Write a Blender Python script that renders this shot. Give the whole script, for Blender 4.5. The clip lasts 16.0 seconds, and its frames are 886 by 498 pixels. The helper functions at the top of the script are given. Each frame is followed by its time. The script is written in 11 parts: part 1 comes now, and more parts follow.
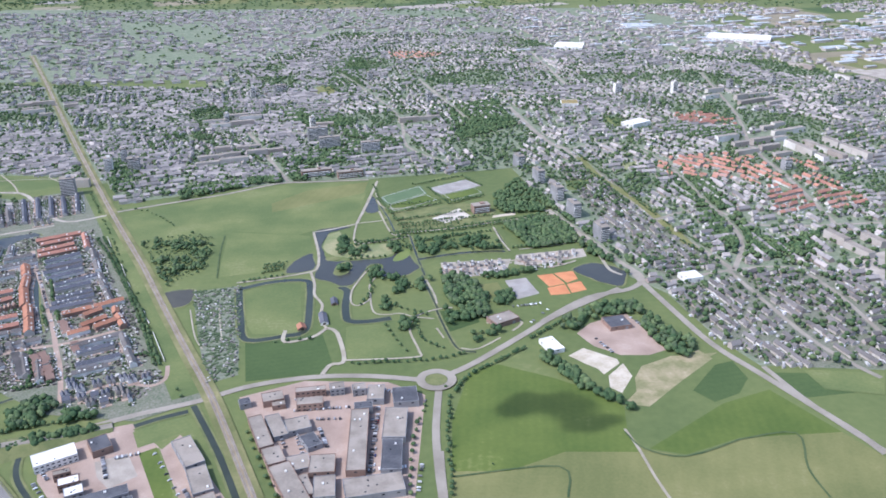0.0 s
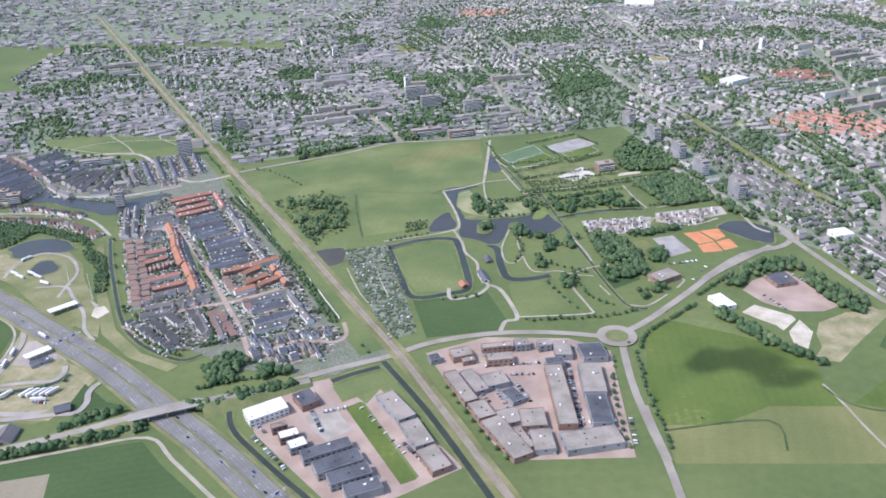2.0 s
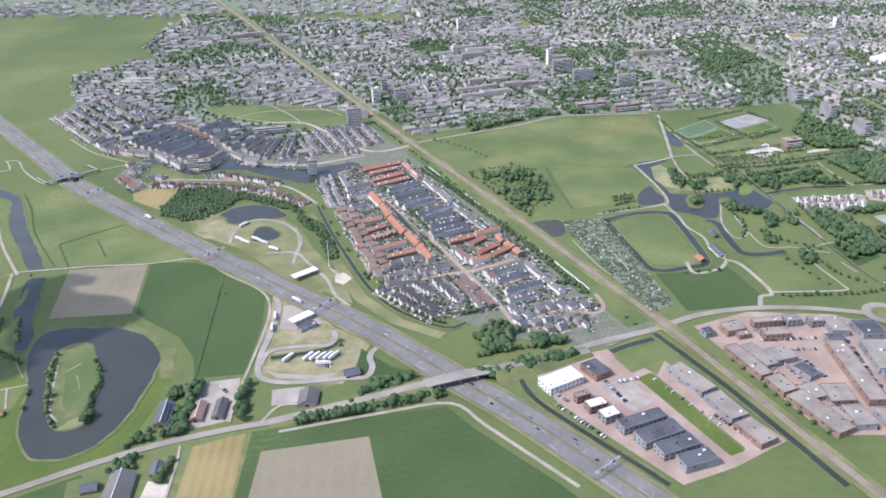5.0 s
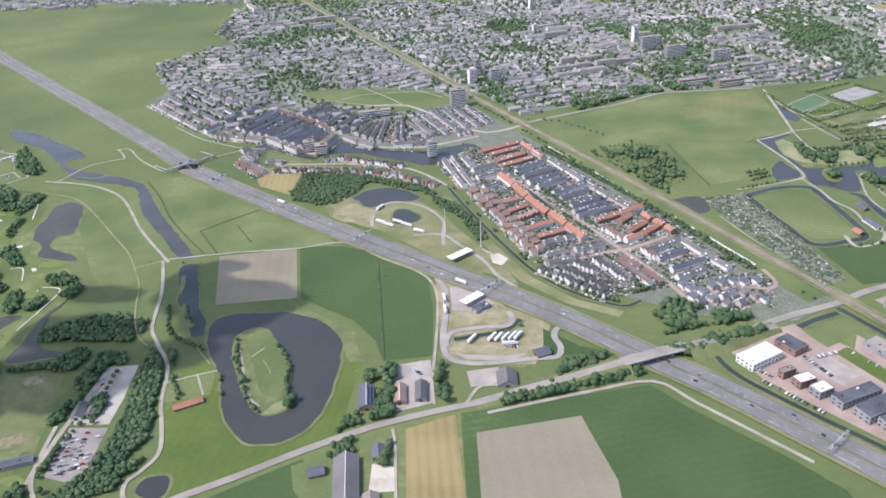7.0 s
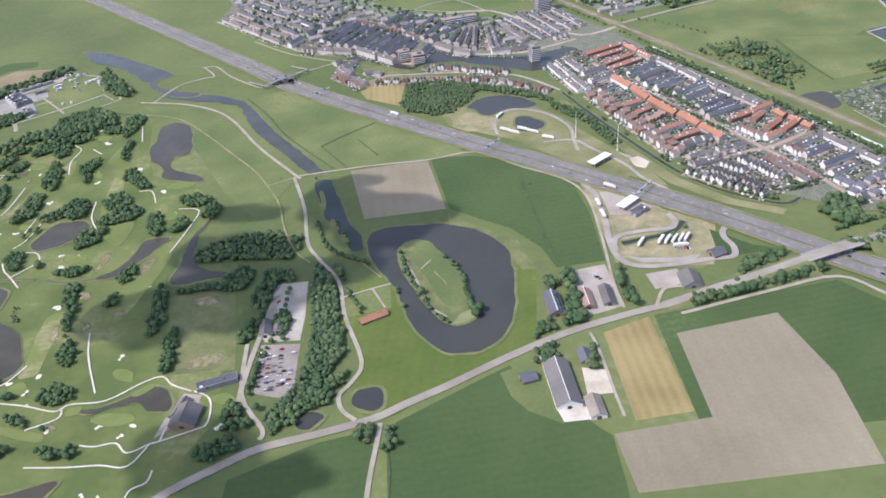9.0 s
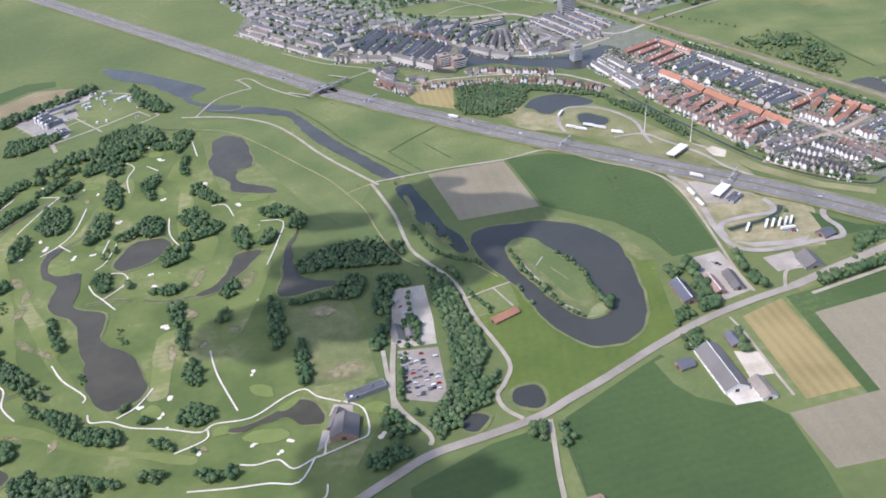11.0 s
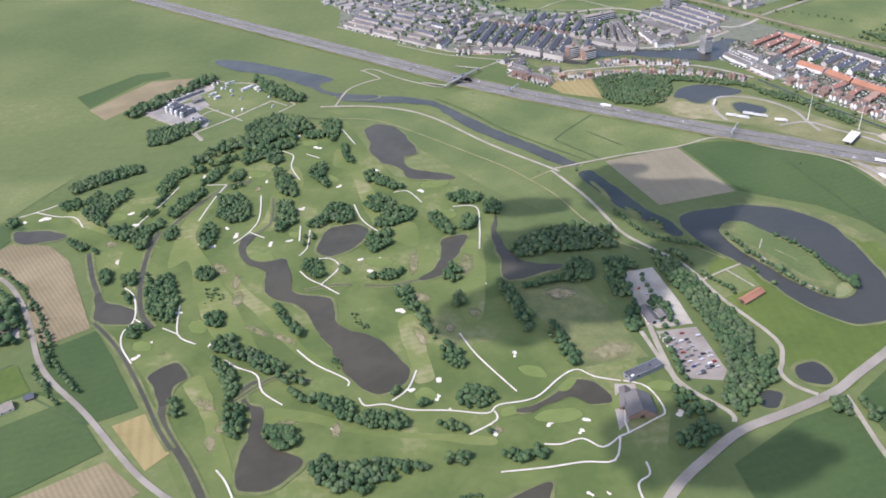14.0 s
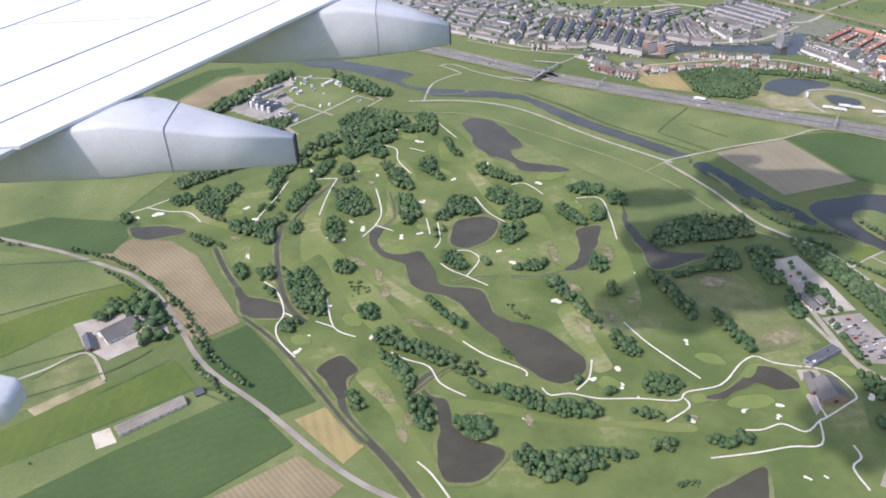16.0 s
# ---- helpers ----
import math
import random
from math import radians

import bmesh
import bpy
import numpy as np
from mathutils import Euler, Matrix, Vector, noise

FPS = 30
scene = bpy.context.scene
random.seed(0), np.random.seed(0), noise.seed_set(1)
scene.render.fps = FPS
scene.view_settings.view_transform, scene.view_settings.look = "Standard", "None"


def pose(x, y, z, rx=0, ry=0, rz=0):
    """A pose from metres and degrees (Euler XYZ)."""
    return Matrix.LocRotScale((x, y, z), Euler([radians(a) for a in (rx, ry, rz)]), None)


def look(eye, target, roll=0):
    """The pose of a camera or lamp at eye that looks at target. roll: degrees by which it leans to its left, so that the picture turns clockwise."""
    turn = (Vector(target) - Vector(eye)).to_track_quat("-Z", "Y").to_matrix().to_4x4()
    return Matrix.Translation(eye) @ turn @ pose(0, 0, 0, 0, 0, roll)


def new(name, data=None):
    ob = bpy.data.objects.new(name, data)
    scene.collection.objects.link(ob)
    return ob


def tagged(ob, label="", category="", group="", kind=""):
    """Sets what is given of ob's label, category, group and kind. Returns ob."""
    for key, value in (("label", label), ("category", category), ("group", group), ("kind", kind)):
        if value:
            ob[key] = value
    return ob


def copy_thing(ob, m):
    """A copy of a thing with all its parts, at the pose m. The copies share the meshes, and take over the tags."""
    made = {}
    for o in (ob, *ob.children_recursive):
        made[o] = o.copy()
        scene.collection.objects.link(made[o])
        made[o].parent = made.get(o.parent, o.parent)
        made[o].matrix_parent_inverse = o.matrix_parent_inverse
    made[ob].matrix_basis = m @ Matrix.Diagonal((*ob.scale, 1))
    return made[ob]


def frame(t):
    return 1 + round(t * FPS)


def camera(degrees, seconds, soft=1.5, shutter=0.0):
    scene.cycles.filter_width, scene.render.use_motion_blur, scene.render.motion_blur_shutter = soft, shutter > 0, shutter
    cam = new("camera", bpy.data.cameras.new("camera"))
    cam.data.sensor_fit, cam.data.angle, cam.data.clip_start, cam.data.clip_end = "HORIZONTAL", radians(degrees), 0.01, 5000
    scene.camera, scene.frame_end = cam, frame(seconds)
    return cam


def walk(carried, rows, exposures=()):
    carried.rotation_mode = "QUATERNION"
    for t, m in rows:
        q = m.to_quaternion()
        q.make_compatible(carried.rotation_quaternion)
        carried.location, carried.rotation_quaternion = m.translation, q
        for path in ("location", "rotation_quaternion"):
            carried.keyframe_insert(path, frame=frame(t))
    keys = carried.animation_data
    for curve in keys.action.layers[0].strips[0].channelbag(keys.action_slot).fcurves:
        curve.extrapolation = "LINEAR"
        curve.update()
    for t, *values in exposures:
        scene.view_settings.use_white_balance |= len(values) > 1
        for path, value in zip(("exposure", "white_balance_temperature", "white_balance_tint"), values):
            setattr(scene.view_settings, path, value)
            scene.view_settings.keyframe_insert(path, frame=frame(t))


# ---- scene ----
# the camera: seconds, place, yaw, pitch and roll at an airliner's cabin window
cam = camera(56.6, 16.0, soft=1.7)
ROWS = [
    (0.0, 0.4, -0.3, 206.3, 0.15, -22.97, -0.87),
    (0.5, -18.8, -0.7, 206.3, 0.17, -23.13, -1.02),
    (1.0, -38.0, -1.2, 206.1, 0.69, -23.86, -1.29),
    (1.5, -57.2, -1.7, 205.9, 1.01, -25.22, -1.41),
    (2.0, -76.3, -2.2, 205.7, 1.48, -25.56, -1.60),
    (2.5, -95.4, -2.6, 205.4, 1.65, -25.66, -1.23),
    (3.0, -114.4, -3.1, 205.1, 2.08, -26.03, -0.98),
    (3.5, -133.4, -3.6, 204.7, 2.36, -26.38, -0.98),
    (4.0, -152.3, -4.0, 204.3, 2.88, -26.76, -1.07),
    (4.2, -159.8, -4.2, 204.2, 2.99, -26.90, -1.02),
    (6.3, -238.5, -5.6, 202.1, 3.50, -27.13, -2.02),
    (6.5, -246.0, -5.6, 201.9, 3.53, -27.31, -2.26),
    (7.0, -264.6, -5.8, 201.3, 3.90, -28.02, -2.67),
    (7.5, -283.1, -5.9, 200.7, 4.00, -29.53, -3.09),
    (8.0, -301.6, -5.9, 200.1, 4.34, -31.52, -3.76),
    (8.5, -320.0, -5.7, 199.5, 4.27, -33.05, -4.31),
    (9.0, -338.3, -5.5, 198.9, 3.87, -33.81, -4.90),
    (9.2, -345.7, -5.4, 198.7, 3.37, -33.98, -5.19),
    (11.5, -429.3, -2.8, 195.7, -1.84, -32.98, -4.86),
    (12.0, -447.3, -1.8, 195.1, -2.09, -32.93, -4.34),
    (12.5, -465.3, -0.7, 194.5, -2.76, -33.20, -3.87),
    (13.0, -483.2, 0.6, 193.9, -3.08, -33.23, -4.05),
    (13.5, -501.0, 2.1, 193.3, -3.72, -33.09, -3.85),
    (14.0, -518.8, 3.7, 192.7, -4.16, -32.84, -3.81),
    (14.5, -536.5, 5.5, 192.1, -4.72, -32.49, -3.61),
    (15.0, -554.2, 7.5, 191.6, -5.18, -32.32, -3.57),
    (15.5, -571.8, 9.7, 191.0, -5.90, -32.33, -3.22),
    (16.0, -589.3, 12.1, 190.5, -6.48, -32.72, -3.05),
]
EXPOSURES = [(0.0, 0.5, 5620, 19), (4.2, 0.5, 5780, 20), (6.5, 0.5, 5850, 20), (9.0, 0.47, 6000, 21), (11.5, 0.48, 5880, 21), (16.0, 0.48, 6080, 21)]

walk(cam, [(t, pose(x, y, z) @ pose(0, 0, 0, 0, 0, yaw) @ pose(0, 0, 0, 90 + pitch) @ pose(0, 0, 0, 0, 0, roll)) for t, x, y, z, yaw, pitch, roll in ROWS], EXPOSURES)

# ---- daylight: a high summer sun ahead of the wing, blue sky ----
SUN_ELEVATION, SUN_AZIMUTH = radians(50), radians(203)  # azimuth: from +x, counter-clockwise
to_sun = Vector((math.cos(SUN_ELEVATION) * math.cos(SUN_AZIMUTH), math.cos(SUN_ELEVATION) * math.sin(SUN_AZIMUTH), math.sin(SUN_ELEVATION)))
world = bpy.data.worlds.new("sky")
scene.world = world
world.use_nodes = True
sky = world.node_tree.nodes.new("ShaderNodeTexSky")
sky.sky_type, sky.sun_disc = "NISHITA", False
sky.sun_elevation, sky.sun_rotation = SUN_ELEVATION, math.pi / 2 - SUN_AZIMUTH
sky.air_density, sky.dust_density = 1.3, 2.0
world.node_tree.links.new(sky.outputs[0], world.node_tree.nodes["Background"].inputs["Color"])
world.node_tree.nodes["Background"].inputs["Strength"].default_value = 0.15
sun = new("sun", bpy.data.lights.new("sun", "SUN"))
sun.data.energy, sun.data.angle, sun.data.color = 2.7, radians(0.5), (1.0, 0.96, 0.88)
sun.matrix_world = look(to_sun * 3000, (0, 0, 0))


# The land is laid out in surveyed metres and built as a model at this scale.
MODEL = 0.41


# ---- materials ----
def material(name, low, high, fine=0.3, coarse=0.02, rough=0.9, bump=0.0, third=None, stripes=None, island=0.0, metallic=0.0, spec=0.3, blotch=0.5):
    """A surface between two colours: coarse patches and fine grain by place, and a shift from piece to piece."""
    m = bpy.data.materials.new(name)
    m.use_nodes = True
    n, link = m.node_tree.nodes, m.node_tree.links.new
    bsdf = n["Principled BSDF"]
    bsdf.inputs["Roughness"].default_value = rough
    bsdf.inputs["Metallic"].default_value = metallic
    bsdf.inputs["Specular IOR Level"].default_value = spec
    where = n.new("ShaderNodeNewGeometry")
    big, small = n.new("ShaderNodeTexNoise"), n.new("ShaderNodeTexNoise")
    big.inputs["Scale"].default_value, big.inputs["Detail"].default_value = coarse / MODEL, 4
    small.inputs["Scale"].default_value, small.inputs["Detail"].default_value = fine / MODEL, 3
    for tex in (big, small):
        link(where.outputs["Position"], tex.inputs["Vector"])
    spread = n.new("ShaderNodeMapRange")
    spread.inputs["From Min"].default_value, spread.inputs["From Max"].default_value = 0.36, 0.64
    link(big.outputs["Fac"], spread.inputs["Value"])
    mix = n.new("ShaderNodeMix")
    mix.data_type = "FLOAT"
    mix.inputs["Factor"].default_value = blotch
    link(small.outputs["Fac"], mix.inputs["A"])
    link(spread.outputs["Result"], mix.inputs["B"])
    value = mix.outputs["Result"]
    if stripes:
        turn, wide, much = stripes
        rot = n.new("ShaderNodeVectorRotate")
        rot.rotation_type = "Z_AXIS"
        rot.inputs["Angle"].default_value = radians(turn)
        link(where.outputs["Position"], rot.inputs["Vector"])
        wave = n.new("ShaderNodeTexWave")
        wave.inputs["Scale"].default_value = 0.314 / wide / MODEL
        wave.inputs["Distortion"].default_value, wave.inputs["Detail"].default_value = 1.2, 2
        wave.inputs["Detail Scale"].default_value = 0.4
        link(rot.outputs["Vector"], wave.inputs["Vector"])
        m2 = n.new("ShaderNodeMix")
        m2.data_type = "FLOAT"
        m2.inputs["Factor"].default_value = much
        link(value, m2.inputs["A"])
        link(wave.outputs["Fac"], m2.inputs["B"])
        value = m2.outputs["Result"]
    if island:
        m3 = n.new("ShaderNodeMix")
        m3.data_type = "FLOAT"
        m3.inputs["Factor"].default_value = island
        link(value, m3.inputs["A"])
        link(where.outputs["Random Per Island"], m3.inputs["B"])
        value = m3.outputs["Result"]
    ramp = n.new("ShaderNodeValToRGB")
    ramp.color_ramp.elements[0].color, ramp.color_ramp.elements[0].position = (*low, 1), 0.22
    ramp.color_ramp.elements[1].color, ramp.color_ramp.elements[1].position = (*high, 1), 0.72
    if third:
        e = ramp.color_ramp.elements.new(0.93)
        e.color = (*third, 1)
    link(value, ramp.inputs["Fac"])
    link(ramp.outputs["Color"], bsdf.inputs["Base Color"])
    if bump:
        b = n.new("ShaderNodeBump")
        b.inputs["Strength"].default_value, b.inputs["Distance"].default_value = bump, 0.4 * MODEL
        link(small.outputs["Fac"], b.inputs["Height"])
        link(b.outputs["Normal"], bsdf.inputs["Normal"])
    return m


CROP = material("green_crop", (0.05, 0.086, 0.027), (0.078, 0.117, 0.038), 0.2, 0.006, stripes=(-103, 9, 0.06), third=(0.125, 0.165, 0.058), bump=0.2)
MEADOW = material("meadow_grass", (0.102, 0.14, 0.048), (0.165, 0.192, 0.068), 0.25, 0.012, third=(0.245, 0.242, 0.115), bump=0.3)
MEADOW2 = material("rough_grass", (0.115, 0.14, 0.052), (0.185, 0.195, 0.078), 0.3, 0.05, third=(0.26, 0.235, 0.125), bump=0.5)
FALLOW = material("bare_soil", (0.215, 0.187, 0.122), (0.29, 0.252, 0.168), 0.3, 0.008, stripes=(-7, 14, 0.06), third=(0.335, 0.295, 0.215), bump=0.3)
WHEAT = material("ripe_wheat", (0.24, 0.19, 0.078), (0.335, 0.265, 0.115), 0.4, 0.02, stripes=(-6.5, 9, 0.22))
WHEAT2 = material("yellow_grass", (0.135, 0.15, 0.052), (0.2, 0.2, 0.075), 0.3, 0.012, stripes=(15, 14, 0.06), third=(0.25, 0.235, 0.11))
STRAW = material("mown_straw", (0.2, 0.16, 0.088), (0.29, 0.235, 0.135), 0.3, 0.02, stripes=(-32, 4, 0.25), third=(0.34, 0.28, 0.17))
PITCH = material("artificial_turf", (0.1, 0.155, 0.075), (0.13, 0.185, 0.09), 0.3, 0.03)
GOLF = material("golf_rough", (0.094, 0.13, 0.037), (0.147, 0.18, 0.056), 0.15, 0.016, third=(0.26, 0.245, 0.115), bump=0.4, blotch=0.6)
FAIRWAY = material("mown_fairway", (0.13, 0.168, 0.047), (0.18, 0.207, 0.066), 0.12, 0.014, third=(0.32, 0.285, 0.155), stripes=(80, 7, 0.05), blotch=0.65)
GREEN = material("putting_green", (0.14, 0.185, 0.05), (0.172, 0.212, 0.064), 0.4, 0.06)
VERGE = material("dry_verge", (0.145, 0.16, 0.06), (0.25, 0.235, 0.115), 0.3, 0.02, third=(0.34, 0.3, 0.18))
DRYGRASS = material("dry_grass", (0.16, 0.2, 0.08), (0.3, 0.29, 0.15), 0.3, 0.03, third=(0.42, 0.37, 0.24))
POLDER = material("polder_ground", (0.095, 0.13, 0.043), (0.15, 0.178, 0.062), 0.1, 0.0035, third=(0.235, 0.232, 0.11))
# All three tones are lightened to stand in for haze over the distant town.
TOWN = material("town_ground", (0.100, 0.147, 0.071), (0.260, 0.277, 0.195), 0.16, 0.03, third=(0.684, 0.661, 0.614), blotch=0.18)
ALLOT = material("allotment_beds", (0.08, 0.11, 0.05), (0.24, 0.25, 0.19), 0.22, 0.04, third=(0.5, 0.48, 0.44), blotch=0.2)
YOUNG = material("young_crop", (0.078, 0.118, 0.024), (0.118, 0.155, 0.034), 0.2, 0.012, stripes=(-175, 10, 0.06), third=(0.2, 0.225, 0.075))
QUARTER = material("quarter_paving", (0.07, 0.11, 0.05), (0.25, 0.235, 0.185), 0.42, 0.06, third=(0.64, 0.61, 0.57), blotch=0.12)
DITCH = material("ditch_weed", (0.05, 0.085, 0.035), (0.09, 0.12, 0.05), 0.3, 0.05)
TRACKSIDE = material("trackside_grass", (0.125, 0.14, 0.05), (0.225, 0.215, 0.095), 0.25, 0.02, third=(0.33, 0.29, 0.16))
BARE = material("bare_turf", (0.2, 0.2, 0.09), (0.34, 0.29, 0.17), 0.25, 0.05, third=(0.45, 0.38, 0.26))
SAND = material("sand", (0.42, 0.36, 0.26), (0.58, 0.52, 0.41), 0.4, 0.05, bump=0.4)
BUNKER = material("bunker_sand", (0.6, 0.54, 0.43), (0.72, 0.67, 0.56), 0.6, 0.1, bump=0.4)
SHELL = material("shell_path", (0.55, 0.5, 0.41), (0.68, 0.63, 0.53), 0.8, 0.1)
PATH = material("pale_path", (0.3, 0.268, 0.2), (0.41, 0.367, 0.285), 0.7, 0.05)
YARD = material("grey_paving", (0.27, 0.25, 0.225), (0.37, 0.345, 0.31), 0.6, 0.05)
YARD2 = material("pale_paving", (0.31, 0.275, 0.225), (0.435, 0.385, 0.32), 0.5, 0.04, third=(0.5, 0.46, 0.41))
WHITEPAVE = material("white_concrete", (0.44, 0.39, 0.32), (0.6, 0.55, 0.465), 0.5, 0.06)
GRAVEL = material('yellow_gravel', (0.34, 0.305, 0.24), (0.47, 0.43, 0.35), 0.5, 0.05, third=(0.28, 0.25, 0.19))
CARPARK = material('worn_brown_paving', (0.235, 0.205, 0.17), (0.33, 0.29, 0.245), 0.5, 0.05, third=(0.28, 0.25, 0.21))
MUD = material('wet_mud', (0.085, 0.08, 0.05), (0.16, 0.145, 0.095), 0.4, 0.03, rough=0.45, third=(0.11, 0.12, 0.06))
BRICKPAVE = material("brick_paving", (0.31, 0.23, 0.18), (0.41, 0.31, 0.245), 0.5, 0.03, third=(0.47, 0.4, 0.33))
CLAY = material("clay_court", (0.5, 0.2, 0.09), (0.6, 0.26, 0.12), 0.5, 0.05)
ASPHALT = material("motorway_asphalt", (0.165, 0.157, 0.142), (0.225, 0.213, 0.192), 0.7, 0.03, stripes=(-40.5, 3.6, 0.18), rough=0.8)
ASPHALT2 = material("worn_asphalt", (0.29, 0.262, 0.22), (0.39, 0.352, 0.3), 0.6, 0.04, rough=0.85)
ASPHALT3 = material("road_asphalt", (0.245, 0.217, 0.172), (0.335, 0.3, 0.243), 0.6, 0.03, rough=0.85)
PAINT = material("road_paint", (0.46, 0.46, 0.44), (0.56, 0.56, 0.54), 0.9, 0.1)
BALLAST = material("rail_ballast", (0.235, 0.185, 0.115), (0.34, 0.275, 0.18), 0.8, 0.05, bump=0.5)
STEEL = material("rail_steel", (0.3, 0.28, 0.27), (0.42, 0.4, 0.38), 1.0, 0.1, rough=0.45, metallic=0.7)
WATER = material("lake_water", (0.05, 0.052, 0.046), (0.064, 0.065, 0.055), 0.1, 0.01, rough=0.18, spec=0.27)
MUDWATER = material("pond_water", (0.064, 0.059, 0.041), (0.086, 0.078, 0.053), 0.1, 0.02, rough=0.2, spec=0.24)
CANAL = material("canal_water", (0.034, 0.042, 0.03), (0.05, 0.06, 0.042), 0.1, 0.02, rough=0.14, spec=0.34)
RIVER = material("river_water", (0.06, 0.063, 0.052), (0.085, 0.086, 0.07), 0.1, 0.02, rough=0.2, spec=0.3)
STREAM = material("stream_water", (0.066, 0.063, 0.042), (0.092, 0.086, 0.058), 0.2, 0.03, rough=0.3, spec=0.25)
BARK = material("bark", (0.05, 0.038, 0.027), (0.1, 0.078, 0.055), 3, 0.4, bump=0.5)
LEAF = material("leaves", (0.05, 0.09, 0.042), (0.105, 0.15, 0.066), 1.1, 0.03, third=(0.15, 0.19, 0.09), island=0.5, bump=0.7, spec=0.1)
LEAF2 = material("willow_leaves", (0.06, 0.092, 0.048), (0.11, 0.145, 0.075), 1.1, 0.03, third=(0.15, 0.18, 0.1), island=0.45, bump=0.7, spec=0.12)
WALL = material("brick_wall", (0.32, 0.27, 0.235), (0.57, 0.535, 0.485), 1.0, 0.02, third=(0.82, 0.81, 0.79), island=0.6)
WHITEWALL = material("white_wall", (0.62, 0.6, 0.56), (0.78, 0.76, 0.72), 0.8, 0.05)
REDWALL = material("red_brick", (0.2, 0.135, 0.105), (0.3, 0.205, 0.16), 1.0, 0.05)
GREYWALL = material("grey_cladding", (0.2, 0.2, 0.205), (0.3, 0.3, 0.3), 0.8, 0.05)
GLASS = material("window_glass", (0.02, 0.025, 0.03), (0.05, 0.06, 0.07), 0.8, 0.1, rough=0.08, spec=0.6)
# Tile colours include extra brightness in place of haze on far roofs.
ROOFMIX = material("mixed_roof_tiles", (0.19, 0.178, 0.17), (0.34, 0.312, 0.29), 0.5, 0.01, third=(0.46, 0.405, 0.37), island=0.75)
ROOFRED = material("red_roof_tiles", (0.3, 0.15, 0.11), (0.44, 0.22, 0.155), 0.6, 0.02, third=(0.3, 0.26, 0.25), island=0.5)
ROOFORANGE = material("orange_roof_tiles", (0.31, 0.145, 0.088), (0.41, 0.2, 0.125), 0.6, 0.03, island=0.3)
ROOFDARK = material("blue_grey_roof_tiles", (0.075, 0.08, 0.095), (0.14, 0.145, 0.165), 0.6, 0.03, island=0.45)
ROOFGREY = material("grey_roof_tiles", (0.1, 0.094, 0.088), (0.188, 0.174, 0.162), 0.6, 0.03, island=0.45)
BITUMEN = material("bitumen_roof", (0.235, 0.205, 0.168), (0.335, 0.293, 0.243), 0.35, 0.05)
BITUMENDARK = material("dark_bitumen_roof", (0.07, 0.072, 0.08), (0.12, 0.122, 0.13), 0.4, 0.05)
WHITEROOF = material("white_roof", (0.67, 0.65, 0.61), (0.79, 0.77, 0.73), 0.5, 0.05)
GLASSROOF = material("greenhouse_roof", (0.36, 0.38, 0.39), (0.52, 0.54, 0.55), 0.3, 0.01, rough=0.4, island=0.6)


# ---- geometry helpers ----
def spline(pts, closed=False, step=4):
    """A smooth line through a few corners."""
    p = [Vector((x, y)) for x, y in pts]
    n = len(p)
    out = []
    for i in range(n if closed else n - 1):
        a, b, c, d = (p[(i + k) % n] if closed else p[min(max(i + k, 0), n - 1)] for k in (-1, 0, 1, 2))
        for s in range(step):
            u = s / step
            out.append(0.5 * (2 * b + (c - a) * u + (2 * a - 5 * b + 4 * c - d) * u * u + (3 * b - a - 3 * c + d) * u ** 3))
    return out if closed else out + [p[-1]]


def soft_edge(line, much, seed=0.0):
    """The same line with a slightly uneven edge."""
    return [v + much * Vector((noise.noise((v.x * 0.06, v.y * 0.06, seed)), noise.noise((v.x * 0.06, v.y * 0.06, seed + 9)))) for v in line]


def mesh_of(name, verts, faces, mats, index=None):
    me = bpy.data.meshes.new(name)
    me.from_pydata([tuple(v) for v in verts], [], faces)
    for m in mats if isinstance(mats, (list, tuple)) else [mats]:
        me.materials.append(m)
    if index is not None:
        me.polygons.foreach_set("material_index", index)
    me.update()
    return me


LEVELS = []  # the outlines of flat sheets laid so far, with their heights


def level(line, z, layer):
    """The lowest free height for a flat sheet over those of its layer that it may overlap."""
    x, y = [v[0] for v in line], [v[1] for v in line]
    box = min(x), min(y), max(x), max(y)
    taken = [h for b, h, l in LEVELS if l == layer and b[0] < box[2] and box[0] < b[2] and b[1] < box[3] and box[1] < b[3]]
    z = max([z] + [h + 0.014 for h in taken])
    LEVELS.append((box, z, layer))
    return z


def sheet(name, pts, z, mat, label="", smooth=0):
    line = soft_edge(spline(pts, True, 5 if smooth else 3), 2.0, z) if smooth else [Vector(p) for p in pts]
    z = z if name == "ground" else level(line, z, "sheet")
    ob = new(name, mesh_of(name, [(v.x, v.y, z) for v in line], [list(range(len(line)))], mat))
    return tagged(ob, label, name.replace("_", " "), kind="structure")


ISLANDS = []


def island(name, pts, mat, label=""):
    """Ground that stands a little out of the water."""
    line = soft_edge(spline(pts, True, 5), 1.5, 4.0)
    ISLANDS.append(np.array([tuple(v) for v in line]))
    z = level(line, 0.58, "island")
    return tagged(new(name, mesh_of(name, [(v.x, v.y, z) for v in line], [list(range(len(line)))], mat)), label, name.replace("_", " "), kind="structure")


def smooth_sheet(name, pts, z, mat, label=""):
    return sheet(name, pts, z, mat, label, 1)


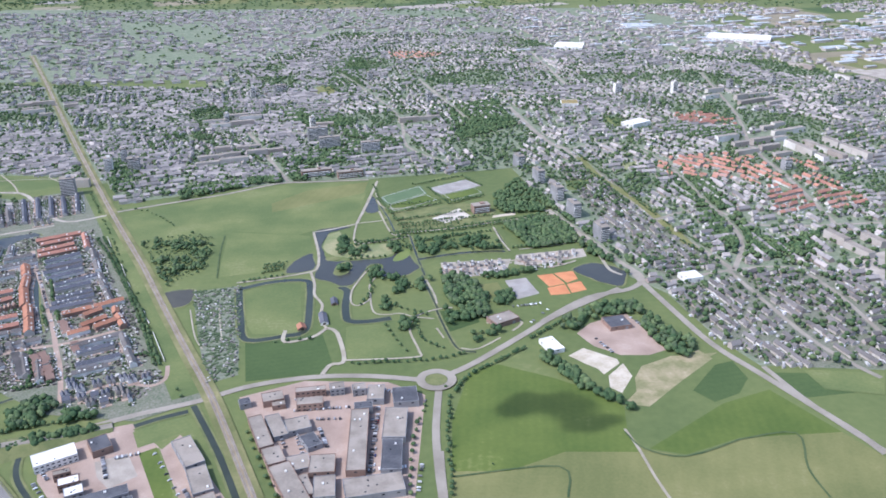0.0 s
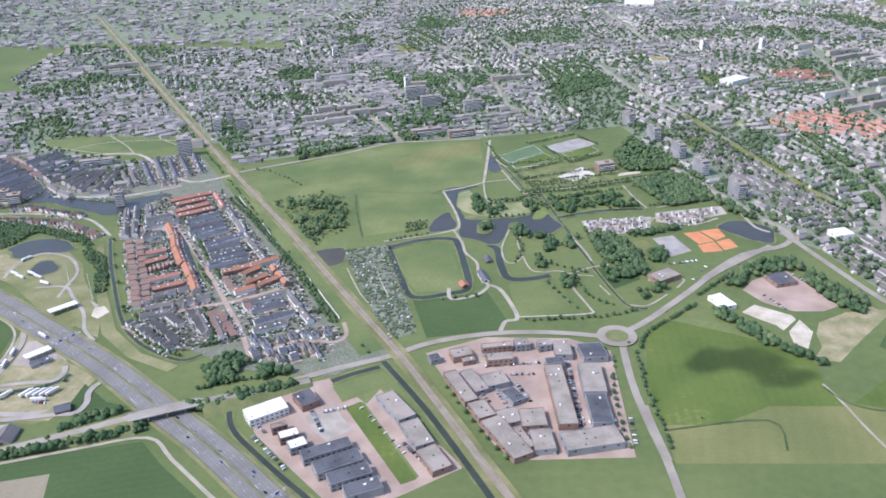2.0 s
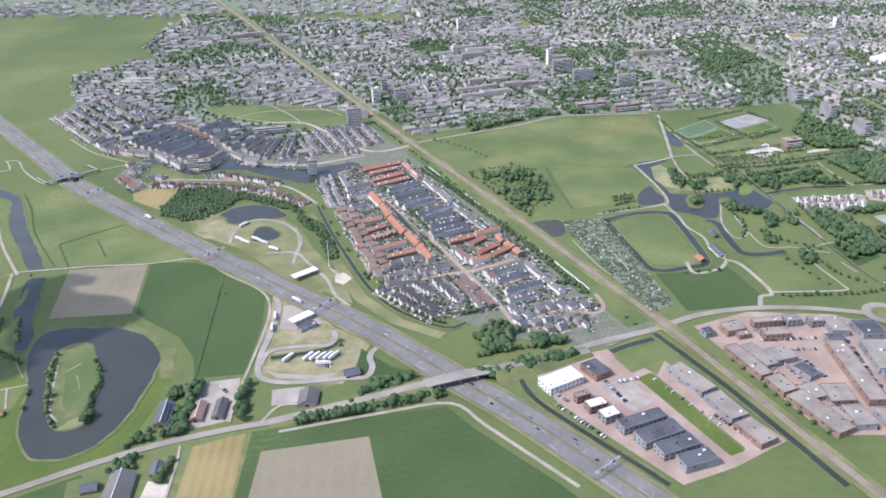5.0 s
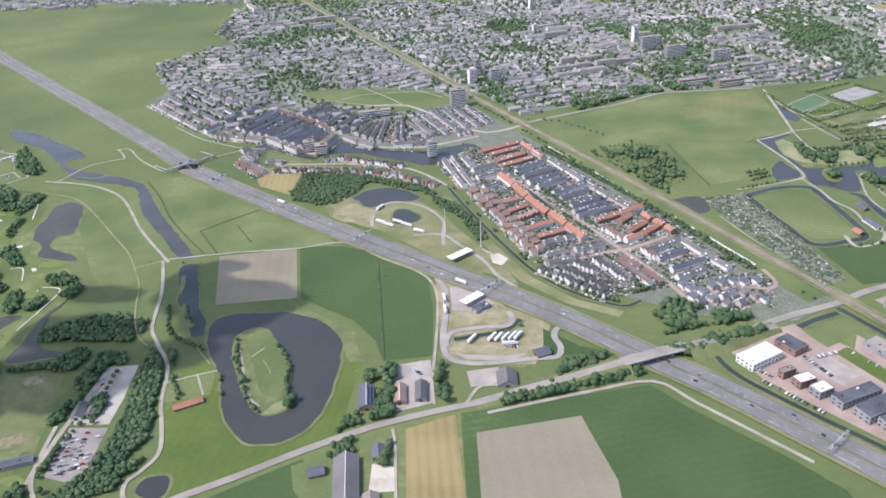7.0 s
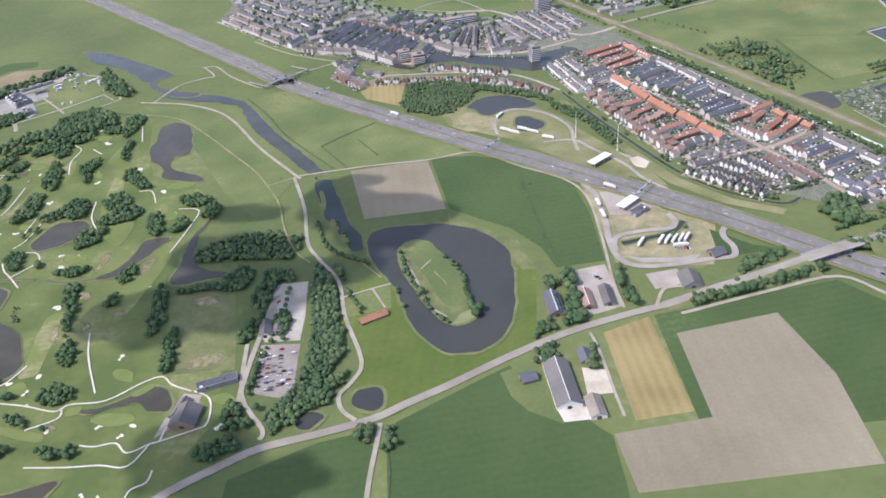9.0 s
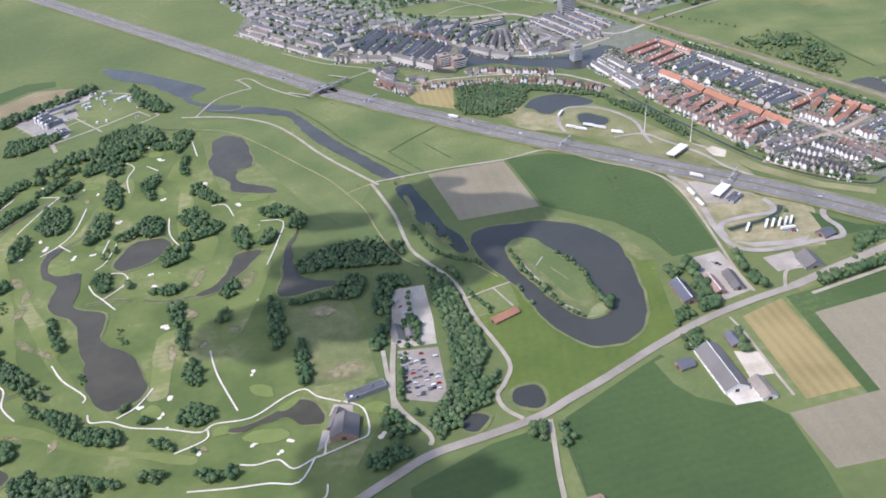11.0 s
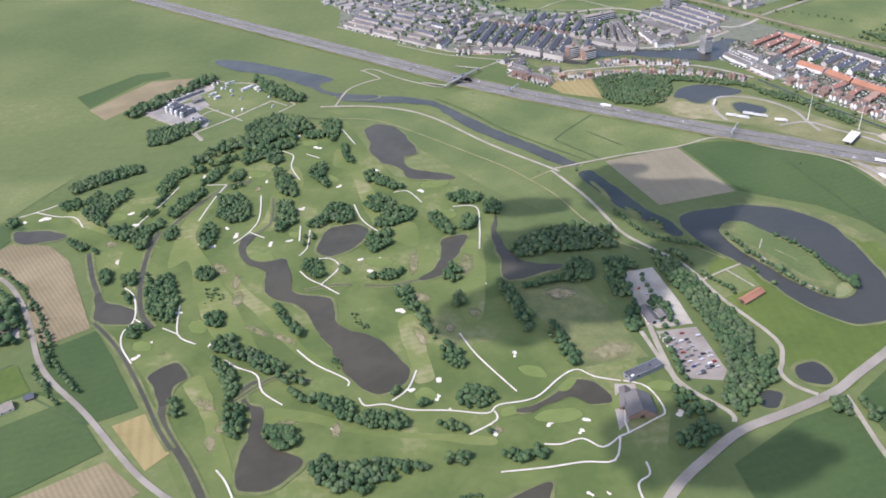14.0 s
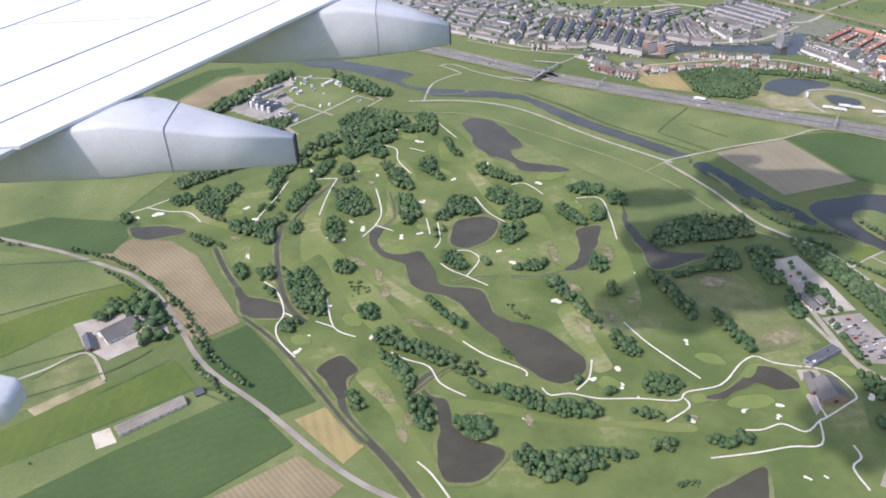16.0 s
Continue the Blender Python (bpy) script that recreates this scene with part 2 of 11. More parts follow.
def strip(name, line, width, z, mat, rise=None):
    verts, faces = [], []
    for i, v in enumerate(line):
        d = (line[min(i + 1, len(line) - 1)] - line[max(i - 1, 0)]).normalized()
        s = Vector((-d.y, d.x)) * width / 2
        h = z if rise is None else z + rise(v)
        verts += [(*(v - s), h), (*(v + s), h)]
        if i:
            faces.append((2 * i - 2, 2 * i - 1, 2 * i + 1, 2 * i)[::-1])
    return new(name, mesh_of(name, verts, faces, mat))


KEEP_CLEAR = []  # lines with half widths on which no house or tree may stand


def road(name, pts, width, z, mat, label=""):
    line = spline(pts)
    z = level(line, 0.64, "road")
    if name not in ("grass_strip", "footpath", "ditch", "pitch_line"):
        KEEP_CLEAR.append((np.array([tuple(v) for v in line]), width / 2 + 2))
    return tagged(strip(name, line, width, z, mat), label, name.replace("_", " "), kind="structure")


def stream(name, pts, width, z, label=""):
    line = spline(pts)
    z = level(line, 0.5, "water")
    KEEP_CLEAR.append((np.array([tuple(v) for v in line]), width / 2 + 2))
    bank = tagged(strip("bank", line, width + 5, z - 0.006, MEADOW2), "reedy grass bank of the water", "bank", kind="structure")
    return tagged(strip(name, line, width, z, STREAM if name == "stream" else CANAL), label, "water", kind="structure")


WATERS = []


def water(name, pts, z, label=""):
    line = soft_edge(spline(pts, True, 5), 3.0, z)
    z = level(line, 0.5, "water")
    WATERS.append(np.array([tuple(v) for v in line]))
    mid = sum(line, Vector((0, 0))) / len(line)
    outer = [v + (v - mid).normalized() * 3.5 for v in line]
    tagged(new("bank", mesh_of("bank", [(v.x, v.y, z - 0.006) for v in outer], [list(range(len(outer)))], MEADOW2)), "reedy grass bank of the water", "bank", kind="structure")
    mat = {"pond": MUDWATER, "canal": WATER, "river": RIVER, "marsh": CANAL}.get(name, WATER)
    return tagged(new(name, mesh_of(name, [(v.x, v.y, z) for v in line], [list(range(len(line)))], mat)), label, "water", kind="structure")


def soft_sheet(name, pts, mat, label, inner=0.6):
    """A patch of turf whose edge fades unevenly into the turf round it."""
    line = soft_edge(spline(pts, True, 4), 2.0, 0.3)
    z = level(line, 0.38, "patch")
    mid = sum(line, Vector((0, 0))) / len(line)
    n = len(line)
    rings = [[v for v in line], [mid + (v - mid) * inner for v in line], [mid]]
    verts = [(v.x, v.y, z) for ring in rings for v in ring]
    faces = [(i, (i + 1) % n, n + (i + 1) % n, n + i) for i in range(n)] + [(n + i, n + (i + 1) % n, 2 * n) for i in range(n)]
    me = mesh_of(name, verts, faces, mat)
    fade = me.attributes.new("fade", "FLOAT", "POINT")
    fade.data.foreach_set("value", [0.0] * n + [1.0] * (n + 1))
    return tagged(new(name, me), label, name.replace("_", " "), kind="structure")


def faded(mat, name, soft):
    """A copy of a turf material that thins out, through noise, where its patch fades."""
    m = mat.copy()
    m.name = name
    n, link = m.node_tree.nodes, m.node_tree.links.new
    out = next(k for k in n if k.type == "OUTPUT_MATERIAL")
    edge, grain, where = n.new("ShaderNodeAttribute"), n.new("ShaderNodeTexNoise"), n.new("ShaderNodeNewGeometry")
    edge.attribute_name = "fade"
    grain.inputs["Scale"].default_value, grain.inputs["Detail"].default_value = 0.16 / MODEL, 5
    link(where.outputs["Position"], grain.inputs["Vector"])
    add, span = n.new("ShaderNodeMath"), n.new("ShaderNodeMapRange")
    add.operation = "ADD"
    link(edge.outputs["Fac"], add.inputs[0])
    link(grain.outputs["Fac"], add.inputs[1])
    span.inputs["From Min"].default_value, span.inputs["From Max"].default_value = soft
    link(add.outputs["Value"], span.inputs["Value"])
    clear, mix = n.new("ShaderNodeBsdfTransparent"), n.new("ShaderNodeMixShader")
    link(span.outputs["Result"], mix.inputs["Fac"])
    link(clear.outputs["BSDF"], mix.inputs[1])
    link(n["Principled BSDF"].outputs["BSDF"], mix.inputs[2])
    link(mix.outputs["Shader"], out.inputs["Surface"])
    return m


SOFT_BARE = faded(BARE, "worn_turf", (0.95, 1.7))
SOFT_GREEN = faded(GREEN, "soft_green", (0.6, 0.9))


def worn(pts):
    return soft_sheet("worn_turf", pts, SOFT_BARE, "dry worn patch in the turf", 0.35)


def green(pts):
    return soft_sheet("putting_green", pts, SOFT_GREEN, "light green putting green", 0.8)


def fairway(pts):
    return smooth_sheet("fairway", pts, 0.09, FAIRWAY, "mown golf fairway")


def bunker(x, y, r):
    """A sand bunker of two or three joined lobes, sunk behind a low turf lip."""
    k = random.Random(int(x * 7 + y * 3))
    a0 = k.uniform(0, 6.28)
    lobes = [(r * 0.55 * s * math.cos(a0) + k.uniform(-0.2, 0.2) * r, r * 0.55 * s * math.sin(a0) + k.uniform(-0.35, 0.35) * r, r * k.uniform(0.42, 0.62)) for s in (-1, 0.1, 1)]
    pts = []
    for i in range(22):
        a = 6.2832 * i / 22
        u = Vector((math.cos(a), math.sin(a)))
        far = 0.2 * r
        for lx, ly, lr in lobes:
            along, off = lx * u.x + ly * u.y, abs(lx * u.y - ly * u.x)
            if off < lr:
                far = max(far, along + math.sqrt(lr * lr - off * off))
        pts.append((x + u.x * far, y + u.y * far))
    line = spline(pts, True, 2)
    z = level(line, 0.3, "sheet")
    return tagged(new("sand_bunker", mesh_of("sand_bunker", [(v.x, v.y, z) for v in line], [list(range(len(line)))], BUNKER)), "pale sand bunker in the turf", "sand bunker", kind="structure")


def joined(name, proto_v, proto_f, places, scales, turns, mats, index=None, smooth=False):
    """One mesh of many copies of a small shape of triangles."""
    v, f = np.asarray(proto_v, float), np.asarray(proto_f, int)
    n, k = len(places), len(v)
    c, s = np.cos(turns)[:, None], np.sin(turns)[:, None]
    sc = np.asarray(scales, float).reshape(n, -1)
    sc = sc if sc.shape[1] == 3 else np.repeat(sc, 3, 1)
    x, y, z = v[None, :, 0] * sc[:, :1], v[None, :, 1] * sc[:, 1:2], v[None, :, 2] * sc[:, 2:]
    out = np.stack([x * c - y * s, x * s + y * c, z], -1) + np.asarray(places, float)[:, None, :]
    faces = (f[None] + (np.arange(n) * k)[:, None, None]).reshape(-1, 3)
    me = bpy.data.meshes.new(name)
    me.vertices.add(n * k)
    me.vertices.foreach_set("co", out.ravel())
    me.loops.add(faces.size)
    me.loops.foreach_set("vertex_index", faces.ravel().astype(np.int32))
    me.polygons.add(len(faces))
    me.polygons.foreach_set("loop_start", np.arange(0, faces.size, 3, dtype=np.int32))
    for m in mats if isinstance(mats, (list, tuple)) else [mats]:
        me.materials.append(m)
    if index is not None:
        me.polygons.foreach_set("material_index", np.tile(np.asarray(index, np.int32), n))
    me.update(calc_edges=True)
    me.validate()
    if smooth:
        me.shade_smooth()
    else:
        me.shade_flat()
    return new(name, me)


def inside(points, poly):
    p, q = np.asarray(points, float), np.asarray(poly, float)
    hit = np.zeros(len(p), bool)
    for (x0, y0), (x1, y1) in zip(q, np.roll(q, -1, 0)):
        cut = (y0 > p[:, 1]) != (y1 > p[:, 1])
        hit ^= cut & (p[:, 0] < (x1 - x0) * (p[:, 1] - y0) / ((y1 - y0) if y1 != y0 else 1e-9) + x0)
    return hit


def off_lines(points, more=0.0):
    """Which points keep clear of roads, streams and the railway."""
    p = np.asarray(points, float)
    ok = np.ones(len(p), bool)
    for line, half in KEEP_CLEAR:
        far = half + more
        near = np.flatnonzero(((p > line.min(0) - far) & (p < line.max(0) + far)).all(1))
        if not len(near):
            continue
        for a, b in zip(line[:-1], line[1:]):
            k = near[((p[near] > np.minimum(a, b) - far) & (p[near] < np.maximum(a, b) + far)).all(1)]
            if len(k):
                d = b - a
                u = np.clip(((p[k] - a) @ d) / max(d @ d, 1e-9), 0, 1)
                ok[k] &= np.linalg.norm(p[k] - a - u[:, None] * d, axis=1) > far
    return ok


# ---- trees ----
def crown_shape(seed, clumps_out, fine):
    """A crown: a lobed core with smaller clumps of leaves round it, one unit in radius, its foot near 0."""
    r = random.Random(seed)
    bm = bmesh.new()
    lobes = [Vector((r.gauss(0, 1), r.gauss(0, 1), r.gauss(0.35, 0.8))).normalized() for _ in range(11)]
    bmesh.ops.create_icosphere(bm, subdivisions=fine, radius=1)
    for v in bm.verts:
        u = v.co.normalized()
        swell = max(1 - (u - w).length / 0.75 for w in lobes)
        k = 0.68 + 0.26 * max(swell, -0.25) + r.uniform(-0.04, 0.04)
        v.co = Vector((u.x * k, u.y * k, 0.92 + u.z * k * (0.92 if u.z > 0 else 0.62)))
    for i in range(clumps_out):
        w = Vector((r.gauss(0, 1), r.gauss(0, 1), r.gauss(0.3, 0.7))).normalized()
        d, size = r.uniform(0.62, 0.84), r.uniform(0.16, 0.3)
        m = Matrix.Translation((w.x * d, w.y * d, 0.92 + w.z * d * (0.95 if w.z > 0 else 0.55))) @ Euler((r.uniform(0, 6), r.uniform(0, 6), 0)).to_matrix().to_4x4() @ Matrix.Diagonal((size, size * r.uniform(0.8, 1.2), size * r.uniform(0.6, 0.9), 1))
        got = bmesh.ops.create_icosphere(bm, subdivisions=1, radius=1, matrix=m)["verts"]
        for v in got:
            v.co += 0.05 * Vector((r.uniform(-1, 1), r.uniform(-1, 1), r.uniform(-1, 1)))
    bmesh.ops.triangulate(bm, faces=bm.faces)
    bm.verts.index_update()
    verts, faces = [tuple(v.co) for v in bm.verts], [[v.index for v in f.verts] for f in bm.faces]
    bm.free()
    return verts, faces


CROWNS = [crown_shape(s, 30, 3) for s in range(4)]
CROWNS_WOOD = [crown_shape(s + 40, 4, 2) for s in range(4)]
CROWNS_FAR = [crown_shape(s + 20, 0, 1) for s in range(3)]


def trunk_shape():
    bm = bmesh.new()
    bmesh.ops.create_cone(bm, cap_ends=True, segments=6, radius1=0.09, radius2=0.04, depth=0.9, matrix=Matrix.Translation((0, 0, 0.45)))
    for i in range(3):
        m = Matrix.Rotation(2.1 * i, 4, "Z") @ Matrix.Translation((0.16, 0, 0.82)) @ Matrix.Rotation(0.75, 4, "Y")
        bmesh.ops.create_cone(bm, cap_ends=False, segments=5, radius1=0.035, radius2=0.015, depth=0.5, matrix=m)
    bmesh.ops.triangulate(bm, faces=bm.faces)
    bm.verts.index_update()
    out = [tuple(v.co) for v in bm.verts], [[v.index for v in f.verts] for f in bm.faces]
    bm.free()
    return out


TRUNK = trunk_shape()
TREE_COUNT = [0]
TREES = []


def tree_kit():
    for i, (v, f) in enumerate(CROWNS):
        base = new("tree")
        for nm, (vv, ff), mt in (("trunk", TRUNK, BARK), ("crown", (v, f), LEAF if i < 3 else LEAF2)):
            ob = new(nm, mesh_of(nm, vv, ff, mt))
            ob.parent = base
        tagged(base, ("green deciduous tree with a rounded uneven crown", "dark green spreading tree in full leaf", "broad leafy tree on grass", "pale grey-green willow tree")[i], "tree", "single trees")
        TREES.append(base)


def trees_at(points, size=(3.2, 5.5), far=False, single=False, label="mixed green trees standing close together", name="woodland"):
    pts = np.asarray(points, float).reshape(-1, 2)
    if len(pts):
        pts = pts[off_lines(pts, 1.0)]
        for w in WATERS:
            dry = ~inside(pts, w)
            for land in ISLANDS:
                dry |= inside(pts, land)
            pts = pts[dry]
    if not len(pts):
        return
    rng = np.random.default_rng(int(abs(pts[0, 0]) * 7 + abs(pts[0, 1])) % 99991)
    rad = rng.uniform(*size, len(pts))
    if single and TREE_COUNT[0] < 260:
        if not TREES:
            tree_kit()
        for (x, y), r in zip(pts, rad):
            m = pose(x, y, 0, 0, 0, rng.uniform(0, 360))
            base = TREES[int(rng.integers(0, 4)) if rng.random() < 0.8 else 1]
            ob = copy_thing(base, m)
            ob.scale = (r, r, r * rng.uniform(0.85, 1.15))
            TREE_COUNT[0] += 1
        return
    kit = CROWNS_FAR if far else CROWNS_WOOD if len(pts) > 90 else CROWNS_WOOD[:2]
    which = rng.integers(0, len(kit), len(pts))
    for k in range(len(kit)):
        sel = which == k
        if sel.any():
            p3 = np.c_[pts[sel], np.zeros(sel.sum())]
            sc = np.c_[rad[sel], rad[sel], rad[sel] * rng.uniform(0.8, 1.2, sel.sum())]
            tagged(joined(name, *kit[k], p3, sc, rng.uniform(0, 6.28, sel.sum()), LEAF2 if k == 3 else LEAF, smooth=True), label, "trees", kind="stuff")


def wood(pts, dense):
    q = np.array(pts, float)
    rng = np.random.default_rng(int(abs(q).sum()) % 99991)
    area = 0.5 * abs(np.dot(q[:, 0], np.roll(q[:, 1], 1)) - np.dot(q[:, 1], np.roll(q[:, 0], 1)))
    n = int(min(area * dense / 24, 1300))
    p = rng.uniform(q.min(0), q.max(0), (max(n, 4) * 3, 2))
    p = p[inside(p, q)][:n]
    trees_at(p, (3.2, 6.0), far=q[:, 1].mean() > 1250)


def grove(pts):
    """Trees filling a small outline: single trees in a group of a few, joined woodland past that."""
    q = np.array(pts, float)
    rng = np.random.default_rng(int(abs(q).sum()) % 99991)
    area = 0.5 * abs(np.dot(q[:, 0], np.roll(q[:, 1], 1)) - np.dot(q[:, 1], np.roll(q[:, 0], 1)))
    n = max(2, int(area / 17))
    p = rng.uniform(q.min(0), q.max(0), (n * 12 + 20, 2))
    p = p[inside(p, q)]
    kept = []
    for v in p:
        if all((v[0] - w[0]) ** 2 + (v[1] - w[1]) ** 2 > 6.5 for w in kept):
            kept.append(v)
        if len(kept) >= n:
            break
    if len(kept) <= 12:
        trees_at(kept, (2.7, 4.5), single=True)
    else:
        trees_at(kept, (2.5, 4.2), label="dark green deciduous trees of the golf course", name="tree_clump")


def shrubs(pts):
    q = np.array(pts, float)
    rng = np.random.default_rng(int(abs(q).sum()) % 99991)
    p = rng.uniform(q.min(0), q.max(0), (60, 2))
    trees_at(p[inside(p, q)][:22], (0.8, 1.8), name="shrubs", label="low shrubs in the rough grass")


def young_wood(pts):
    """Closely planted young trees with a low, even canopy."""
    q = np.array(pts, float)
    rng = np.random.default_rng(int(abs(q).sum()) % 99991)
    area = 0.5 * abs(np.dot(q[:, 0], np.roll(q[:, 1], 1)) - np.dot(q[:, 1], np.roll(q[:, 0], 1)))
    n = int(min(area / 11, 900))
    p = rng.uniform(q.min(0), q.max(0), (n * 4, 2))
    trees_at(p[inside(p, q)][:n], (1.9, 3.0), name="young_wood", label="closely planted young trees with pale green leaves")


def thicket(pts):
    """Self-sown willows and low scrub with grass between."""
    q = np.array(pts, float)
    rng = np.random.default_rng(int(abs(q).sum()) % 99991)
    p = rng.uniform(q.min(0), q.max(0), (1500, 2))
    p = p[inside(p, q)]
    v = np.array([noise.noise((x * 0.03, y * 0.03, 11.0)) for x, y in p])
    trees_at(p[v > -0.05][:260], (2.6, 4.6), name="thicket", label="self-sown willows and scrub beside the railway")
    trees_at(p[v <= -0.05][:200], (0.9, 2.0), name="thicket", label="low scrub in rough grass")


def treeline(pts, step):
    line = spline(pts)
    p, left = [], 0.0
    for a, b in zip(line[:-1], line[1:]):
        d = (b - a).length
        while left < d:
            p.append(tuple(a + (b - a) * (left / d)))
            left += step
        left -= d
    far = line[0].y > 1250
    trees_at([(x + random.uniform(-1.5, 1.5), y + random.uniform(-1.5, 1.5)) for x, y in p], (2.2, 3.6), far=far, name="tree_row", label="row of young street trees along a road")


# ---- the ground ----
sheet("ground", [(-7000, -3000), (7000, -3000), (7000, 7000), (-7000, 7000)], 0, POLDER, "flat green polder land reaching the horizon")
# golf course
sheet('golf_course', [(-1716, 894), (-1641, 939), (-1541, 977), (-1484, 1013), (-1374, 1086), (-1310, 1090), (-1285, 999), (-1252, 909), (-1189, 880), (-1146, 820), (-1155, 752), (-1158, 675), (-1099, 663), (-1071, 637), (-1064, 572), (-1069, 524), (-1055, 479), (-1075, 431), (-1064, 406), (-1096, 357), (-1429, 418), (-1457, 479), (-1490, 556), (-1530, 632), (-1558, 672), (-1580, 754), (-1630, 844)], 0.05, GOLF, 'undulating green turf of the golf course')
for x, y, r in ((-1668, 891, 6.5), (-1690, 887, 3.2), (-1590, 850, 3.1), (-1558, 776, 4.3), (-1566, 883, 4.7), (-1555, 855, 4.2), (-1610, 975, 5.5), (-1491, 960, 3.4), (-1479, 794, 4.3), (-1461, 788, 4.9), (-1448, 825, 3.1), (-1436, 807, 4.9)):
    bunker(x, y, r)
for x, y, r in ((-1427, 668, 3.7), (-1477, 671, 3.2), (-1497, 629, 2.8), (-1505, 610, 4.1), (-1439, 615, 4.2), (-1396, 782, 4.3), (-1376, 784, 3.5), (-1403, 760, 2.6), (-1396, 750, 5.0), (-1431, 946, 3.8), (-1411, 930, 3.0), (-1350, 1013, 5.2)):
    bunker(x, y, r)
for x, y, r in ((-1321, 899, 4.0), (-1364, 852, 4.5), (-1277, 927, 6.6), (-1225, 867, 4.5), (-1197, 812, 5.3), (-1203, 798, 3.6), (-1239, 769, 4.5), (-1300, 732, 3.4), (-1280, 728, 4.9), (-1290, 707, 4.3), (-1180, 666, 3.2), (-1425, 1045, 3.2)):
    bunker(x, y, r)
for x, y, r in ((-1375, 1057, 3.4), (-1345, 1063, 3.3), (-1382, 642, 5.0), (-1264, 636, 5.4), (-1249, 616, 3.3), (-1326, 495, 5.2), (-1238, 533, 3.7), (-1241, 512, 3.4), (-1263, 525, 3.4), (-1233, 496, 2.1), (-1201, 464, 3.2), (-1157, 468, 3.2)):
    bunker(x, y, r)
for x, y, r in ((-1128, 467, 3.0), (-1135, 456, 2.9), (-1054, 463, 4.1), (-1169, 555, 3.5), (-1144, 395, 2.4), (-1131, 394, 1.9)):
    bunker(x, y, r)
worn([(-1563, 813), (-1564, 808), (-1570, 806), (-1576, 807), (-1583, 812), (-1586, 818), (-1584, 823), (-1579, 826), (-1572, 824), (-1566, 820)])
worn([(-1429, 728), (-1433, 723), (-1442, 725), (-1453, 734), (-1460, 746), (-1462, 756), (-1458, 762), (-1448, 760), (-1438, 750), (-1430, 738)])
worn([(-1418, 712), (-1419, 700), (-1423, 693), (-1428, 694), (-1432, 702), (-1434, 716), (-1432, 729), (-1428, 736), (-1424, 735), (-1419, 726)])
worn([(-1420, 524), (-1424, 521), (-1432, 523), (-1441, 531), (-1448, 540), (-1449, 548), (-1444, 552), (-1436, 549), (-1427, 541), (-1421, 531)])
worn([(-1416, 489), (-1418, 480), (-1422, 475), (-1426, 476), (-1430, 482), (-1432, 492), (-1431, 501), (-1427, 506), (-1422, 505), (-1418, 499)])
worn([(-1479, 610), (-1480, 608), (-1482, 606), (-1485, 607), (-1488, 609), (-1489, 612), (-1488, 615), (-1486, 616), (-1483, 616), (-1480, 613)])
worn([(-1413, 912), (-1415, 906), (-1418, 902), (-1422, 903), (-1426, 908), (-1427, 916), (-1426, 922), (-1422, 926), (-1418, 925), (-1415, 920)])
worn([(-1236, 714), (-1240, 694), (-1246, 681), (-1251, 681), (-1255, 693), (-1255, 713), (-1251, 734), (-1246, 748), (-1240, 749), (-1236, 735)])
worn([(-1179, 703), (-1184, 686), (-1192, 675), (-1200, 674), (-1205, 685), (-1205, 702), (-1200, 720), (-1192, 732), (-1184, 733), (-1179, 722)])
worn([(-1378, 613), (-1383, 611), (-1393, 616), (-1405, 625), (-1414, 636), (-1417, 643), (-1412, 645), (-1402, 640), (-1390, 630), (-1381, 620)])
worn([(-1413, 677), (-1418, 665), (-1423, 661), (-1428, 665), (-1431, 676), (-1430, 691), (-1426, 703), (-1420, 708), (-1414, 703), (-1412, 691)])
worn([(-1354, 596), (-1359, 596), (-1368, 601), (-1380, 611), (-1388, 621), (-1391, 628), (-1386, 629), (-1376, 623), (-1364, 613), (-1356, 603)])
worn([(-1242, 571), (-1247, 572), (-1252, 582), (-1257, 597), (-1259, 611), (-1257, 619), (-1252, 618), (-1246, 607), (-1242, 592), (-1240, 578)])
worn([(-1231, 642), (-1236, 638), (-1243, 640), (-1250, 646), (-1254, 655), (-1254, 664), (-1249, 668), (-1242, 666), (-1234, 660), (-1230, 650)])
worn([(-1214, 593), (-1218, 590), (-1223, 592), (-1227, 597), (-1228, 604), (-1226, 611), (-1222, 614), (-1217, 612), (-1214, 607), (-1212, 600)])
worn([(-1407, 505), (-1409, 497), (-1414, 493), (-1420, 494), (-1425, 500), (-1427, 508), (-1425, 516), (-1420, 521), (-1414, 520), (-1409, 513)])
worn([(-1350, 501), (-1353, 498), (-1360, 498), (-1368, 499), (-1375, 502), (-1377, 506), (-1374, 508), (-1367, 509), (-1359, 508), (-1352, 504)])
worn([(-1319, 487), (-1321, 480), (-1325, 475), (-1328, 476), (-1331, 481), (-1331, 489), (-1329, 497), (-1326, 502), (-1322, 501), (-1319, 495)])
worn([(-1184, 615), (-1188, 610), (-1195, 609), (-1201, 612), (-1205, 619), (-1205, 626), (-1201, 631), (-1194, 632), (-1188, 629), (-1184, 622)])
worn([(-1192, 463), (-1195, 461), (-1199, 462), (-1202, 465), (-1205, 469), (-1204, 472), (-1202, 474), (-1198, 473), (-1194, 470), (-1192, 466)])
worn([(-1523, 805), (-1524, 801), (-1527, 799), (-1532, 800), (-1536, 804), (-1538, 808), (-1537, 812), (-1533, 814), (-1529, 813), (-1525, 810)])
worn([(-1310, 1055), (-1312, 1049), (-1318, 1046), (-1325, 1047), (-1330, 1053), (-1331, 1060), (-1329, 1066), (-1323, 1069), (-1317, 1067), (-1312, 1062)])
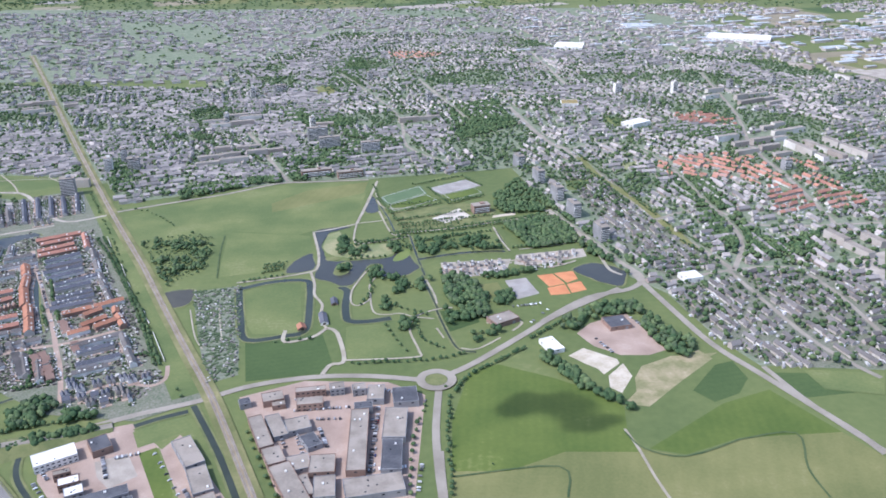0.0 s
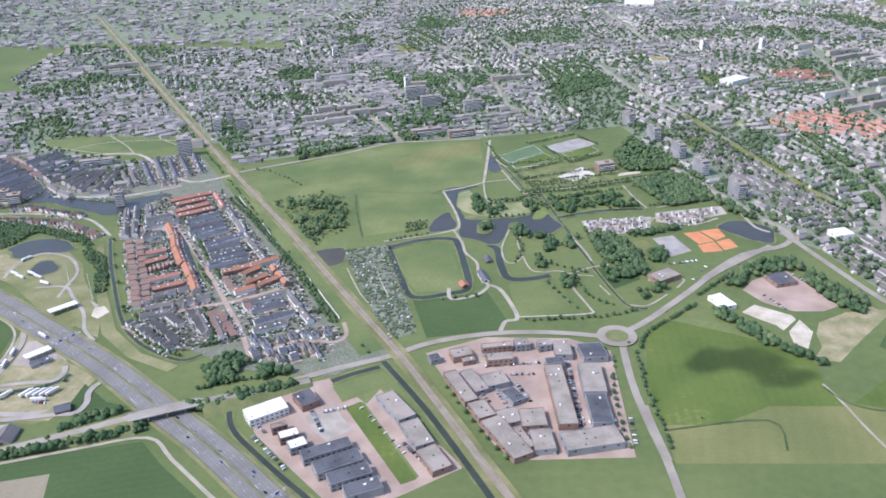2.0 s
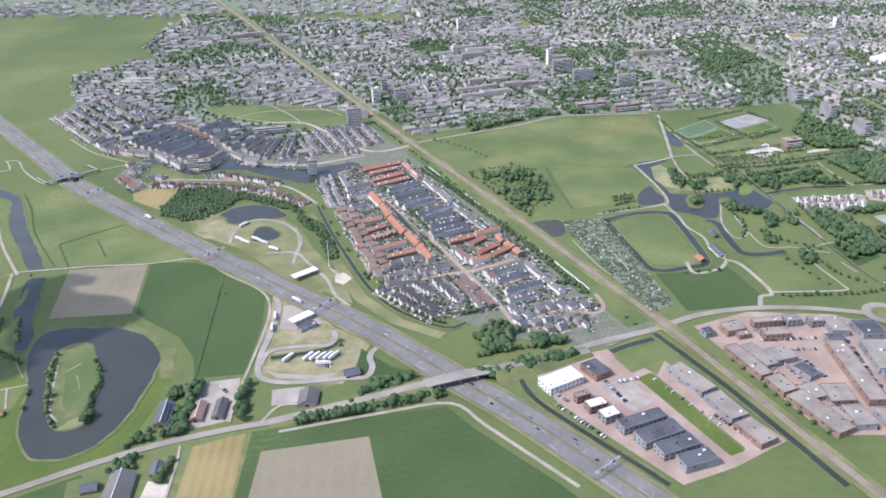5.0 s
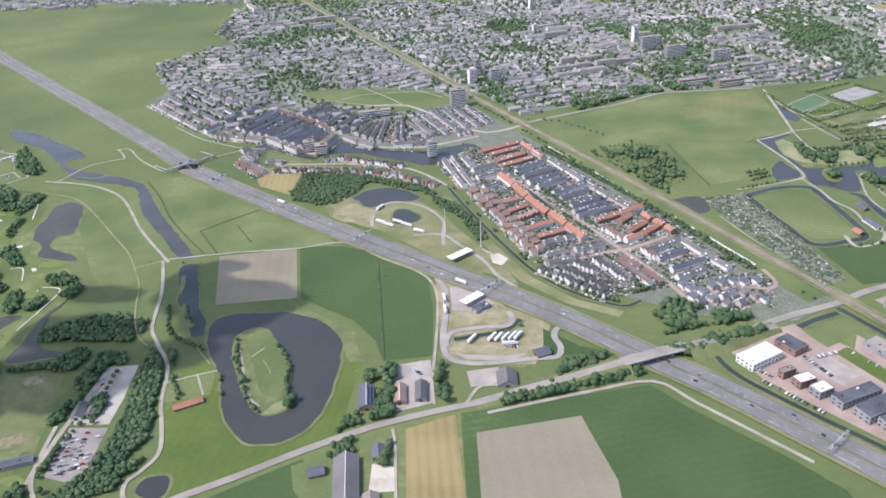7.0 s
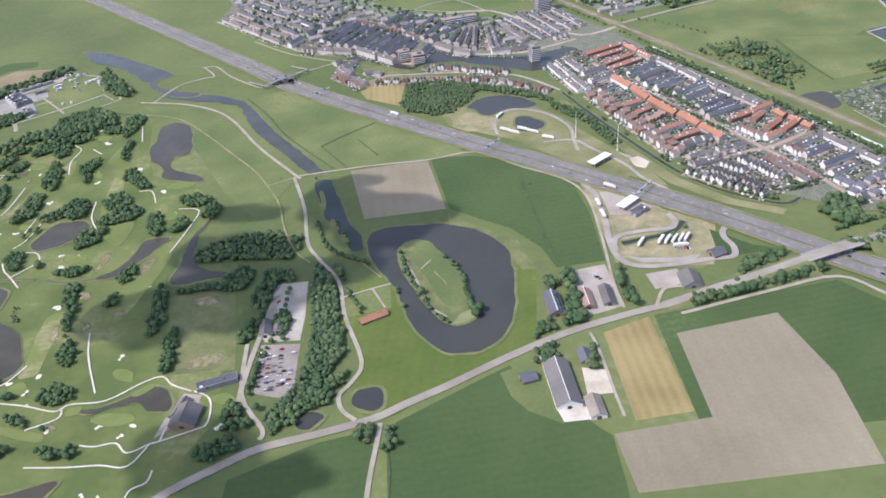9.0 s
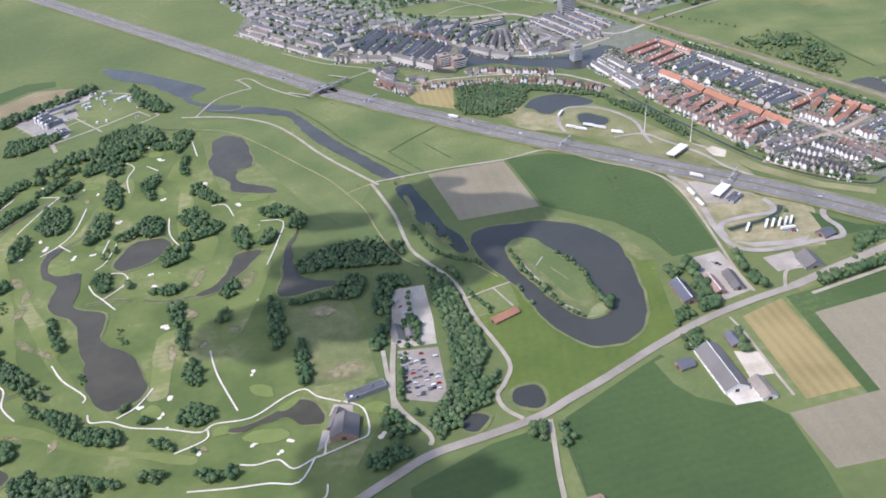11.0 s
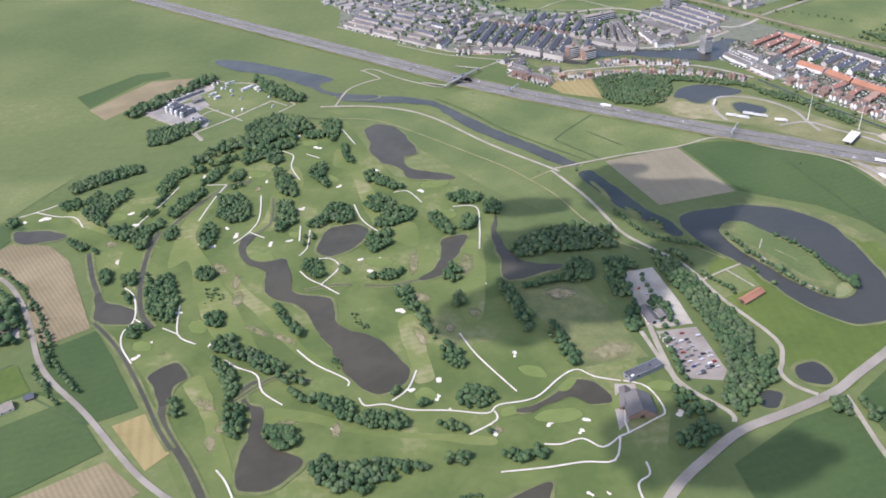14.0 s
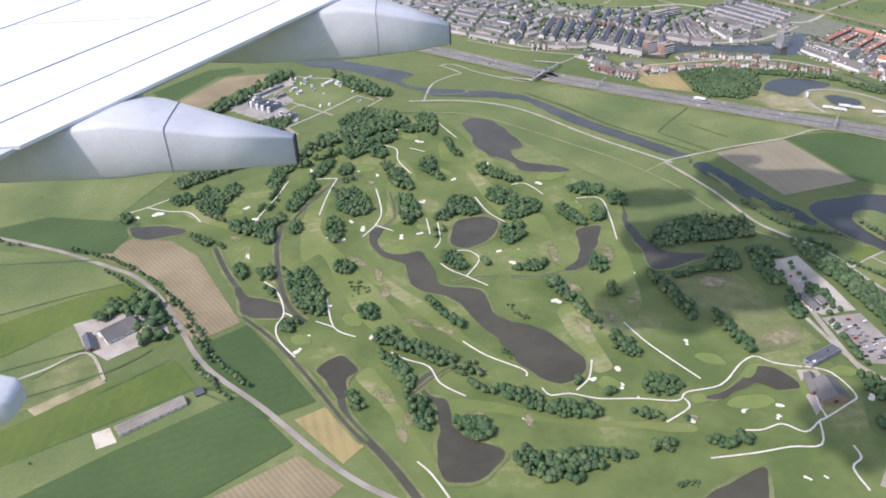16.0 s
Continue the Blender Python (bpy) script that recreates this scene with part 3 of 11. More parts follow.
worn([(-1079, 486), (-1081, 484), (-1085, 483), (-1088, 484), (-1091, 486), (-1091, 488), (-1089, 490), (-1085, 491), (-1082, 490), (-1079, 488)])
worn([(-1056, 548), (-1063, 538), (-1076, 530), (-1093, 526), (-1108, 526), (-1118, 532), (-1120, 540), (-1114, 550), (-1101, 559), (-1084, 564), (-1068, 563), (-1058, 557)])
worn([(-1088, 632), (-1095, 623), (-1109, 620), (-1123, 622), (-1132, 630), (-1134, 641), (-1126, 649), (-1113, 653), (-1098, 650), (-1089, 642)])
green([(-1570, 875), (-1571, 870), (-1576, 867), (-1582, 869), (-1587, 873), (-1590, 879), (-1589, 884), (-1585, 887), (-1578, 885), (-1573, 881)])
green([(-1446, 643), (-1447, 636), (-1452, 633), (-1458, 634), (-1463, 639), (-1465, 647), (-1464, 654), (-1459, 657), (-1453, 656), (-1448, 651)])
green([(-1390, 754), (-1393, 750), (-1400, 749), (-1409, 751), (-1416, 755), (-1419, 760), (-1416, 764), (-1409, 766), (-1400, 764), (-1393, 760)])
green([(-1411, 950), (-1414, 944), (-1420, 941), (-1428, 943), (-1434, 949), (-1437, 956), (-1434, 962), (-1428, 964), (-1420, 962), (-1414, 957)])
green([(-1241, 514), (-1244, 509), (-1250, 507), (-1256, 508), (-1260, 512), (-1261, 518), (-1258, 523), (-1252, 526), (-1246, 524), (-1242, 520)])
green([(-1146, 522), (-1151, 520), (-1158, 522), (-1165, 526), (-1170, 533), (-1170, 538), (-1166, 540), (-1159, 539), (-1151, 534), (-1147, 528)])
green([(-1046, 491), (-1051, 488), (-1058, 487), (-1065, 490), (-1069, 494), (-1070, 498), (-1066, 501), (-1058, 502), (-1051, 499), (-1047, 495)])
green([(-1127, 474), (-1133, 470), (-1144, 467), (-1157, 468), (-1166, 472), (-1169, 477), (-1163, 482), (-1152, 484), (-1139, 483), (-1130, 480)])
green([(-1188, 882), (-1192, 875), (-1202, 870), (-1214, 870), (-1223, 873), (-1226, 879), (-1222, 886), (-1212, 891), (-1200, 892), (-1191, 888)])
green([(-1265, 720), (-1268, 716), (-1276, 714), (-1285, 716), (-1292, 720), (-1294, 726), (-1291, 730), (-1283, 732), (-1274, 730), (-1267, 725)])
green([(-1361, 795), (-1363, 792), (-1368, 790), (-1373, 791), (-1377, 794), (-1378, 798), (-1377, 802), (-1372, 803), (-1367, 802), (-1363, 798)])
green([(-1322, 911), (-1324, 908), (-1329, 910), (-1335, 916), (-1338, 923), (-1339, 930), (-1336, 933), (-1331, 931), (-1326, 925), (-1322, 918)])
green([(-1348, 1027), (-1351, 1021), (-1357, 1019), (-1365, 1021), (-1370, 1026), (-1372, 1033), (-1370, 1039), (-1364, 1041), (-1356, 1039), (-1350, 1034)])
green([(-1189, 804), (-1192, 798), (-1199, 796), (-1207, 798), (-1212, 803), (-1213, 809), (-1210, 814), (-1203, 817), (-1195, 815), (-1190, 810)])
green([(-1492, 622), (-1493, 618), (-1499, 616), (-1506, 617), (-1512, 621), (-1514, 627), (-1513, 631), (-1507, 633), (-1500, 632), (-1494, 628)])
fairway([(-1502, 756), (-1482, 762), (-1463, 687), (-1439, 629), (-1413, 604), (-1388, 579), (-1403, 622), (-1430, 690), (-1454, 746), (-1482, 820), (-1461, 908), (-1481, 913), (-1502, 837)])
fairway([(-1328, 954), (-1308, 934), (-1291, 830), (-1272, 776), (-1240, 746), (-1238, 793), (-1267, 818), (-1284, 898), (-1305, 974), (-1324, 1004)])
fairway([(-1442, 722), (-1397, 647), (-1368, 599), (-1331, 554), (-1330, 565), (-1353, 596), (-1376, 643), (-1419, 708), (-1437, 753)])
fairway([(-1400, 498), (-1354, 503), (-1312, 483), (-1248, 465), (-1207, 452), (-1205, 461), (-1246, 472), (-1302, 484), (-1340, 510), (-1381, 521)])
fairway([(-1250, 627), (-1244, 575), (-1242, 537), (-1257, 533), (-1261, 563), (-1266, 596), (-1267, 621)])
fairway([(-1557, 778), (-1549, 810), (-1513, 758), (-1520, 708), (-1541, 742)])
fairway([(-1420, 807), (-1382, 824), (-1365, 916), (-1378, 966), (-1400, 909), (-1407, 842)])
fairway([(-1242, 735), (-1219, 730), (-1234, 680), (-1256, 685)])
fairway([(-1194, 736), (-1171, 731), (-1188, 615), (-1208, 619)])
fairway([(-1456, 562), (-1436, 524), (-1417, 466), (-1401, 446), (-1413, 489), (-1427, 536), (-1442, 574)])
fairway([(-1640, 906), (-1570, 871), (-1588, 862), (-1517, 798), (-1563, 825), (-1627, 870)])
# fields, meadows and paved yards
sheet('field', [(-894, 916), (-838, 918), (-769, 888), (-723, 834), (-712, 764), (-708, 674), (-758, 666), (-770, 702), (-800, 743), (-834, 766), (-868, 791)], 0.06, CROP, 'dark green crop field beside the motorway')
sheet('field', [(-994, 895), (-898, 914), (-872, 791), (-965, 778)], 0.07, FALLOW, 'bare grey ploughed field')
sheet('field', [(-726, 562), (-682, 582), (-668, 461), (-716, 453)], 0.08, WHEAT, 'golden field of ripening wheat')
sheet('field', [(-677, 584), (-497, 625), (-468, 591), (-398, 524), (-366, 487), (-360, 457), (-593, 439), (-666, 438)], 0.06, CROP, 'dark green crop field')
sheet('field', [(-662, 557), (-567, 580), (-545, 498), (-545, 402), (-726, 382), (-735, 440), (-656, 454)], 0.1, FALLOW, 'large bare grey ploughed field')
sheet('field', [(-908, 460), (-881, 478), (-838, 507), (-813, 523), (-775, 484), (-746, 448), (-736, 438), (-733, 388), (-733, 355), (-906, 361), (-912, 424), (-908, 444)], 0.06, CROP, 'green crop field below the farmyard')
sheet('lawn', [(-821, 514), (-788, 530), (-772, 452), (-800, 468), (-813, 486)], 0.09, MEADOW, 'rough lawn round the farmhouse')
sheet('field', [(-1034, 406), (-970, 441), (-934, 451), (-923, 434), (-926, 402), (-923, 357), (-1032, 360)], 0.06, CROP, 'green crop field beside the country road')
sheet('field', [(-972, 602), (-956, 656), (-923, 683), (-778, 671), (-787, 557), (-838, 520), (-881, 495), (-906, 470), (-922, 463), (-936, 470), (-949, 501), (-940, 529), (-945, 552), (-961, 576)], 0.06, YOUNG, 'bright green meadow on the lake shore')
sheet('lawn', [(-971, 629), (-926, 651), (-922, 612), (-963, 600)], 0.09, MEADOW, 'mown garden lawn behind the low house')
sheet('field', [(-1720, 811), (-1685, 841), (-1643, 825), (-1612, 788), (-1590, 735), (-1559, 662), (-1599, 640), (-1627, 686), (-1641, 746)], 0.06, STRAW, 'mown golden field with curved swaths')
sheet('field', [(-1592, 635), (-1552, 657), (-1529, 616), (-1490, 541), (-1531, 527), (-1588, 604)], 0.06, CROP, 'dark green crop field')
sheet('field', [(-1508, 523), (-1483, 533), (-1454, 485), (-1471, 469)], 0.06, WHEAT, 'small yellow field beside the road')
sheet('field', [(-1565, 455), (-1504, 484), (-1471, 448), (-1492, 431), (-1564, 444)], 0.06, STRAW, 'dry mown field')
sheet('field', [(-1693, 465), (-1604, 513), (-1546, 553), (-1508, 495), (-1596, 448)], 0.06, CROP, 'dark green crop field')
sheet('field', [(-1732, 516), (-1666, 590), (-1618, 618), (-1589, 575), (-1659, 529), (-1722, 484)], 0.06, MEADOW, 'strip of pale grass behind the farm shed')
sheet('field', [(-1741, 548), (-1661, 589), (-1571, 575), (-1546, 560), (-1604, 513), (-1693, 465), (-1718, 470)], 0.06, CROP, 'dark strip field')
sheet('field', [(-1830, 845), (-1731, 805), (-1670, 752), (-1647, 708), (-1705, 684), (-1776, 665)], 0.06, MEADOW, 'pasture beside the farm lane')
sheet('field', [(-1888, 1041), (-1656, 1004), (-1718, 888), (-1743, 833), (-1837, 871)], 0.05, MEADOW, 'polder meadow')
sheet('field', [(6, 724), (27, 819), (61, 837), (123, 805), (169, 774), (191, 746), (185, 700), (189, 667), (200, 582), (4, 585)], 0.06, YOUNG, 'bright green field with a mowing pattern')
sheet('field', [(185, 700), (196, 672), (234, 659), (295, 685), (355, 694), (402, 695), (426, 653), (388, 578), (200, 582), (189, 667)], 0.08, WHEAT2, 'field of yellowing grass')
sheet('field', [(201, 672), (298, 749), (357, 775), (402, 695), (296, 688), (235, 662)], 0.07, YOUNG, 'bright green field beside a straight road')
sheet('field', [(192, 751), (250, 826), (304, 864), (315, 843), (260, 789), (218, 745)], 0.07, BARE, 'dry grass beside the building yard')
sheet('field', [(376, 810), (458, 806), (480, 772), (387, 757)], 0.07, CROP, 'green strip field')
sheet('field', [(-561, 1344), (-488, 1411), (-323, 1514), (-142, 1539), (-152, 1300), (-210, 1279), (-240, 1254), (-352, 1275), (-360, 1249), (-434, 1237), (-459, 1213), (-485, 1201)], 0.06, MEADOW, 'large open green meadow before the town')
sheet('field', [(-358, 1270), (-240, 1254), (-220, 1249), (-199, 1144), (-235, 1117), (-332, 1092)], 0.06, MEADOW, 'green paddock')
sheet('field', [(-313, 1409), (-259, 1479), (-146, 1529), (-150, 1461), (-231, 1409), (-303, 1362)], 0.07, WHEAT2, 'yellowed corner of the meadow')
sheet('field', [(-282, 1044), (-242, 1069), (-206, 1065), (-199, 1017), (-183, 926), (-205, 918), (-244, 918), (-261, 949)], 0.06, MEADOW, 'moated green meadow')
sheet('field', [(-249, 896), (-210, 906), (-155, 915), (-133, 841), (-146, 821), (-229, 806)], 0.06, CROP, 'green lawn of the park')
sheet('field', [(-127, 934), (-63, 950), (-45, 862), (-94, 851), (-121, 850)], 0.06, MEADOW, 'park lawn')
sheet('tennis_court', [(134, 1083), (157, 1088), (171, 1055), (147, 1045)], 0.08, CLAY, 'orange clay tennis courts')
sheet('tennis_court', [(159, 1090), (188, 1097), (191, 1070), (174, 1057)], 0.08, CLAY, 'orange clay tennis courts')
sheet('tennis_court', [(144, 1041), (170, 1052), (174, 1022), (146, 1018)], 0.08, CLAY, 'orange clay tennis courts')
sheet('tennis_court', [(173, 1053), (194, 1062), (198, 1034), (176, 1024)], 0.08, CLAY, 'orange clay tennis courts')
sheet('field', [(14, 1045), (75, 1062), (84, 1022), (25, 1006)], 0.07, WHEAT2, 'sports ground with worn yellow grass')
sheet('yard', [(86, 1067), (117, 1076), (131, 1024), (99, 1007)], 0.07, YARD, 'grey paved court')
sheet('business_park', [(-229, 774), (-161, 806), (-66, 801), (-23, 774), (-30, 594), (-138, 592), (-159, 614)], 0.05, BRICKPAVE, 'red brick paved yards of the business park')
sheet('business_park', [(-411, 685), (-360, 716), (-330, 727), (-286, 681), (-274, 706), (-188, 583), (-245, 546), (-293, 524), (-344, 581), (-390, 634)], 0.05, BRICKPAVE, 'red brick paved yards')
sheet('yard', [(-346, 662), (-318, 676), (-296, 640), (-318, 622), (-335, 639)], 0.09, YARD2, 'pale concrete yard')
sheet('field', [(-307, 676), (-289, 684), (-228, 571), (-241, 564)], 0.1, MEADOW, 'strip of grass between rows of halls')
sheet('field', [(-327, 716), (-284, 747), (-264, 717), (-300, 694)], 0.1, MEADOW, 'grass plot beside the railway')
sheet('allotments', [(-355, 1044), (-291, 1063), (-241, 821), (-272, 802), (-309, 903)], 0.06, ALLOT, 'allotment gardens in grey and green')
sheet('rest_area', [(-703, 806), (-629, 732), (-594, 729), (-592, 671), (-618, 653), (-699, 670), (-700, 739)], 0.05, VERGE, 'dry grass of the motorway rest area')
sheet('rest_area', [(-884, 1043), (-804, 1065), (-742, 1043), (-709, 993), (-661, 914), (-634, 873), (-659, 841), (-714, 882), (-793, 961), (-868, 1005)], 0.05, VERGE, 'dry grass round the rest area pond')
sheet('yard', [(-687, 692), (-668, 705), (-612, 708), (-602, 700), (-605, 681), (-642, 672), (-679, 672)], 0.12, ASPHALT2, 'asphalt lorry park')
sheet('yard', [(-705, 819), (-673, 808), (-641, 783), (-630, 764), (-647, 760), (-699, 760)], 0.12, ASPHALT2, 'asphalt forecourt')
sheet('yard', [(-704, 916), (-678, 919), (-647, 897), (-632, 867), (-648, 852), (-681, 868), (-712, 896)], 0.12, ASPHALT2, 'asphalt forecourt')
sheet('yard', [(-799, 990), (-761, 987), (-725, 956), (-748, 937), (-781, 950), (-802, 967)], 0.12, ASPHALT2, 'asphalt lorry bays')
sheet('yard', [(-655, 887), (-633, 895), (-627, 872), (-645, 863)], 0.12, SAND, 'heap of yellow sand')
sheet('yard', [(-673, 648), (-641, 655), (-637, 631), (-668, 623)], 0.1, YARD2, 'pale sand paddock')
sheet('yard', [(-745, 659), (-710, 668), (-701, 600), (-737, 586), (-746, 621)], 0.1, YARD2, 'paved farmyard')
sheet('yard', [(-786, 533), (-779, 534), (-775, 473), (-754, 479), (-751, 456), (-772, 454), (-777, 470)], 0.1, WHITEPAVE, 'white concrete apron of the barn')
sheet('yard', [(-751, 517), (-730, 513), (-729, 485), (-750, 483)], 0.1, SAND, 'sandy yard beside the barn')
sheet('yard', [(-1040, 564), (-1003, 564), (-999, 503), (-1007, 493), (-1033, 500)], 0.1, CARPARK, 'parking lot of greyish brown brick')
sheet('yard', [(-1043, 658), (-1011, 662), (-1005, 605), (-1004, 569), (-1037, 568), (-1045, 582)], 0.1, GRAVEL, 'gravel yard with storage buildings')
sheet('field', [(-1154, 656), (-1086, 656), (-1071, 600), (-1057, 532), (-1115, 528)], 0.05, MEADOW2, 'dry lawn of the driving range')
sheet('yard', [(-1618, 1188), (-1571, 1242), (-1516, 1288), (-1459, 1280), (-1386, 1183), (-1510, 1081)], 0.1, MEADOW, 'grass inside the plant')
sheet('yard', [(-1570, 1208), (-1533, 1248), (-1516, 1263), (-1520, 1288), (-1584, 1233), (-1612, 1192), (-1579, 1157), (-1546, 1130), (-1510, 1117), (-1507, 1139), (-1531, 1176), (-1515, 1198), (-1528, 1224)], 0.12, YARD, 'grey paving between the plant buildings')
sheet('yard', [(-1543, 1246), (-1516, 1268), (-1520, 1293), (-1549, 1267)], 0.13, YARD2, 'pale paving of the plant')
sheet('field', [(-1699, 1223), (-1624, 1323), (-1562, 1322), (-1534, 1310), (-1602, 1257), (-1640, 1210), (-1665, 1178)], 0.06, STRAW, 'dry yellow field')
sheet('field', [(-1733, 1283), (-1655, 1363), (-1605, 1365), (-1594, 1338), (-1638, 1324), (-1700, 1230)], 0.06, CROP, 'blue-green crop field')
sheet('field', [(-1007, 1144), (-984, 1179), (-941, 1170), (-944, 1084), (-996, 1117)], 0.06, WHEAT, 'yellow field beside the houses')
sheet('field', [(-1060, 1598), (-1002, 1538), (-945, 1506), (-870, 1485), (-813, 1474), (-775, 1502), (-736, 1535), (-741, 1576), (-795, 1594), (-877, 1604), (-964, 1606)], 0.05, MEADOW, 'park meadow with paths')
road('footpath', [(-1029, 1580), (-1004, 1546), (-948, 1520), (-877, 1495), (-814, 1484)], 3, 0.2, PATH, 'pale path across the park meadow')
road('footpath', [(-900, 1602), (-845, 1539), (-807, 1481)], 3, 0.2, PATH, 'pale path across the park meadow')
road('footpath', [(-948, 1520), (-904, 1557), (-849, 1568), (-792, 1572), (-741, 1561)], 3, 0.2, PATH, 'pale path across the park meadow')
road('footpath', [(-794, 1583), (-738, 1532)], 3, 0.2, PATH, 'pale path across the park meadow')
sheet('field', [(-1141, 1365), (-1124, 1349), (-1099, 1396), (-1051, 1481), (-1092, 1500), (-1118, 1447)], 0.06, MEADOW, 'green strip between two quarters')
sheet('lawn', [(-826, 1302), (-812, 1300), (-818, 1379), (-826, 1380)], 0.06, MEADOW, 'green court between the quay houses')
sheet('lawn', [(-1025, 1262), (-986, 1247), (-937, 1220), (-936, 1208), (-980, 1204), (-1009, 1228)], 0.06, MEADOW2, 'lawn on the peninsula')
sheet('verge', [(-1010, 1158), (-977, 1172), (-924, 1168), (-854, 1162), (-794, 1146), (-769, 1122), (-721, 1092), (-708, 1098), (-760, 1129), (-794, 1161), (-926, 1200), (-980, 1199), (-1013, 1180)], 0.06, VERGE, 'dry grass behind the peninsula houses')
sheet('field', [(-1342, 1139), (-1217, 1112), (-1155, 1014), (-1061, 882), (-1081, 816), (-1052, 737), (-1145, 855), (-1247, 1033)], 0.06, MEADOW, 'river meadow')
sheet('field', [(-1168, 1154), (-1117, 1165), (-994, 1064), (-862, 953), (-849, 920), (-1025, 897), (-1082, 972)], 0.06, MEADOW, 'meadow along the motorway')
# water
road('grass_strip', [(-677, 1501), (-563, 1294), (-477, 1130), (-400, 992), (-337, 868), (-289, 776)], 30, 0.4, MEADOW, 'green strip with bushes along the railway')
road('street', [(-652, 1201), (-619, 1138), (-573, 1058), (-508, 941), (-480, 886), (-454, 837), (-424, 767)], 6, 0.4, BRICKPAVE, 'brick street of the new quarter')
road('street', [(-706, 1169), (-662, 1061), (-624, 961), (-584, 882)], 5, 0.4, BRICKPAVE, 'brick street of the new quarter')
road('street', [(-567, 1161), (-523, 1085), (-472, 989)], 5, 0.4, BRICKPAVE, 'brick street of the new quarter')
road('street', [(-571, 860), (-514, 887), (-471, 901), (-415, 937)], 6, 0.4, BRICKPAVE, 'brick street of the new quarter')
road('street', [(-418, 767), (-392, 797), (-365, 805), (-335, 799), (-323, 814), (-329, 843)], 5, 0.4, BRICKPAVE, 'curved brick lane between villas')
road('street', [(-900, 1320), (-868, 1287), (-830, 1269), (-775, 1265), (-748, 1269), (-710, 1287), (-666, 1312)], 7, 0.4, YARD2, 'pale quay street')
road('street', [(-907, 1338), (-941, 1379), (-986, 1424), (-1045, 1483)], 9, 0.4, BRICKPAVE, 'brick street between two rows')
road('street', [(-1034, 1312), (-998, 1286), (-964, 1257), (-930, 1243)], 6, 0.4, YARD2, 'pale quay before the tall houses')
road('street', [(-1042, 1226), (-994, 1169), (-975, 1199), (-926, 1200), (-855, 1196), (-785, 1178), (-751, 1154), (-712, 1107)], 5, 0.4, YARD2, 'pale street of the peninsula')
road('street', [(-1323, 1523), (-1160, 1362), (-1128, 1333), (-1070, 1312), (-1033, 1309)], 5, 0.4, YARD2, 'pale street of the quarter')
road('lane', [(-1222, 1396), (-1163, 1338), (-1128, 1312), (-1085, 1288), (-1049, 1270)], 3, 0.2, PATH, 'pale path through the green')
road('street', [(-975, 1475), (-890, 1485), (-803, 1485), (-724, 1393), (-654, 1329), (-589, 1362)], 7, 0.4, YARD2, 'pale road before the quarter')
water('lake', [(-957, 728), (-947, 753), (-915, 758), (-871, 757), (-834, 740), (-808, 705), (-802, 654), (-806, 591), (-822, 555), (-848, 542), (-873, 547), (-894, 572), (-910, 611), (-920, 644), (-944, 685)], 0.10, 'dark lake round a grassed fort island')
island('fort_island', [(-922, 714), (-898, 729), (-870, 694), (-850, 657), (-844, 615), (-836, 601), (-845, 585), (-863, 580), (-885, 605), (-900, 637), (-916, 672)], MEADOW2, 'overgrown grass island of an old earth fort')
water('pond', [(-1286, 1050), (-1270, 1070), (-1245, 1054), (-1227, 1006), (-1223, 970), (-1238, 957), (-1236, 932), (-1215, 916), (-1192, 906), (-1181, 888), (-1210, 892), (-1236, 902), (-1244, 928), (-1268, 951), (-1281, 984), (-1280, 1019)], 0.14, 'brown water of a golf course pond')
water('pond', [(-1429, 800), (-1411, 807), (-1423, 773), (-1406, 747), (-1379, 749), (-1372, 720), (-1366, 684), (-1331, 667), (-1323, 624), (-1291, 601), (-1273, 573), (-1262, 548), (-1271, 529), (-1291, 524), (-1310, 542), (-1323, 575), (-1340, 615), (-1351, 643), (-1364, 664), (-1392, 684), (-1399, 726), (-1418, 746), (-1429, 771)], 0.14, 'brown water of a golf course pond')
water('pond', [(-1335, 798), (-1300, 802), (-1289, 786), (-1307, 756), (-1332, 744), (-1345, 756)], 0.14, 'brown water of a golf course pond')
water('pond', [(-1211, 752), (-1184, 756), (-1202, 716), (-1221, 686), (-1243, 683), (-1219, 709)], 0.14, 'brown water of a golf course pond')
water('pond', [(-1142, 812), (-1151, 761), (-1144, 715), (-1133, 696), (-1097, 683), (-1112, 674), (-1155, 667), (-1156, 712), (-1158, 753)], 0.14, 'brown water of a golf course pond')
water('pond', [(-1402, 537), (-1394, 528), (-1386, 521), (-1383, 505), (-1384, 493), (-1372, 476), (-1358, 468), (-1350, 459), (-1355, 448), (-1369, 438), (-1392, 435), (-1400, 449), (-1399, 474), (-1394, 498), (-1396, 517)], 0.14, 'brown water of a golf course pond')
water('pond', [(-1491, 580), (-1475, 592), (-1465, 593), (-1454, 574), (-1463, 563), (-1466, 544), (-1471, 535), (-1475, 552), (-1481, 565)], 0.14, 'brown water of a golf course pond')
water('pond', [(-1567, 731), (-1554, 703), (-1521, 683), (-1520, 664), (-1552, 669), (-1565, 701)], 0.14, 'brown water of a golf course pond')
water('pond', [(-1183, 486), (-1159, 492), (-1146, 500), (-1133, 511), (-1123, 513), (-1111, 507), (-1103, 489), (-1105, 481), (-1120, 484), (-1132, 493), (-1150, 490), (-1168, 483)], 0.14, 'brown water of a golf course pond')
water('pond', [(-1235, 382), (-1215, 395), (-1195, 402), (-1171, 409), (-1172, 399), (-1188, 374)], 0.14, 'brown water of a golf course pond')
water('pond', [(-1694, 864), (-1650, 858), (-1630, 844), (-1647, 836), (-1678, 836)], 0.14, 'brown water of a golf course pond')
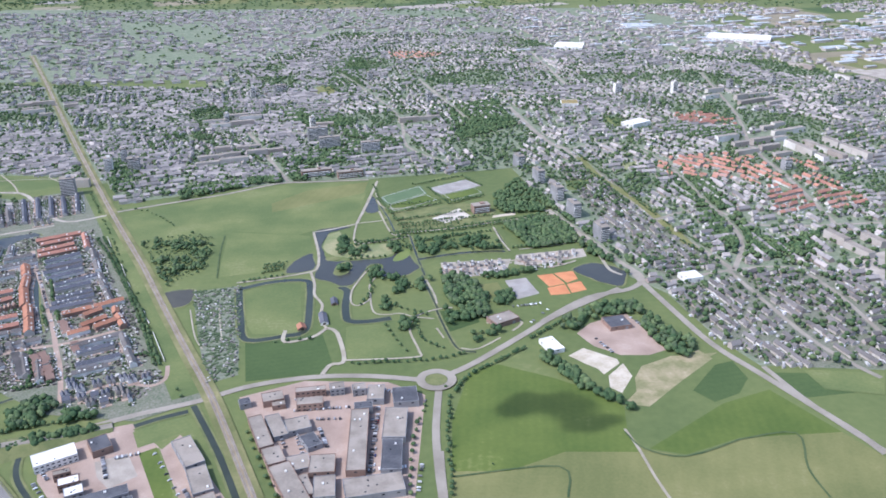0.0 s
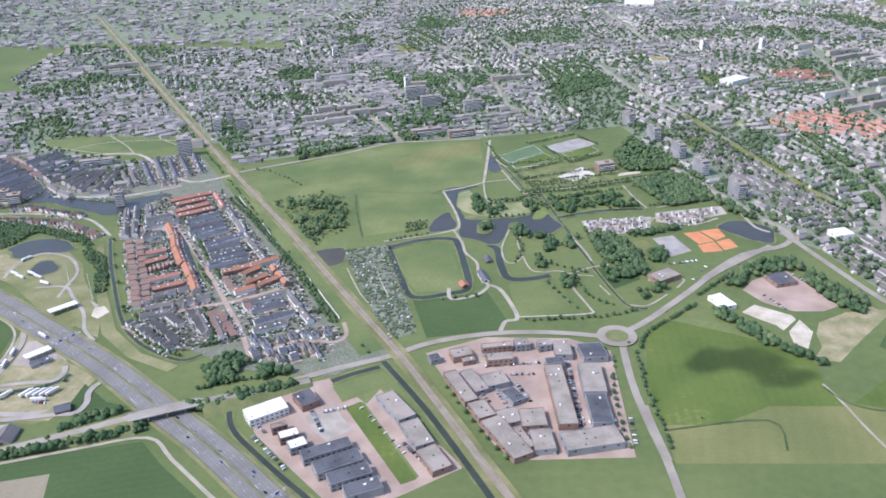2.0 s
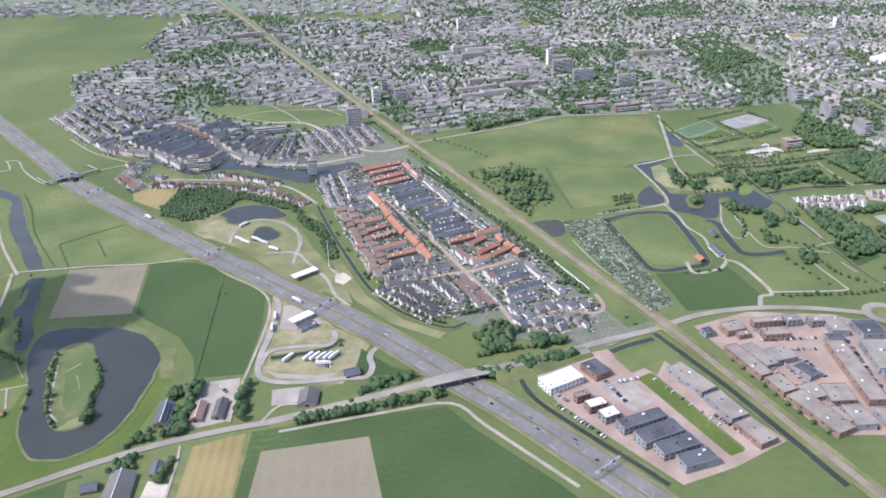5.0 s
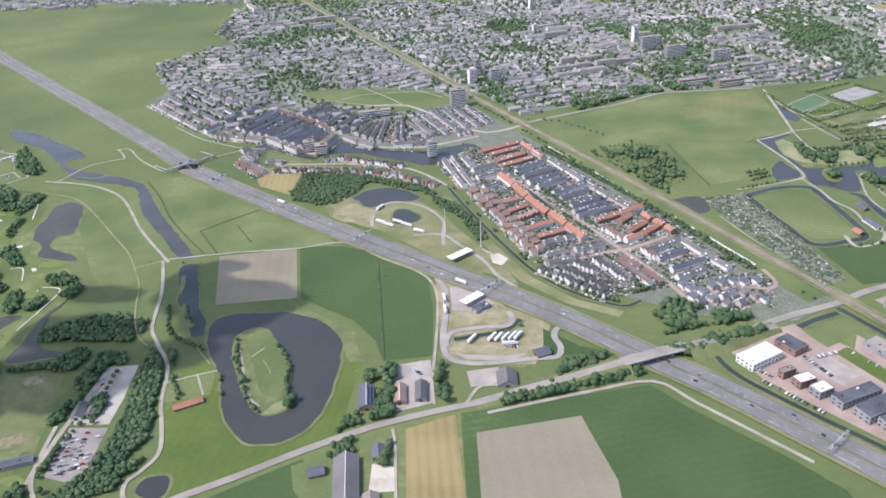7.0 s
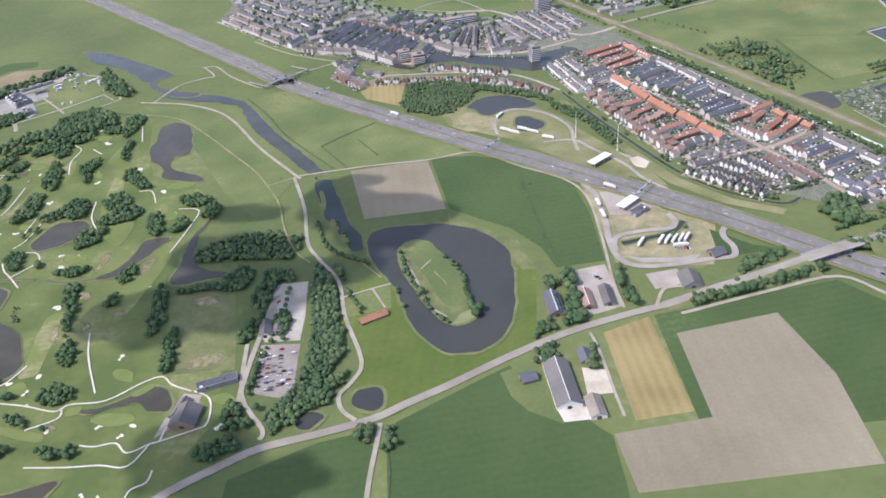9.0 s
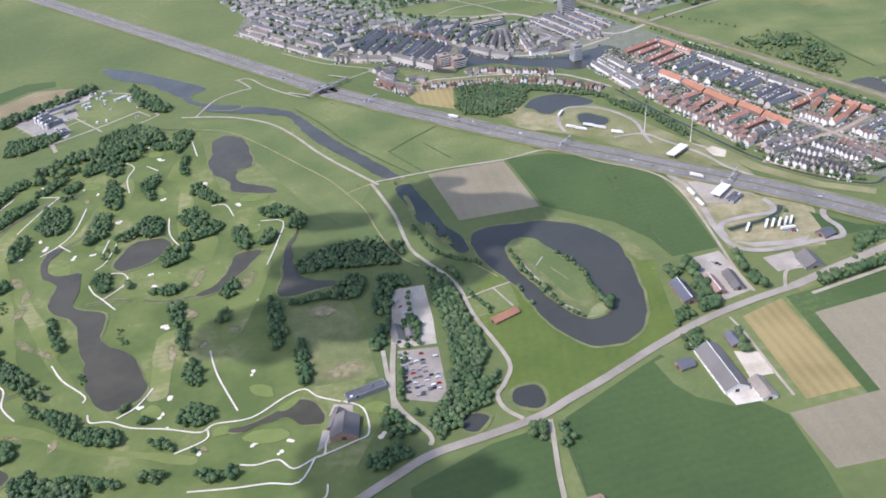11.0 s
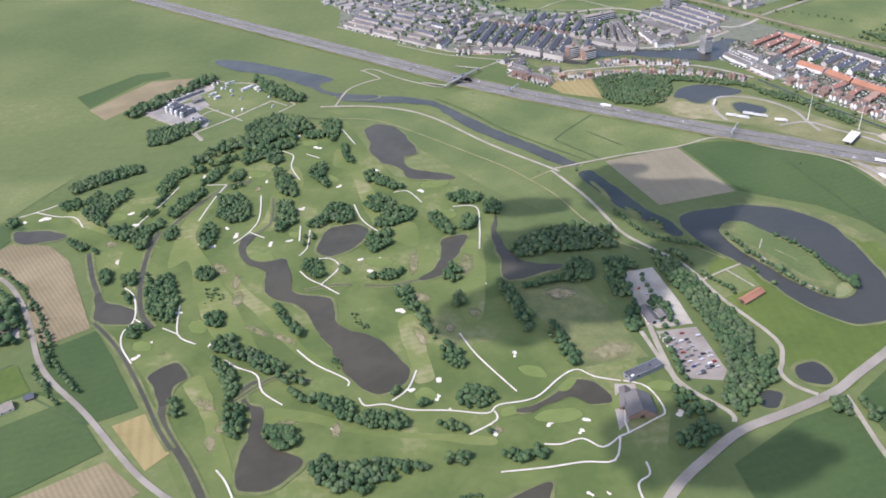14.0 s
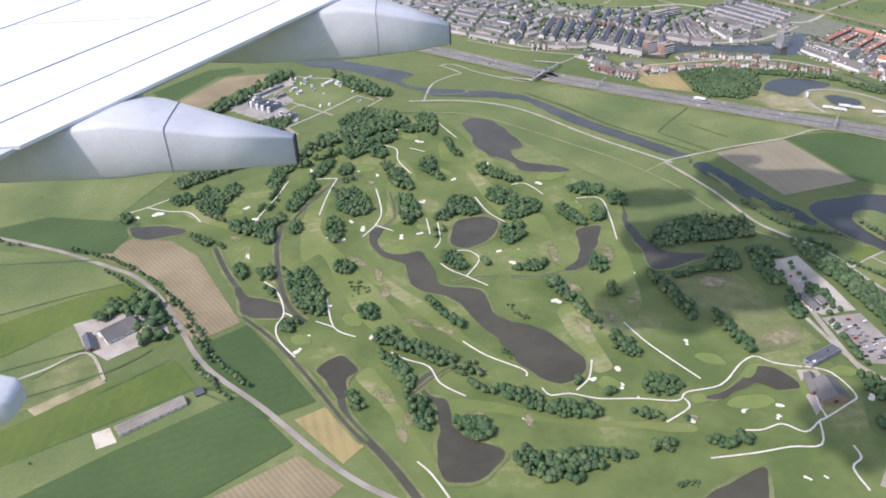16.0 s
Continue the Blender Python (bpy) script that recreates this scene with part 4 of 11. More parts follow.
stream('stream', [(-1524, 833), (-1529, 787), (-1524, 722), (-1514, 677), (-1499, 651)], 5.0, 0.13, 'narrow brown stream in the turf')
stream('stream', [(-1515, 837), (-1486, 890), (-1458, 927), (-1430, 935)], 4.0, 0.13, 'narrow brown stream in the turf')
stream('stream', [(-1595, 801), (-1580, 754), (-1566, 720)], 5.0, 0.13, 'narrow brown stream in the turf')
stream('stream', [(-1470, 540), (-1467, 521), (-1456, 498), (-1440, 470), (-1426, 441), (-1415, 415)], 6.5, 0.13, 'narrow brown stream in the turf')
stream('stream', [(-1558, 670), (-1533, 637), (-1509, 596), (-1485, 548), (-1468, 512), (-1454, 488)], 3.5, 0.13, 'narrow brown stream in the turf')
stream('stream', [(-1401, 533), (-1404, 543), (-1399, 554), (-1389, 558)], 4.5, 0.13, 'narrow brown stream in the turf')
stream('stream', [(-1297, 684), (-1272, 679), (-1243, 683)], 1.8, 0.13, 'narrow brown stream in the turf')
stream('stream', [(-1310, 687), (-1327, 690), (-1356, 686)], 1.8, 0.13, 'narrow brown stream in the turf')
stream('stream', [(-1400, 885), (-1398, 830), (-1413, 806)], 1.8, 0.13, 'narrow brown stream in the turf')
stream('stream', [(-1412, 534), (-1375, 562), (-1347, 550)], 1.8, 0.13, 'narrow brown stream in the turf')
water('pool', [(-948, 490), (-940, 500), (-925, 501), (-919, 485), (-927, 474), (-940, 477)], 0.1, 'small dark pond among reeds')
water('pool', [(-989, 470), (-978, 476), (-968, 470), (-976, 457), (-988, 457)], 0.1, 'small dark pond among trees')
water('canal', [(-1043, 1277), (-1029, 1296), (-990, 1283), (-948, 1245), (-928, 1235), (-902, 1318), (-892, 1301), (-858, 1271), (-821, 1256), (-775, 1250), (-744, 1250), (-711, 1264), (-685, 1278), (-670, 1266), (-693, 1244), (-702, 1202), (-724, 1193), (-750, 1187), (-776, 1200), (-798, 1212), (-838, 1229), (-862, 1244), (-912, 1243), (-937, 1220), (-971, 1241), (-1006, 1265)], 0.1, 'grey harbour water between quays')
water('pool', [(-846, 1070), (-820, 1098), (-783, 1096), (-755, 1075), (-751, 1057), (-793, 1050), (-817, 1034), (-833, 1051)], 0.12, 'pond of the rest area')
water('pool', [(-780, 1018), (-765, 1024), (-744, 1000), (-754, 982), (-778, 984)], 0.12, 'pond of the rest area')
sheet('mud', [(-858, 1035), (-832, 1037), (-811, 1023), (-804, 998), (-822, 995), (-847, 1010)], 0.2, MUD, 'shallow muddy pond bed')
sheet('yard', [(-796, 974), (-772, 991), (-735, 979), (-705, 956), (-702, 941), (-733, 938), (-780, 961)], 0.14, YARD2, 'pale paved lorry park of the rest area')
water('river', [(-1322, 1186), (-1253, 1169), (-1197, 1144), (-1168, 1112), (-1138, 1060), (-1095, 993), (-1055, 939), (-1027, 893), (-1050, 896), (-1074, 929), (-1111, 980), (-1146, 1030), (-1165, 1070), (-1185, 1112), (-1226, 1135), (-1303, 1160)], 0.1, 'grey water of a polder river')
water('river', [(-1533, 1397), (-1482, 1381), (-1397, 1318), (-1331, 1261), (-1352, 1237), (-1328, 1201), (-1261, 1172), (-1289, 1162), (-1330, 1189), (-1373, 1240), (-1434, 1304), (-1494, 1341)], 0.1, 'shallow old river arm')
water('marsh', [(-1035, 865), (-1018, 873), (-1008, 850), (-994, 810), (-982, 772), (-966, 743), (-961, 716), (-972, 714), (-990, 747), (-1006, 777), (-1022, 821)], 0.1, 'reed grown marsh water')
island('reed_bed', [(-1026, 845), (-1020, 842), (-1012, 802), (-1018, 810)], MEADOW2, 'green reed bed in the marsh')
island('reed_bed', [(-1002, 781), (-992, 764), (-995, 752), (-1003, 769)], MEADOW2, 'green reed bed in the marsh')
island('reed_bed', [(-986, 748), (-975, 737), (-979, 730), (-988, 740)], MEADOW2, 'green reed bed in the marsh')
water('canal', [(190, 1102), (226, 1122), (262, 1092), (248, 1045), (218, 1063)], 0.1, 'town canal')
stream('moat', [(-291, 1050), (-246, 1073), (-201, 1076), (-191, 1050), (-184, 999), (-178, 937), (-184, 918), (-201, 912), (-249, 903), (-268, 957), (-291, 1050)], 9, 0.1, 'dark moat of the park')
stream('moat', [(-149, 1053), (-137, 1039), (-135, 999), (-131, 966), (-125, 950), (-104, 947), (-71, 956)], 10, 0.1, 'dark moat of the park')
stream('moat', [(-56, 1243), (-40, 1146), (-29, 1088)], 3, 0.1, 'dark moat of the park')
stream('moat', [(-40, 1146), (23, 1168), (76, 1174), (94, 1172)], 7, 0.1, 'dark moat of the park')
stream('moat', [(83, 1272), (101, 1172)], 2.5, 0.1, 'dark moat of the park')
stream('moat', [(-120, 1407), (-96, 1326), (-82, 1263)], 2.5, 0.1, 'dark moat of the park')
stream('moat', [(-12, 979), (3, 912), (16, 873), (37, 865)], 2.5, 0.1, 'dark moat of the park')
stream('moat', [(-33, 1088), (-14, 1000), (-10, 983)], 2.5, 0.1, 'dark moat of the park')
stream('canal', [(-709, 1098), (-677, 1017), (-644, 943), (-615, 881), (-599, 851), (-580, 823), (-550, 793), (-504, 766), (-481, 777)], 4.2, 0.1, 'canal along the houses')
stream('ditch', [(-687, 703), (-666, 709), (-642, 716), (-626, 726), (-616, 741)], 6, 0.1, 'dark ditch in the rest area')
sheet('verge', [(-716, 848), (-704, 827), (-691, 826), (-640, 773), (-606, 750), (-584, 732), (-604, 659), (-674, 661), (-698, 687), (-707, 741), (-711, 801)], 0.07, BARE, 'dry grass round the rest area')
sheet('verge', [(-884, 1060), (-812, 1087), (-771, 1074), (-715, 1013), (-675, 926), (-631, 864), (-616, 816), (-653, 844), (-718, 898), (-791, 958), (-871, 1007)], 0.07, VERGE, 'dry grass round the rest area')
sheet('bank', [(-714, 1085), (-646, 924), (-601, 834), (-552, 781), (-502, 755), (-510, 743), (-565, 773), (-615, 825), (-657, 917), (-716, 1065)], 0.07, VERGE, 'rough grass bank of the canal')
sheet('lawn', [(-307, 675), (-292, 685), (-230, 568), (-244, 561)], 0.12, YOUNG, 'long green lawn between the halls')
sheet('lawn', [(-325, 711), (-311, 725), (-284, 738), (-263, 715), (-289, 698), (-311, 684)], 0.12, MEADOW, 'grass corner beside the ring road')
road('footpath', [(-305, 992), (-292, 944), (-279, 902)], 1.8, 0.2, PATH, 'pale path between allotment gardens')
road('footpath', [(-343, 988), (-317, 915), (-298, 881)], 1.8, 0.2, PATH, 'pale path between allotment gardens')
sheet('field', [(-593, 723), (-557, 690), (-530, 680), (-559, 676), (-595, 671)], 0.08, CROP, 'dark green corner field')
sheet('yard', [(-696, 811), (-665, 814), (-645, 773), (-655, 755), (-691, 761)], 0.09, YARD2, 'pale paved yard of the filling station')
sheet('yard', [(-689, 682), (-673, 668), (-623, 666), (-611, 679), (-633, 674), (-673, 676)], 0.09, ASPHALT2, 'worn parking bays of the rest area')
sheet('field', [(-869, 1034), (-842, 1051), (-801, 1019), (-811, 988), (-846, 987), (-866, 1003)], 0.09, BARE, 'dry turf of the rest area')
sheet('field', [(-649, 887), (-638, 893), (-626, 878), (-634, 861), (-645, 868)], 0.09, SAND, 'sandy slope above the rest area')
road('lane', [(-1287, 1283), (-1264, 1285), (-1227, 1236), (-1172, 1185), (-1156, 1188)], 3, 0.2, PATH, 'pale path to the footbridge')
road('lane', [(-1101, 1243), (-1054, 1273), (-1026, 1274)], 3, 0.2, PATH, 'pale path to the footbridge')
road('lane', [(-1327, 1146), (-1306, 1209), (-1272, 1236), (-1257, 1244), (-1283, 1284)], 3.2, 0.2, PATH, 'pale path to the footbridge')
stream('canal', [(-623, 1136), (-589, 1068), (-554, 993), (-520, 927)], 10, 0.1, 'canal between terraces')
stream('canal', [(-654, 1467), (-564, 1302), (-478, 1138), (-401, 999), (-338, 874), (-289, 781)], 8, 0.1, 'green canal beside the railway')
stream('canal', [(-275, 758), (-227, 673), (-189, 595), (-157, 526)], 6.5, 0.1, 'straight dark ditch beside the railway')
water('pond', [(-395, 1038), (-356, 1049), (-351, 1008), (-371, 995)], 0.1, 'canal basin with duckweed')
stream('ditch', [(-424, 670), (-418, 651), (-406, 631), (-382, 604), (-349, 569), (-324, 544), (-305, 523)], 5.5, 0.12, 'weedy stream behind the halls')
stream('ditch', [(-327, 721), (-305, 735), (-278, 747)], 7, 0.12, 'ditch')
water('pool', [(-206, 1276), (-157, 1286), (-186, 1263), (-194, 1234), (-194, 1198), (-187, 1170), (-180, 1153), (-161, 1142), (-118, 1148), (-87, 1153), (-74, 1172), (-63, 1177), (-54, 1159), (-46, 1137), (-37, 1123), (-44, 1102), (-61, 1088), (-86, 1088), (-92, 1096), (-92, 1125), (-106, 1133), (-116, 1121), (-126, 1076), (-134, 1057), (-147, 1055), (-160, 1069), (-180, 1076), (-190, 1092), (-188, 1125), (-193, 1168), (-203, 1205), (-211, 1248)], 0.1, 'wide park lake with reedy banks')
water('pool', [(-231, 1133), (-211, 1173), (-202, 1159), (-195, 1127), (-200, 1110), (-232, 1102)], 0.1, 'park lake beside the dike path')
water('pool', [(-140, 1420), (-130, 1439), (-115, 1363), (-138, 1357)], 0.1, 'small pond by the sports fields')
island('island', [(-164, 1117), (-156, 1138), (-144, 1142), (-138, 1125), (-141, 1102), (-152, 1090), (-163, 1096)], MEADOW2, 'round wooded island in the park lake')
island('water_lilies', [(-78, 1150), (-69, 1175), (-56, 1188), (-53, 1166), (-63, 1146), (-76, 1140)], GREEN, 'floating patch of light green water plants')
island('marsh_reeds', [(-181, 1159), (-168, 1159), (-160, 1151), (-171, 1144), (-181, 1148)], MEADOW2, 'reeds in the park lake')
sheet('field', [(-192, 1253), (-174, 1268), (-165, 1248), (-153, 1212), (-127, 1205), (-90, 1212), (-69, 1204), (-71, 1181), (-90, 1161), (-134, 1153), (-167, 1162), (-183, 1177), (-193, 1200)], 0.08, DRYGRASS, 'dry grass peninsula in the park lake')
sheet('field', [(-44, 1331), (-26, 1357), (-17, 1326), (-35, 1320)], 0.08, BITUMENDARK, 'dark pool before the ruin')
sheet('field', [(-56, 1243), (80, 1272), (98, 1176), (-39, 1150)], 0.08, MEADOW, 'hedged orchard meadow')
sheet('field', [(-13, 974), (45, 983), (44, 942), (4, 916)], 0.08, CROP, 'dark green garden nursery')
sheet('field', [(80, 1129), (105, 1144), (134, 1141), (121, 1120), (93, 1116)], 0.08, MEADOW, 'green between white houses')
sheet('field', [(-6, 1133), (101, 1144), (88, 1088), (-2, 1080)], 0.08, YARD2, 'pale streets of a small housing estate')
sheet('field', [(110, 1159), (216, 1181), (217, 1150), (126, 1116), (104, 1125)], 0.08, YARD2, 'pale streets of a small housing estate')
sheet('field', [(80, 1330), (125, 1347), (123, 1333), (81, 1320)], 0.08, SAND, 'pale sand beside the moat')
island('reed_bed', [(-1142, 504), (-1131, 516), (-1124, 514), (-1135, 502)], GREEN, 'light green reeds round the pond')
island('reed_bed', [(-1104, 481), (-1093, 493), (-1088, 484), (-1101, 475)], GREEN, 'light green reeds round the pond')
island('reed_bed', [(-1191, 490), (-1181, 491), (-1182, 482), (-1192, 481)], GREEN, 'light green reeds round the pond')
sheet('yard', [(-1095, 504), (-1079, 501), (-1078, 476), (-1106, 452), (-1103, 474)], 0.09, YARD2, 'paved terrace of the club house')
island('earth_mound', [(-885, 678), (-875, 679), (-865, 670), (-862, 649), (-867, 646), (-875, 657)], BARE, 'worn earth mound on the fort island')
island('grass', [(-901, 723), (-889, 725), (-873, 694), (-855, 658), (-851, 620), (-869, 612), (-887, 651), (-906, 697)], MEADOW, 'grass of the fort island')
island('dry_grass', [(-863, 582), (-850, 602), (-839, 602), (-847, 587)], DRYGRASS, 'dry grass tip of the fort island')
road('footpath', [(-912, 690), (-901, 659), (-891, 628), (-880, 606), (-868, 594)], 2.2, 0.2, PATH, 'pale stone bank of the fort island')
road('footpath', [(-896, 674), (-886, 690)], 1.2, 0.2, PATH, 'narrow footpath on the fort island')
road('footpath', [(-882, 668), (-874, 655), (-869, 645)], 1.2, 0.2, BARE, 'worn path over the earth mound')
road('footpath', [(-972, 631), (-946, 643), (-925, 651)], 2.4, 0.2, PATH, 'pale garden track')
road('footpath', [(-943, 643), (-928, 612)], 2.2, 0.2, PATH, 'pale garden path')
road('footpath', [(-959, 691), (-936, 662)], 1.5, 0.2, BARE, 'worn trail in the grass')
sheet('field', [(-1845, 897), (-1793, 911), (-1684, 874), (-1704, 813), (-1747, 822), (-1837, 871)], 0.07, CROP, 'dark green field strip')
sheet('field', [(-1788, 705), (-1742, 728), (-1684, 752), (-1654, 729), (-1677, 715), (-1730, 681), (-1772, 652)], 0.07, YOUNG, 'green field strip')
sheet('field', [(-1771, 648), (-1730, 679), (-1711, 687), (-1694, 655), (-1733, 616), (-1759, 608)], 0.07, MEADOW, 'pale pasture strip')
sheet('field', [(-1759, 608), (-1733, 616), (-1691, 641), (-1669, 603), (-1728, 577), (-1747, 568)], 0.07, MEADOW2, 'pasture beside the farm track')
sheet('field', [(-1728, 577), (-1677, 606), (-1668, 599), (-1720, 567)], 0.07, BARE, 'dry strip of bare earth')
sheet('field', [(-1743, 554), (-1720, 567), (-1668, 597), (-1613, 617), (-1590, 579), (-1654, 550), (-1731, 513)], 0.07, YOUNG, 'green strip of grass')
sheet('field', [(-1731, 513), (-1666, 541), (-1589, 575), (-1553, 561), (-1647, 515), (-1709, 480), (-1720, 475)], 0.07, MEADOW, 'pale grass strip behind the farm shed')
sheet('field', [(-1708, 476), (-1647, 513), (-1553, 557), (-1508, 495), (-1595, 443), (-1704, 462)], 0.07, CROP, 'dark green crop field')
sheet('field', [(-1717, 691), (-1667, 703), (-1632, 683), (-1624, 659), (-1674, 629), (-1699, 653)], 0.07, YARD2, 'paved farmyard')
sheet('field', [(-1668, 537), (-1655, 542), (-1646, 524), (-1661, 519)], 0.07, SAND, 'pale concrete pad of the poultry shed')
sheet('field', [(5, 641), (59, 640), (117, 669), (189, 667), (200, 582), (4, 585)], 0.09, WHEAT2, 'olive lower part of the field')
sheet('sports_field', [(-120, 1433), (-45, 1500), (-30, 1453), (-101, 1392)], 0.08, PITCH, 'artificial turf hockey pitch with white lines')
sheet('sports_field', [(-101, 1389), (-30, 1450), (-8, 1417), (-91, 1356)], 0.08, YOUNG, 'light green sports field')
sheet('sports_field', [(-57, 1518), (35, 1577), (43, 1540), (-36, 1500)], 0.08, MEADOW, 'sports field behind hedges')
sheet('sports_field', [(-28, 1482), (43, 1533), (72, 1494), (-4, 1445)], 0.08, YARD, 'grey artificial sports pitch')
sheet('sports_field', [(-3, 1442), (60, 1484), (75, 1454), (14, 1407)], 0.08, YOUNG, 'light green sports field')
sheet('formal_garden', [(-116, 1352), (37, 1399), (93, 1361), (76, 1298), (-87, 1259)], 0.08, MEADOW2, 'formal garden with clipped beds')
sheet('forecourt', [(-21, 1322), (27, 1370), (47, 1329), (2, 1299)], 0.08, WHITEPAVE, 'pale sandy forecourt of the ruin')
sheet('yard', [(165, 909), (185, 934), (237, 964), (254, 909), (260, 880), (268, 866), (243, 853), (209, 854), (181, 876), (172, 894)], 0.09, BRICKPAVE, 'pale paved yard of the school')
sheet('yard', [(147, 854), (167, 872), (203, 845), (204, 835), (181, 811), (177, 823), (164, 835)], 0.09, SAND, 'pale sand plot')
sheet('yard', [(186, 808), (208, 835), (213, 807), (194, 772), (183, 784)], 0.09, SAND, 'pale sand plot')
sheet('field', [(215, 803), (228, 828), (268, 850), (310, 854), (325, 857), (285, 823), (271, 801), (238, 779), (210, 771)], 0.09, BARE, 'dry grass beside the building yard')
sheet('field', [(273, 775), (314, 829), (337, 837), (342, 799), (322, 768), (290, 752)], 0.09, CROP, 'dark green triangular plot')
sheet('bank', [(-869, 776), (-833, 749), (-794, 718), (-785, 682), (-762, 665), (-792, 665), (-805, 692), (-831, 719), (-869, 754)], 0.3, MEADOW2, 'yellowish grass bank between lake and crop')
# roads and paths
road('road', [(-663, 598), (-707, 584), (-760, 563), (-813, 534), (-862, 503), (-900, 481), (-927, 465), (-971, 450), (-1015, 437), (-1046, 418), (-1076, 397), (-1096, 377)], 8, 0.2, ASPHALT3, 'grey asphalt country road')
road('road', [(-372, 721), (-330, 743), (-274, 766), (-221, 796), (-154, 813), (-89, 814), (-28, 804)], 9, 0.2, ASPHALT3, 'grey ring road')
road('road', [(5, 816), (36, 842), (99, 908), (147, 959), (244, 1036)], 9, 0.2, ASPHALT3, 'grey ring road with trees')
road('road', [(126, 941), (195, 1008), (259, 1034), (283, 1074), (259, 1136), (224, 1240), (183, 1356)], 9, 0.2, ASPHALT3, 'town road')
road('road', [(271, 1094), (297, 984), (325, 877), (361, 804), (392, 741), (417, 690), (428, 658)], 9, 0.2, ASPHALT3, 'town avenue')
road('road', [(-8, 786), (-11, 709), (-8, 644), (-3, 586), (-2, 528)], 8, 0.2, ASPHALT3, 'grey road from the roundabout')
road('road', [(-7, 672), (-5, 629), (-2, 589)], 8, 0.2, ASPHALT3, 'grey road from the roundabout')
road('road', [(-585, 1373), (-489, 1424), (-408, 1464), (-323, 1521), (-257, 1530), (-147, 1539)], 7, 0.2, ASPHALT3, 'road along the town edge')
road('lane', [(-1348, 1151), (-1276, 1135), (-1217, 1102), (-1177, 1055), (-1126, 973), (-1055, 880)], 4, 0.2, PATH, 'pale lane through the meadows')
road('lane', [(-1064, 885), (-1038, 807), (-1023, 734), (-1005, 700), (-979, 658), (-966, 602), (-943, 536), (-950, 508), (-958, 494), (-954, 477), (-941, 464)], 4, 0.2, PATH, 'pale lane beside the lake')
road('lane', [(-1058, 888), (-974, 904), (-895, 913), (-838, 927), (-783, 883), (-732, 844), (-711, 800), (-706, 717), (-706, 637), (-702, 596)], 3, 0.2, PATH, 'pale farm track')
road('lane', [(-1347, 1106), (-1298, 1096), (-1256, 1072), (-1200, 1009), (-1156, 954), (-1119, 908), (-1094, 866), (-1071, 821), (-1055, 767), (-1034, 718), (-1014, 695)], 1.8, 0.2, BARE, 'thin worn meadow track')
road('lane', [(-1094, 866), (-1077, 876), (-1060, 886)], 1.8, 0.2, BARE, 'thin worn meadow track')
road('lane', [(-652, 584), (-561, 613), (-494, 630), (-461, 599), (-419, 557), (-381, 519)], 4, 0.2, PATH, 'pale track along the motorway')
road('lane', [(-920, 460), (-921, 439), (-923, 413), (-924, 385), (-924, 352)], 4, 0.2, PATH, 'side road')
road('ditch', [(-912, 429), (-909, 412), (-908, 385)], 1.6, 0.9, DITCH, 'narrow weedy ditch between fields')
road('lane', [(-738, 562), (-733, 538), (-728, 489), (-724, 458)], 2.6, 0.2, PATH, 'pale track along the wheat')
road('lane', [(-672, 597), (-662, 620), (-652, 625), (-638, 626)], 3.4, 0.2, PATH, 'slip lane to the riding stable')
road('lane', [(-1900, 905), (-1832, 870), (-1781, 841), (-1754, 824), (-1706, 789), (-1670, 760), (-1640, 717), (-1614, 663), (-1596, 622), (-1574, 588), (-1534, 542), (-1486, 478), (-1459, 448), (-1435, 428), (-1400, 402)], 5, 0.2, ASPHALT3, 'farm road with trees')
road('lane', [(-1400, 402), (-1300, 330), (-1180, 250)], 5, 0.2, ASPHALT3, 'farm road through the fields')
road('lane', [(-1760, 612), (-1727, 627), (-1694, 644), (-1671, 602)], 3, 0.2, PATH, 'farm track')
road('lane', [(183, 705), (190, 672), (196, 628), (203, 593)], 3, 0.2, PATH, 'thin field track')
road('lane', [(368, 823), (387, 758), (410, 700), (430, 662)], 7, 0.2, ASPHALT3, 'straight road past the fields')
road('lane', [(-712, 832), (-701, 803), (-698, 749), (-699, 705), (-694, 676), (-681, 663), (-654, 660), (-605, 668), (-582, 671), (-577, 688), (-582, 706), (-578, 722), (-560, 735)], 6.5, 0.22, ASPHALT2, 'rest area slip road')
road('lane', [(-695, 690), (-695, 705), (-687, 718), (-660, 725), (-632, 728), (-625, 742), (-629, 757)], 6.5, 0.22, ASPHALT2, 'winding rest area road')
road('lane', [(-807, 974), (-810, 1005), (-803, 1033), (-784, 1050), (-745, 1036), (-720, 1005), (-710, 978), (-710, 948), (-708, 916)], 4.5, 0.22, ASPHALT2, 'rest area loop')
road('lane', [(-749, 944), (-711, 946), (-689, 918), (-657, 875), (-640, 836), (-618, 810)], 4.5, 0.22, ASPHALT2, 'rest area exit road')
road('lane', [(-1053, 566), (-1043, 498), (-1017, 458), (-1017, 446)], 4, 0.2, PATH, 'pale dike path')
road('lane', [(-1034, 659), (-1039, 620), (-1044, 559), (-1045, 512), (-1044, 490)], 5, 0.21, PATH, 'access road of the car park')
road('footpath', [(-216, 1264), (-196, 1177), (-190, 1125), (-198, 1106), (-241, 1088), (-299, 1071)], 4, 0.2, PATH, 'pale park footpath')
road('footpath', [(-198, 1106), (-186, 1063), (-182, 1031), (-172, 1010), (-166, 994), (-164, 956), (-152, 931)], 4, 0.2, PATH, 'pale park footpath')
road('footpath', [(-152, 931), (-167, 908), (-200, 896), (-204, 926)], 5, 0.2, PATH, 'pale park footpath')
road('footpath', [(-152, 931), (-137, 917), (-121, 850), (-136, 840), (-143, 819)], 5.5, 0.2, PATH, 'pale park footpath')
